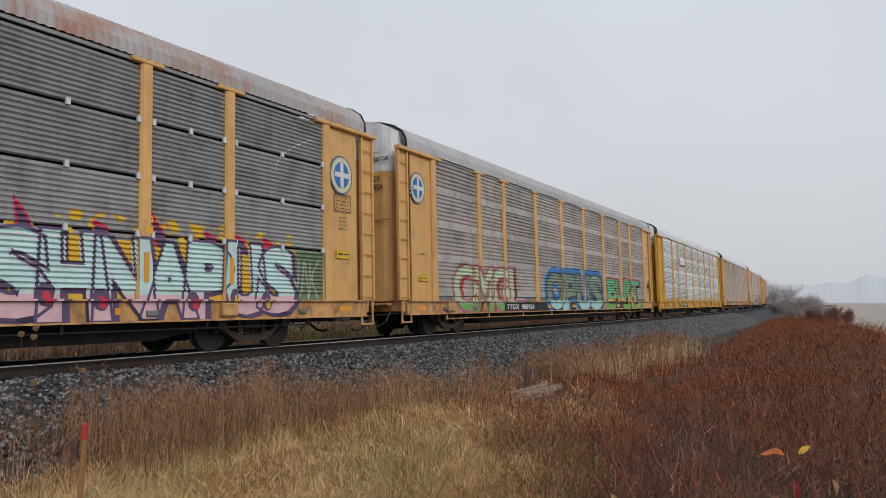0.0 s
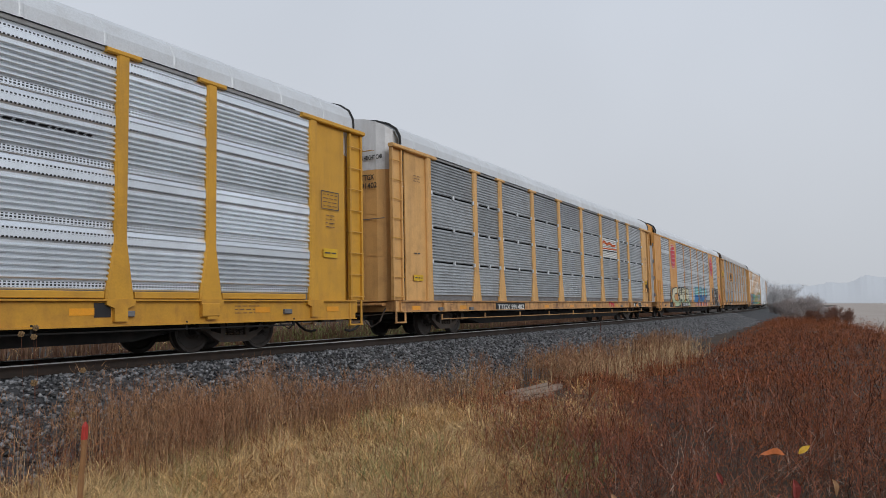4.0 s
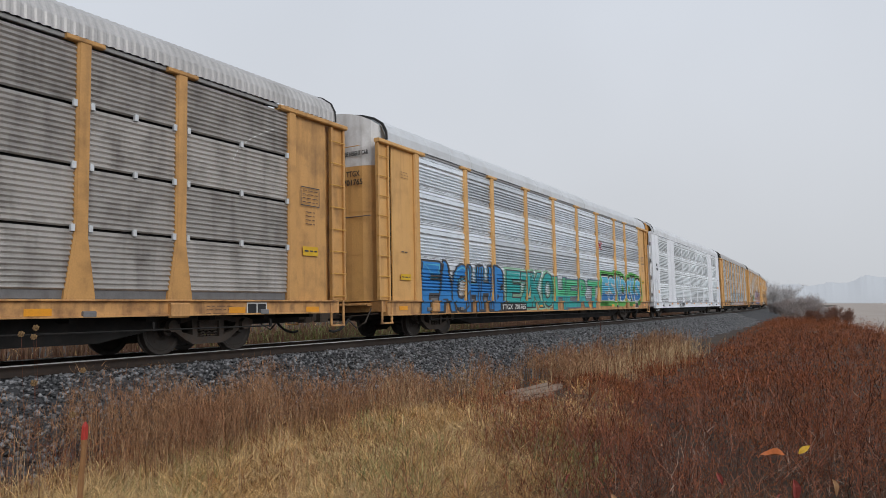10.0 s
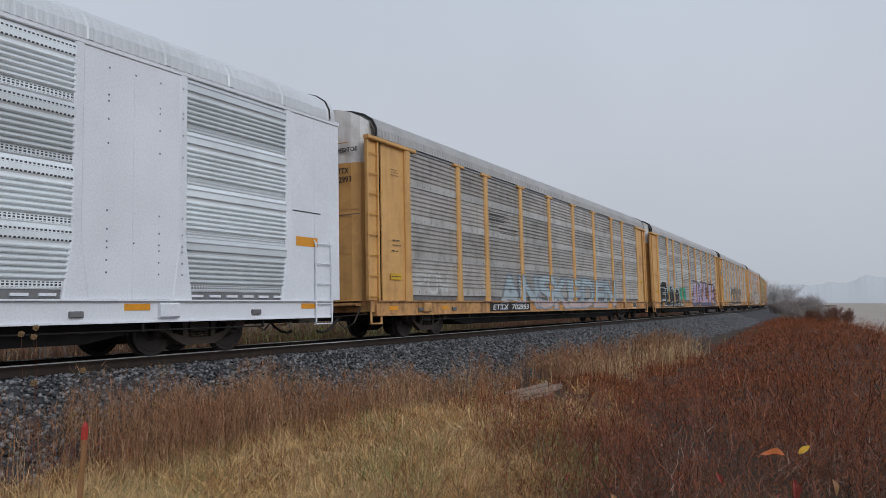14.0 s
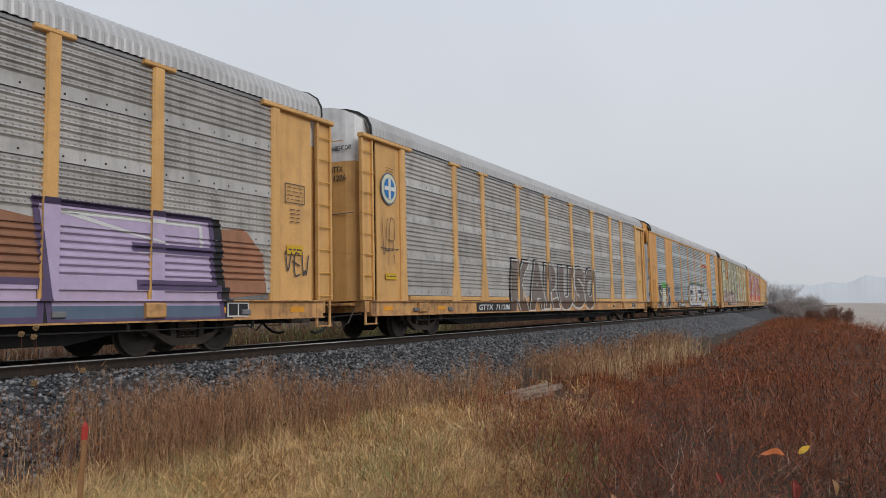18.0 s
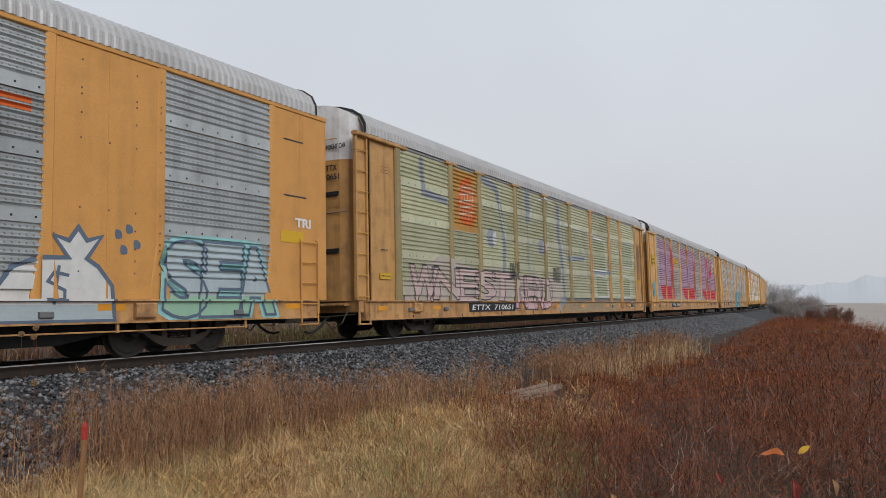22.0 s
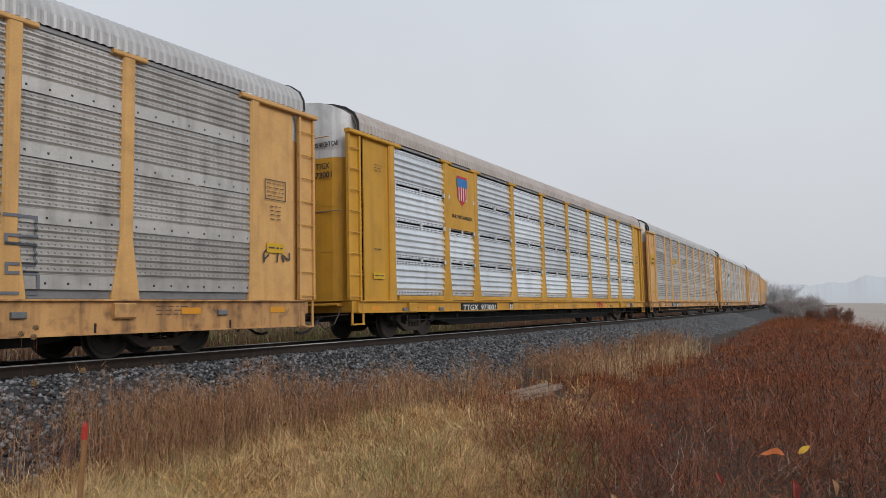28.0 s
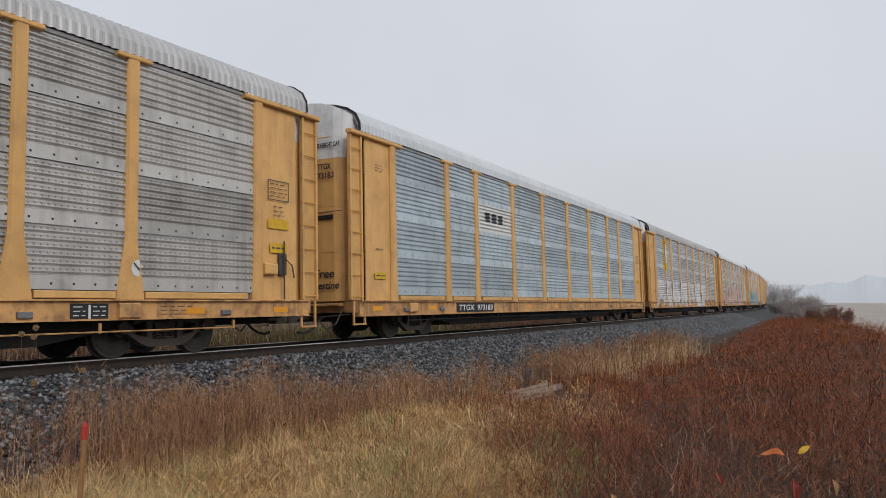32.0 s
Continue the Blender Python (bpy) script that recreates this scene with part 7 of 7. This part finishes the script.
# low shrubs of the thicket: domes of twigs and withered leaves with dark gaps between
def clumps(n, xr, yr, keep, bits, mat, name, label, size, spread, shell):
    c = scatter(R6, n, xr, yr, keep)
    hgt = tall(c) * R6.uniform(0.6, 1.25, n)
    rad = R6.uniform(*spread, n) * (0.6 + 0.5 * hgt)
    c, hgt, rad = (np.repeat(v, bits, 0) for v in (c, hgt, rad))
    m = len(hgt)
    az, r = R6.uniform(0, 6.28, m), np.sqrt(R6.rand(m))
    dome = np.sqrt(np.clip(1 - r * r, 0, 1))
    z = hgt * (0.12 + (0.88 * dome) * R6.uniform(shell, 1.0, m) ** 0.6) + R6.normal(0, 0.03, m)
    p = c + np.stack([rad * r * np.cos(az), rad * r * np.sin(az), z], -1) + R6.normal(0, 0.02, (m, 3))
    far = np.clip(np.hypot(p[:, 0], p[:, 1]) / 8, 0.6, 3.2)
    s = strips(p, R6.uniform(0, 6.28, m), R6.uniform(*size, m) * far, R6.uniform(-0.4, 2.6, m), R6.uniform(-1.2, 1.2, m), R6.uniform(0.28, 0.6, m) * size[0] * far, 2, R6, 0.0)
    stuff(name, s[0], s[1], mat, label, "brambles")


def near_thicket(x, y, q):
    return thicket(x, y, q) * np.clip(x / 10, 0.6, 1)


clumps(2100, (3.6, 17), (-6, 5.5), near_thicket, 50, DEADLEAF, "withered_shrubs", "low withered rust-brown shrubs among the brambles", (0.016, 0.04), (0.22, 0.4), 0.15)
clumps(2300, (14, 75), (-6, 10), lambda x, y, q: thicket(x, y, q) * np.clip(x / 14, 1, 5), 36, DEADLEAF, "far_withered_shrubs", "rust-brown withered shrubs at the back of the thicket", (0.014, 0.03), (0.3, 0.55), 0.3)
clumps(1000, (2.8, 9), (-5, 4.6), thicket, 44, DEADLEAF, "near_withered_shrubs", "rust-brown twiggy shrubs at the front of the thicket", (0.014, 0.03), (0.18, 0.34), 0.1)
clumps(260, (3.5, 14), (-5, 5.5), near_thicket, 26, CANE_PALE, "tan_seed_heads", "tan dry seed heads in the brambles", (0.012, 0.028), (0.2, 0.4), 0.4)
clumps(900, (5, 24), (2, 7.5), lambda x, y, q: np.where((y > bramble_edge(x)) & (y < bramble_edge(x) + np.interp(x, [9, 12], [1.6, 2.6])) & (q > 4.6), patchy(x, y, 1.6, 2) ** 2, 0), 44, DEADLEAF, "edge_shrubs", "small rusty shrubs in the grass beside the brambles", (0.014, 0.034), (0.12, 0.25), 0.1)


# weeds beyond the track and along the far bank
def beyond(x, y, q):
    return np.where((q < -3.1) & (q > -16), np.clip(1.25 + q / 13, 0.15, 1) * (0.4 + 0.6 * patchy(x, y, 0.7, 4)), 0)


plumed(R6, 13000, (-4, 90), (15, 32), beyond, (0.65, 1.15), FARWEED, FARWEED, ("far_weed_stalks", "far_weed_heads"), "rusty weed stalks beyond the track", (0.010, 0.018), 3)
v1 = blades(R6, 1600, (-4, 90), (15, 32), beyond, (0.4, 0.9), (0.012, 0.022), (0, 0.7), (0.2, 1.2))
stuff("far_straw_grass", v1[0], v1[1], STRAW, "straw grass beyond the track", "grass")
v1 = blades(R6, 2600, (18, 34), (16, 24), beyond, (0.6, 1.05), (0.014, 0.024), (0, 0.7), (0.2, 1.2))
stuff("far_green_weeds", v1[0], v1[1], GREENISH, "green weeds beyond the track", "weeds")


# ---- bushes and bare trees ----
def shrub(name, x, y, height, spread, stems, mat, label, cat, seed, fine=1.0):
    """Stems that fork three times into fine twigs; trunk and crown are two parts."""
    rs = np.random.RandomState(seed)
    z = float(ground_z(np.array(x), np.array(y)))
    d = math.hypot(x, y)
    root_ = np.tile([[0, 0, -0.05]], (stems, 1)) + np.concatenate([rs.normal(0, spread * 0.16, (stems, 2)), np.zeros((stems, 1))], 1)
    w = max(0.02, height * 0.012)
    a = strips(root_, rs.uniform(0, 6.28, stems), height * rs.uniform(0.55, 0.9, stems), rs.uniform(0.0, 0.35, stems), rs.uniform(-0.2, 0.6, stems), np.full(stems, w * 2), 5, rs, height * 0.012)
    tagged_ob = tagged(new(name, None), label, cat)
    tagged_ob.matrix_basis = pose(x, y, z)
    part("stems", fast_mesh("stems", a[0], a[1], mat), tagged_ob)
    P = a[2][:, 1:, :].reshape(-1, 3)
    sets = []
    for lvl, (cnt, ln, wd) in enumerate(((5, 0.34, 0.9), (5, 0.2, 0.55), (4, 0.12, 0.4))):
        P = np.repeat(P, cnt, 0)
        if len(P) > 9000 * fine:
            P = P[rs.permutation(len(P))[:int(9000 * fine)]]
        n = len(P)
        s = strips(P, rs.uniform(0, 6.28, n), height * ln * rs.uniform(0.5, 1.2, n), rs.uniform(0.2, 1.1, n), rs.uniform(-0.5, 0.6, n), np.full(n, max(w * wd, d * 0.00022)), 2, rs, height * 0.01)
        sets.append(s[:2])
        P = s[2][:, 1:, :].reshape(-1, 3)
    part("crown", fast_mesh("crown", *join(*sets), mat), tagged_ob)
    return tagged_ob


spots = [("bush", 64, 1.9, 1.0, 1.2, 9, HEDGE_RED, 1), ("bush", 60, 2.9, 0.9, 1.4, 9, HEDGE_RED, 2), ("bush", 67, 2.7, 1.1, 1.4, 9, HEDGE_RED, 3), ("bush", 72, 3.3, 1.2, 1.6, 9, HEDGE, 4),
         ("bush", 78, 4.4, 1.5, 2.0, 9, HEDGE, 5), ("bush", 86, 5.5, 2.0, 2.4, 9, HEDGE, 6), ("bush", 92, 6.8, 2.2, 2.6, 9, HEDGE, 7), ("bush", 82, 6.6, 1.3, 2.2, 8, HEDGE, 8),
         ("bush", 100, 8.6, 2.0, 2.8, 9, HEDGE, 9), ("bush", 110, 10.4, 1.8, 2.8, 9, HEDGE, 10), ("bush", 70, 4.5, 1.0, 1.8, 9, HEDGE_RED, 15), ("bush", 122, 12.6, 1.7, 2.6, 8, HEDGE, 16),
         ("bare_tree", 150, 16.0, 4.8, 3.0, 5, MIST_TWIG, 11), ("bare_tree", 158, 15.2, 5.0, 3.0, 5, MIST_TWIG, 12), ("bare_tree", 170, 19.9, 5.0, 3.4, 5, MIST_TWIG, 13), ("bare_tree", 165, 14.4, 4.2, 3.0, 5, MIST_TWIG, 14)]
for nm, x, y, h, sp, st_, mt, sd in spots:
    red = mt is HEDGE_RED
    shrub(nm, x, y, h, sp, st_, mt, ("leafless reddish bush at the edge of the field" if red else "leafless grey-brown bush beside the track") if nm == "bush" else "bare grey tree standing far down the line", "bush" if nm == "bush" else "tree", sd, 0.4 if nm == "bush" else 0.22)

# ---- the misty wood behind the field: haze painted as pale colour and glow ----
mist = bpy.data.materials.new("painted_haze_wood")
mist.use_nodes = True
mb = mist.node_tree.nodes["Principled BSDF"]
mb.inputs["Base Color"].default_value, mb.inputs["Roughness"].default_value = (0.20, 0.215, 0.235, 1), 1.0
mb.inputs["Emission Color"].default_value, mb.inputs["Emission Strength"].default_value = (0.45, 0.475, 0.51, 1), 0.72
ang = np.linspace(-1.2, 0.30, 700)
top = np.interp(ang, [-1.2, -0.5, -0.1, 0.005, 0.022, 0.05, 0.12, 0.30], [19, 22, 23, 22, 16.5, 15.5, 16, 15]) + 0.9 * np.sin(ang * 61) + 0.8 * np.sin(ang * 173) + R6.uniform(-0.7, 0.7, len(ang))
bx, by = 760 * np.cos(ang), 760 * np.sin(ang)
bv_ = np.concatenate([np.stack([bx, by, np.full_like(bx, -6)], -1), np.stack([bx, by, top], -1), np.stack([bx * 1.03, by * 1.03, top], -1), np.stack([bx * 1.03, by * 1.03, np.full_like(bx, -6)], -1)])
na = len(ang)
j_ = np.arange(na - 1)
bf_ = np.concatenate([np.stack([k * na + j_, k * na + j_ + 1, (k + 1) * na + j_ + 1, (k + 1) * na + j_], -1) for k in range(3)])
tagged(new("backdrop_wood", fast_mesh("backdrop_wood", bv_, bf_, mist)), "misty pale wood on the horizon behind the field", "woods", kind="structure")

# ---- things in the weeds ----
WOOD = surf("weathered_board", (0.17, 0.12, 0.09), 0.9, 0, (0.05, 0.034, 0.024), 0.7, 5, 0, 30, 0.6, col2=(0.28, 0.21, 0.16))
STAKEWOOD = surf("stake_wood", (0.30, 0.15, 0.06), 0.8, 0, (0.15, 0.08, 0.04), 0.4, 5, 0.3, 40, 0.2)
REDTOP = flat("red_marking_paint", (0.42, 0.035, 0.025))
stake = tagged(new("survey_stake", mesh("survey_stake", *boxes([(-0.022, 0.022, -0.012, 0.012, -0.25, 0.76)], 0.003), STAKEWOOD)), "thin wooden survey stake with red painted top", "stake")
stake.matrix_basis = pose(3.52, 5.27, -0.86, 0, 5, 30)
part("painted_top", mesh("painted_top", [(-0.024, -0.014, 0.761), (0.024, -0.014, 0.761), (0.024, 0.014, 0.761), (-0.024, 0.014, 0.761), (-0.024, -0.014, 0.86), (0.024, -0.014, 0.86), (0.024, 0.014, 0.86), (-0.024, 0.014, 0.86), (0.0, -0.008, 0.895), (0.0, 0.008, 0.895)],
                         [[0, 1, 5, 4], [1, 2, 6, 5], [2, 3, 7, 6], [3, 0, 4, 7], [4, 5, 8], [6, 7, 9], [5, 6, 9, 8], [7, 4, 8, 9]], REDTOP), stake, None, "red painted tip")
slab = tagged(new("board_heap", None), "weathered grey-brown boards lying in the grass", "board")
slab.matrix_basis = pose(13.0, 5.75, -0.83, 16, -11, -50) @ Matrix.Scale(0.74, 4)
for k in range(4):
    part("board", mesh("board", *boxes([(-0.72 + 0.07 * k, 0.6 + 0.11 * (k % 2), -0.085, 0.08, 0, 0.04)], 0.008), WOOD), slab, pose(0.2 * (k % 3), -0.26 + 0.168 * k, 0.02 * (k % 2), 3 * (k % 2), 2.0 * k - 3, 5 * k - 8))


def leaf_mesh(mat, l=0.11, w=0.021):
    n = 6
    vs = [(0, 0, 0)]
    for i in range(1, n):
        t = i / n
        h = w * math.sin(math.pi * t ** 0.8)
        vs += [(l * t, -h, 0.012 * math.sin(t * 5)), (l * t, 0, -0.012 + 0.012 * math.sin(t * 5)), (l * t, h, 0.012 * math.sin(t * 5))]
    vs.append((l, 0, -0.02))
    fs = [[0, 1, 2], [0, 2, 3]]
    for i in range(n - 2):
        b = 1 + 3 * i
        fs += [[b, b + 3, b + 4, b + 1], [b + 1, b + 4, b + 5, b + 2]]
    e = 1 + 3 * (n - 2)
    fs += [[e, len(vs) - 1, e + 1], [e + 1, len(vs) - 1, e + 2]]
    return mesh("leaf", vs, fs, mat)


LEAVES = [leaf_mesh(surf("leaf_" + n, c, 0.6, 0, tuple(v * 0.5 for v in c), 0.4, 20, 0, 80, 0.1)) for n, c in (("orange", (0.50, 0.14, 0.04)), ("yellow", (0.55, 0.33, 0.03)), ("crimson", (0.26, 0.05, 0.04)), ("tan", (0.42, 0.24, 0.12)))]


def spot(px, py, depth):
    """A place by its bearing: tangents right of and below the line of sight."""
    f = (AIM - EYE).normalized()
    r = f.cross(Vector((0, 0, 1))).normalized()
    return EYE + (f + (r * px - r.cross(f) * py) * 0.954) * depth


sap = tagged(new("sapling", None), "thin sapling with a few orange and yellow leaves", "sapling")
sp0 = spot(0.50, 0.36, 3.0)
sap.matrix_basis = pose(*sp0)
part("stem", mesh("stem", *tube([(0.02, 0, -0.9), (0.0, 0.01, -0.5), (0, 0, 0.0), (0.01, 0.0, 0.08)], 0.005), CANE), sap)
for li, (a, b, dpx, dpy, rz, ry) in enumerate(((0, 1.0, -0.012, -0.064, 121, -10), (1, 0.58, 0.007, -0.066, -59, -36), (2, 0.9, 0.0, -0.03, -90, 80), (3, 0.7, 0.055, -0.03, -70, 70), (1, 0.6, 0.04, 0.0, -60, 60), (2, 0.5, -0.11, -0.04, -100, 60), (3, 0.6, -0.26, -0.01, -80, 70))):
    o = spot(0.50 + dpx, 0.36 + dpy, 3.0) - sp0
    part("leaf", LEAVES[a], sap, pose(o.x, o.y, o.z, 55, ry, rz) @ Matrix.Scale(b, 4), ("orange", "yellow", "dark red", "tan")[a] + " leaf")
for k in range(11):  # stray leaves caught on the canes
    o = spot(R6.uniform(0.02, 0.6), R6.uniform(0.20, 0.36), R6.uniform(3.8, 6.5))
    lf_ = tagged(new("fallen_leaf", LEAVES[(3, 3, 2, 3)[k % 4]]), "dry curled leaf caught on a bramble cane", "leaf", group="leaves on the brambles")
    lf_.matrix_basis = pose(o.x, o.y, o.z, R6.uniform(0, 90), R6.uniform(0, 90), R6.uniform(0, 360)) @ Matrix.Scale(R6.uniform(0.4, 0.7), 4)

# dried flower heads by the rail
SEEDHEAD = grass_mat("dry_seed_head", (0.30, 0.20, 0.10), (0.22, 0.14, 0.07), (0.12, 0.07, 0.04), 0.6)
for k, (px, py, dep) in enumerate(((-0.603, 0.120, 5.2), (-0.582, 0.111, 5.3), (-0.585, 0.124, 5.2), (-0.515, 0.172, 5.6), (-0.585, 0.19, 5.0), (-0.53, 0.235, 5.2))):
    o = spot(px, py, dep)
    fl = tagged(new("dried_flower", None), "dried brown flower head on a thin stalk", "wildflower", group="dried flowers by the rail")
    g = float(ground_z(np.array(o.x), np.array(o.y)))
    fl.matrix_basis = pose(o.x, o.y, g)
    hgt = o.z - g
    part("stalk", mesh("stalk", *tube([(0.16 - 0.05 * k, 0.02 * k, -0.05), (0.10 - 0.03 * k, 0.01 * k, hgt * 0.4), (0.03, 0.0, hgt * 0.75), (0, 0, hgt)], 0.0009, 4), CANE), fl)
    rays = []
    for q_ in range(16):
        a, w_ = q_ * 2.4, 1 - (q_ + 0.5) / 8
        rr, up_ = 0.017 * math.sqrt(max(0, 1 - w_ * w_)), hgt + 0.017 * w_
        tip = (rr * math.cos(a), rr * math.sin(a), up_)
        rays.append(tube([(0, 0, hgt - 0.02), tip], 0.0012, 4))
        rays.append(boxes([(tip[0] - 0.005, tip[0] + 0.005, tip[1] - 0.005, tip[1] + 0.005, up_ - 0.005, up_ + 0.006)], 0.002))
    part("flower_head", mesh("flower_head", *merge(*rays), SEEDHEAD), fl)


# ---- movement ----
def travelled(t):
    return 13.2257 + 14.44065 * t - 0.00226 * t * t


# slack in the couplings, car by car
SLACK = {0: -0.02, 1: -0.14, 2: 0.04, 3: 0.1, 4: 0.14, 6: 0.12, 7: 0.13, 9: 0.12, 10: 0.04, 11: 0.13, 15: -0.12, 13: -0.08, 14: -0.11, 17: -0.04}


def car_pose(i, t):
    s = i * CAR_L - travelled(t) + CAR_L / 2 + SLACK.get(i, 0.0)
    a, b = on_track(s - TRUCK), on_track(s + TRUCK)
    d = b - a
    c = (a + b) / 2
    return Matrix.Translation(c) @ Matrix.Rotation(math.atan2(d.y, d.x), 4, "Z") @ Matrix.Rotation(-math.atan2(d.z, d.xy.length), 4, "Y") @ Matrix.Rotation(-CANT, 4, "X")


def motions():
    for i, car in enumerate(CARS):
        walk(car, [(t * 0.5, car_pose(i, t * 0.5)) for t in range(65)])
    # every wheelset rolls alike, so those at one place of a truck share one course
    first = {}
    for ob, dx in WHEELS:
        if dx not in first:
            walk(ob, [(k / FPS, pose(dx, 0, WHEEL_R) @ Matrix.Rotation(-travelled(k / FPS) / WHEEL_R, 4, "Y")) for k in range(int(32 * FPS) + 1)])
            first[dx] = ob.animation_data
        else:
            ob.rotation_mode = "QUATERNION"
            keys = ob.animation_data_create()
            keys.action = first[dx].action
            keys.action_slot = first[dx].action_slot


motions()
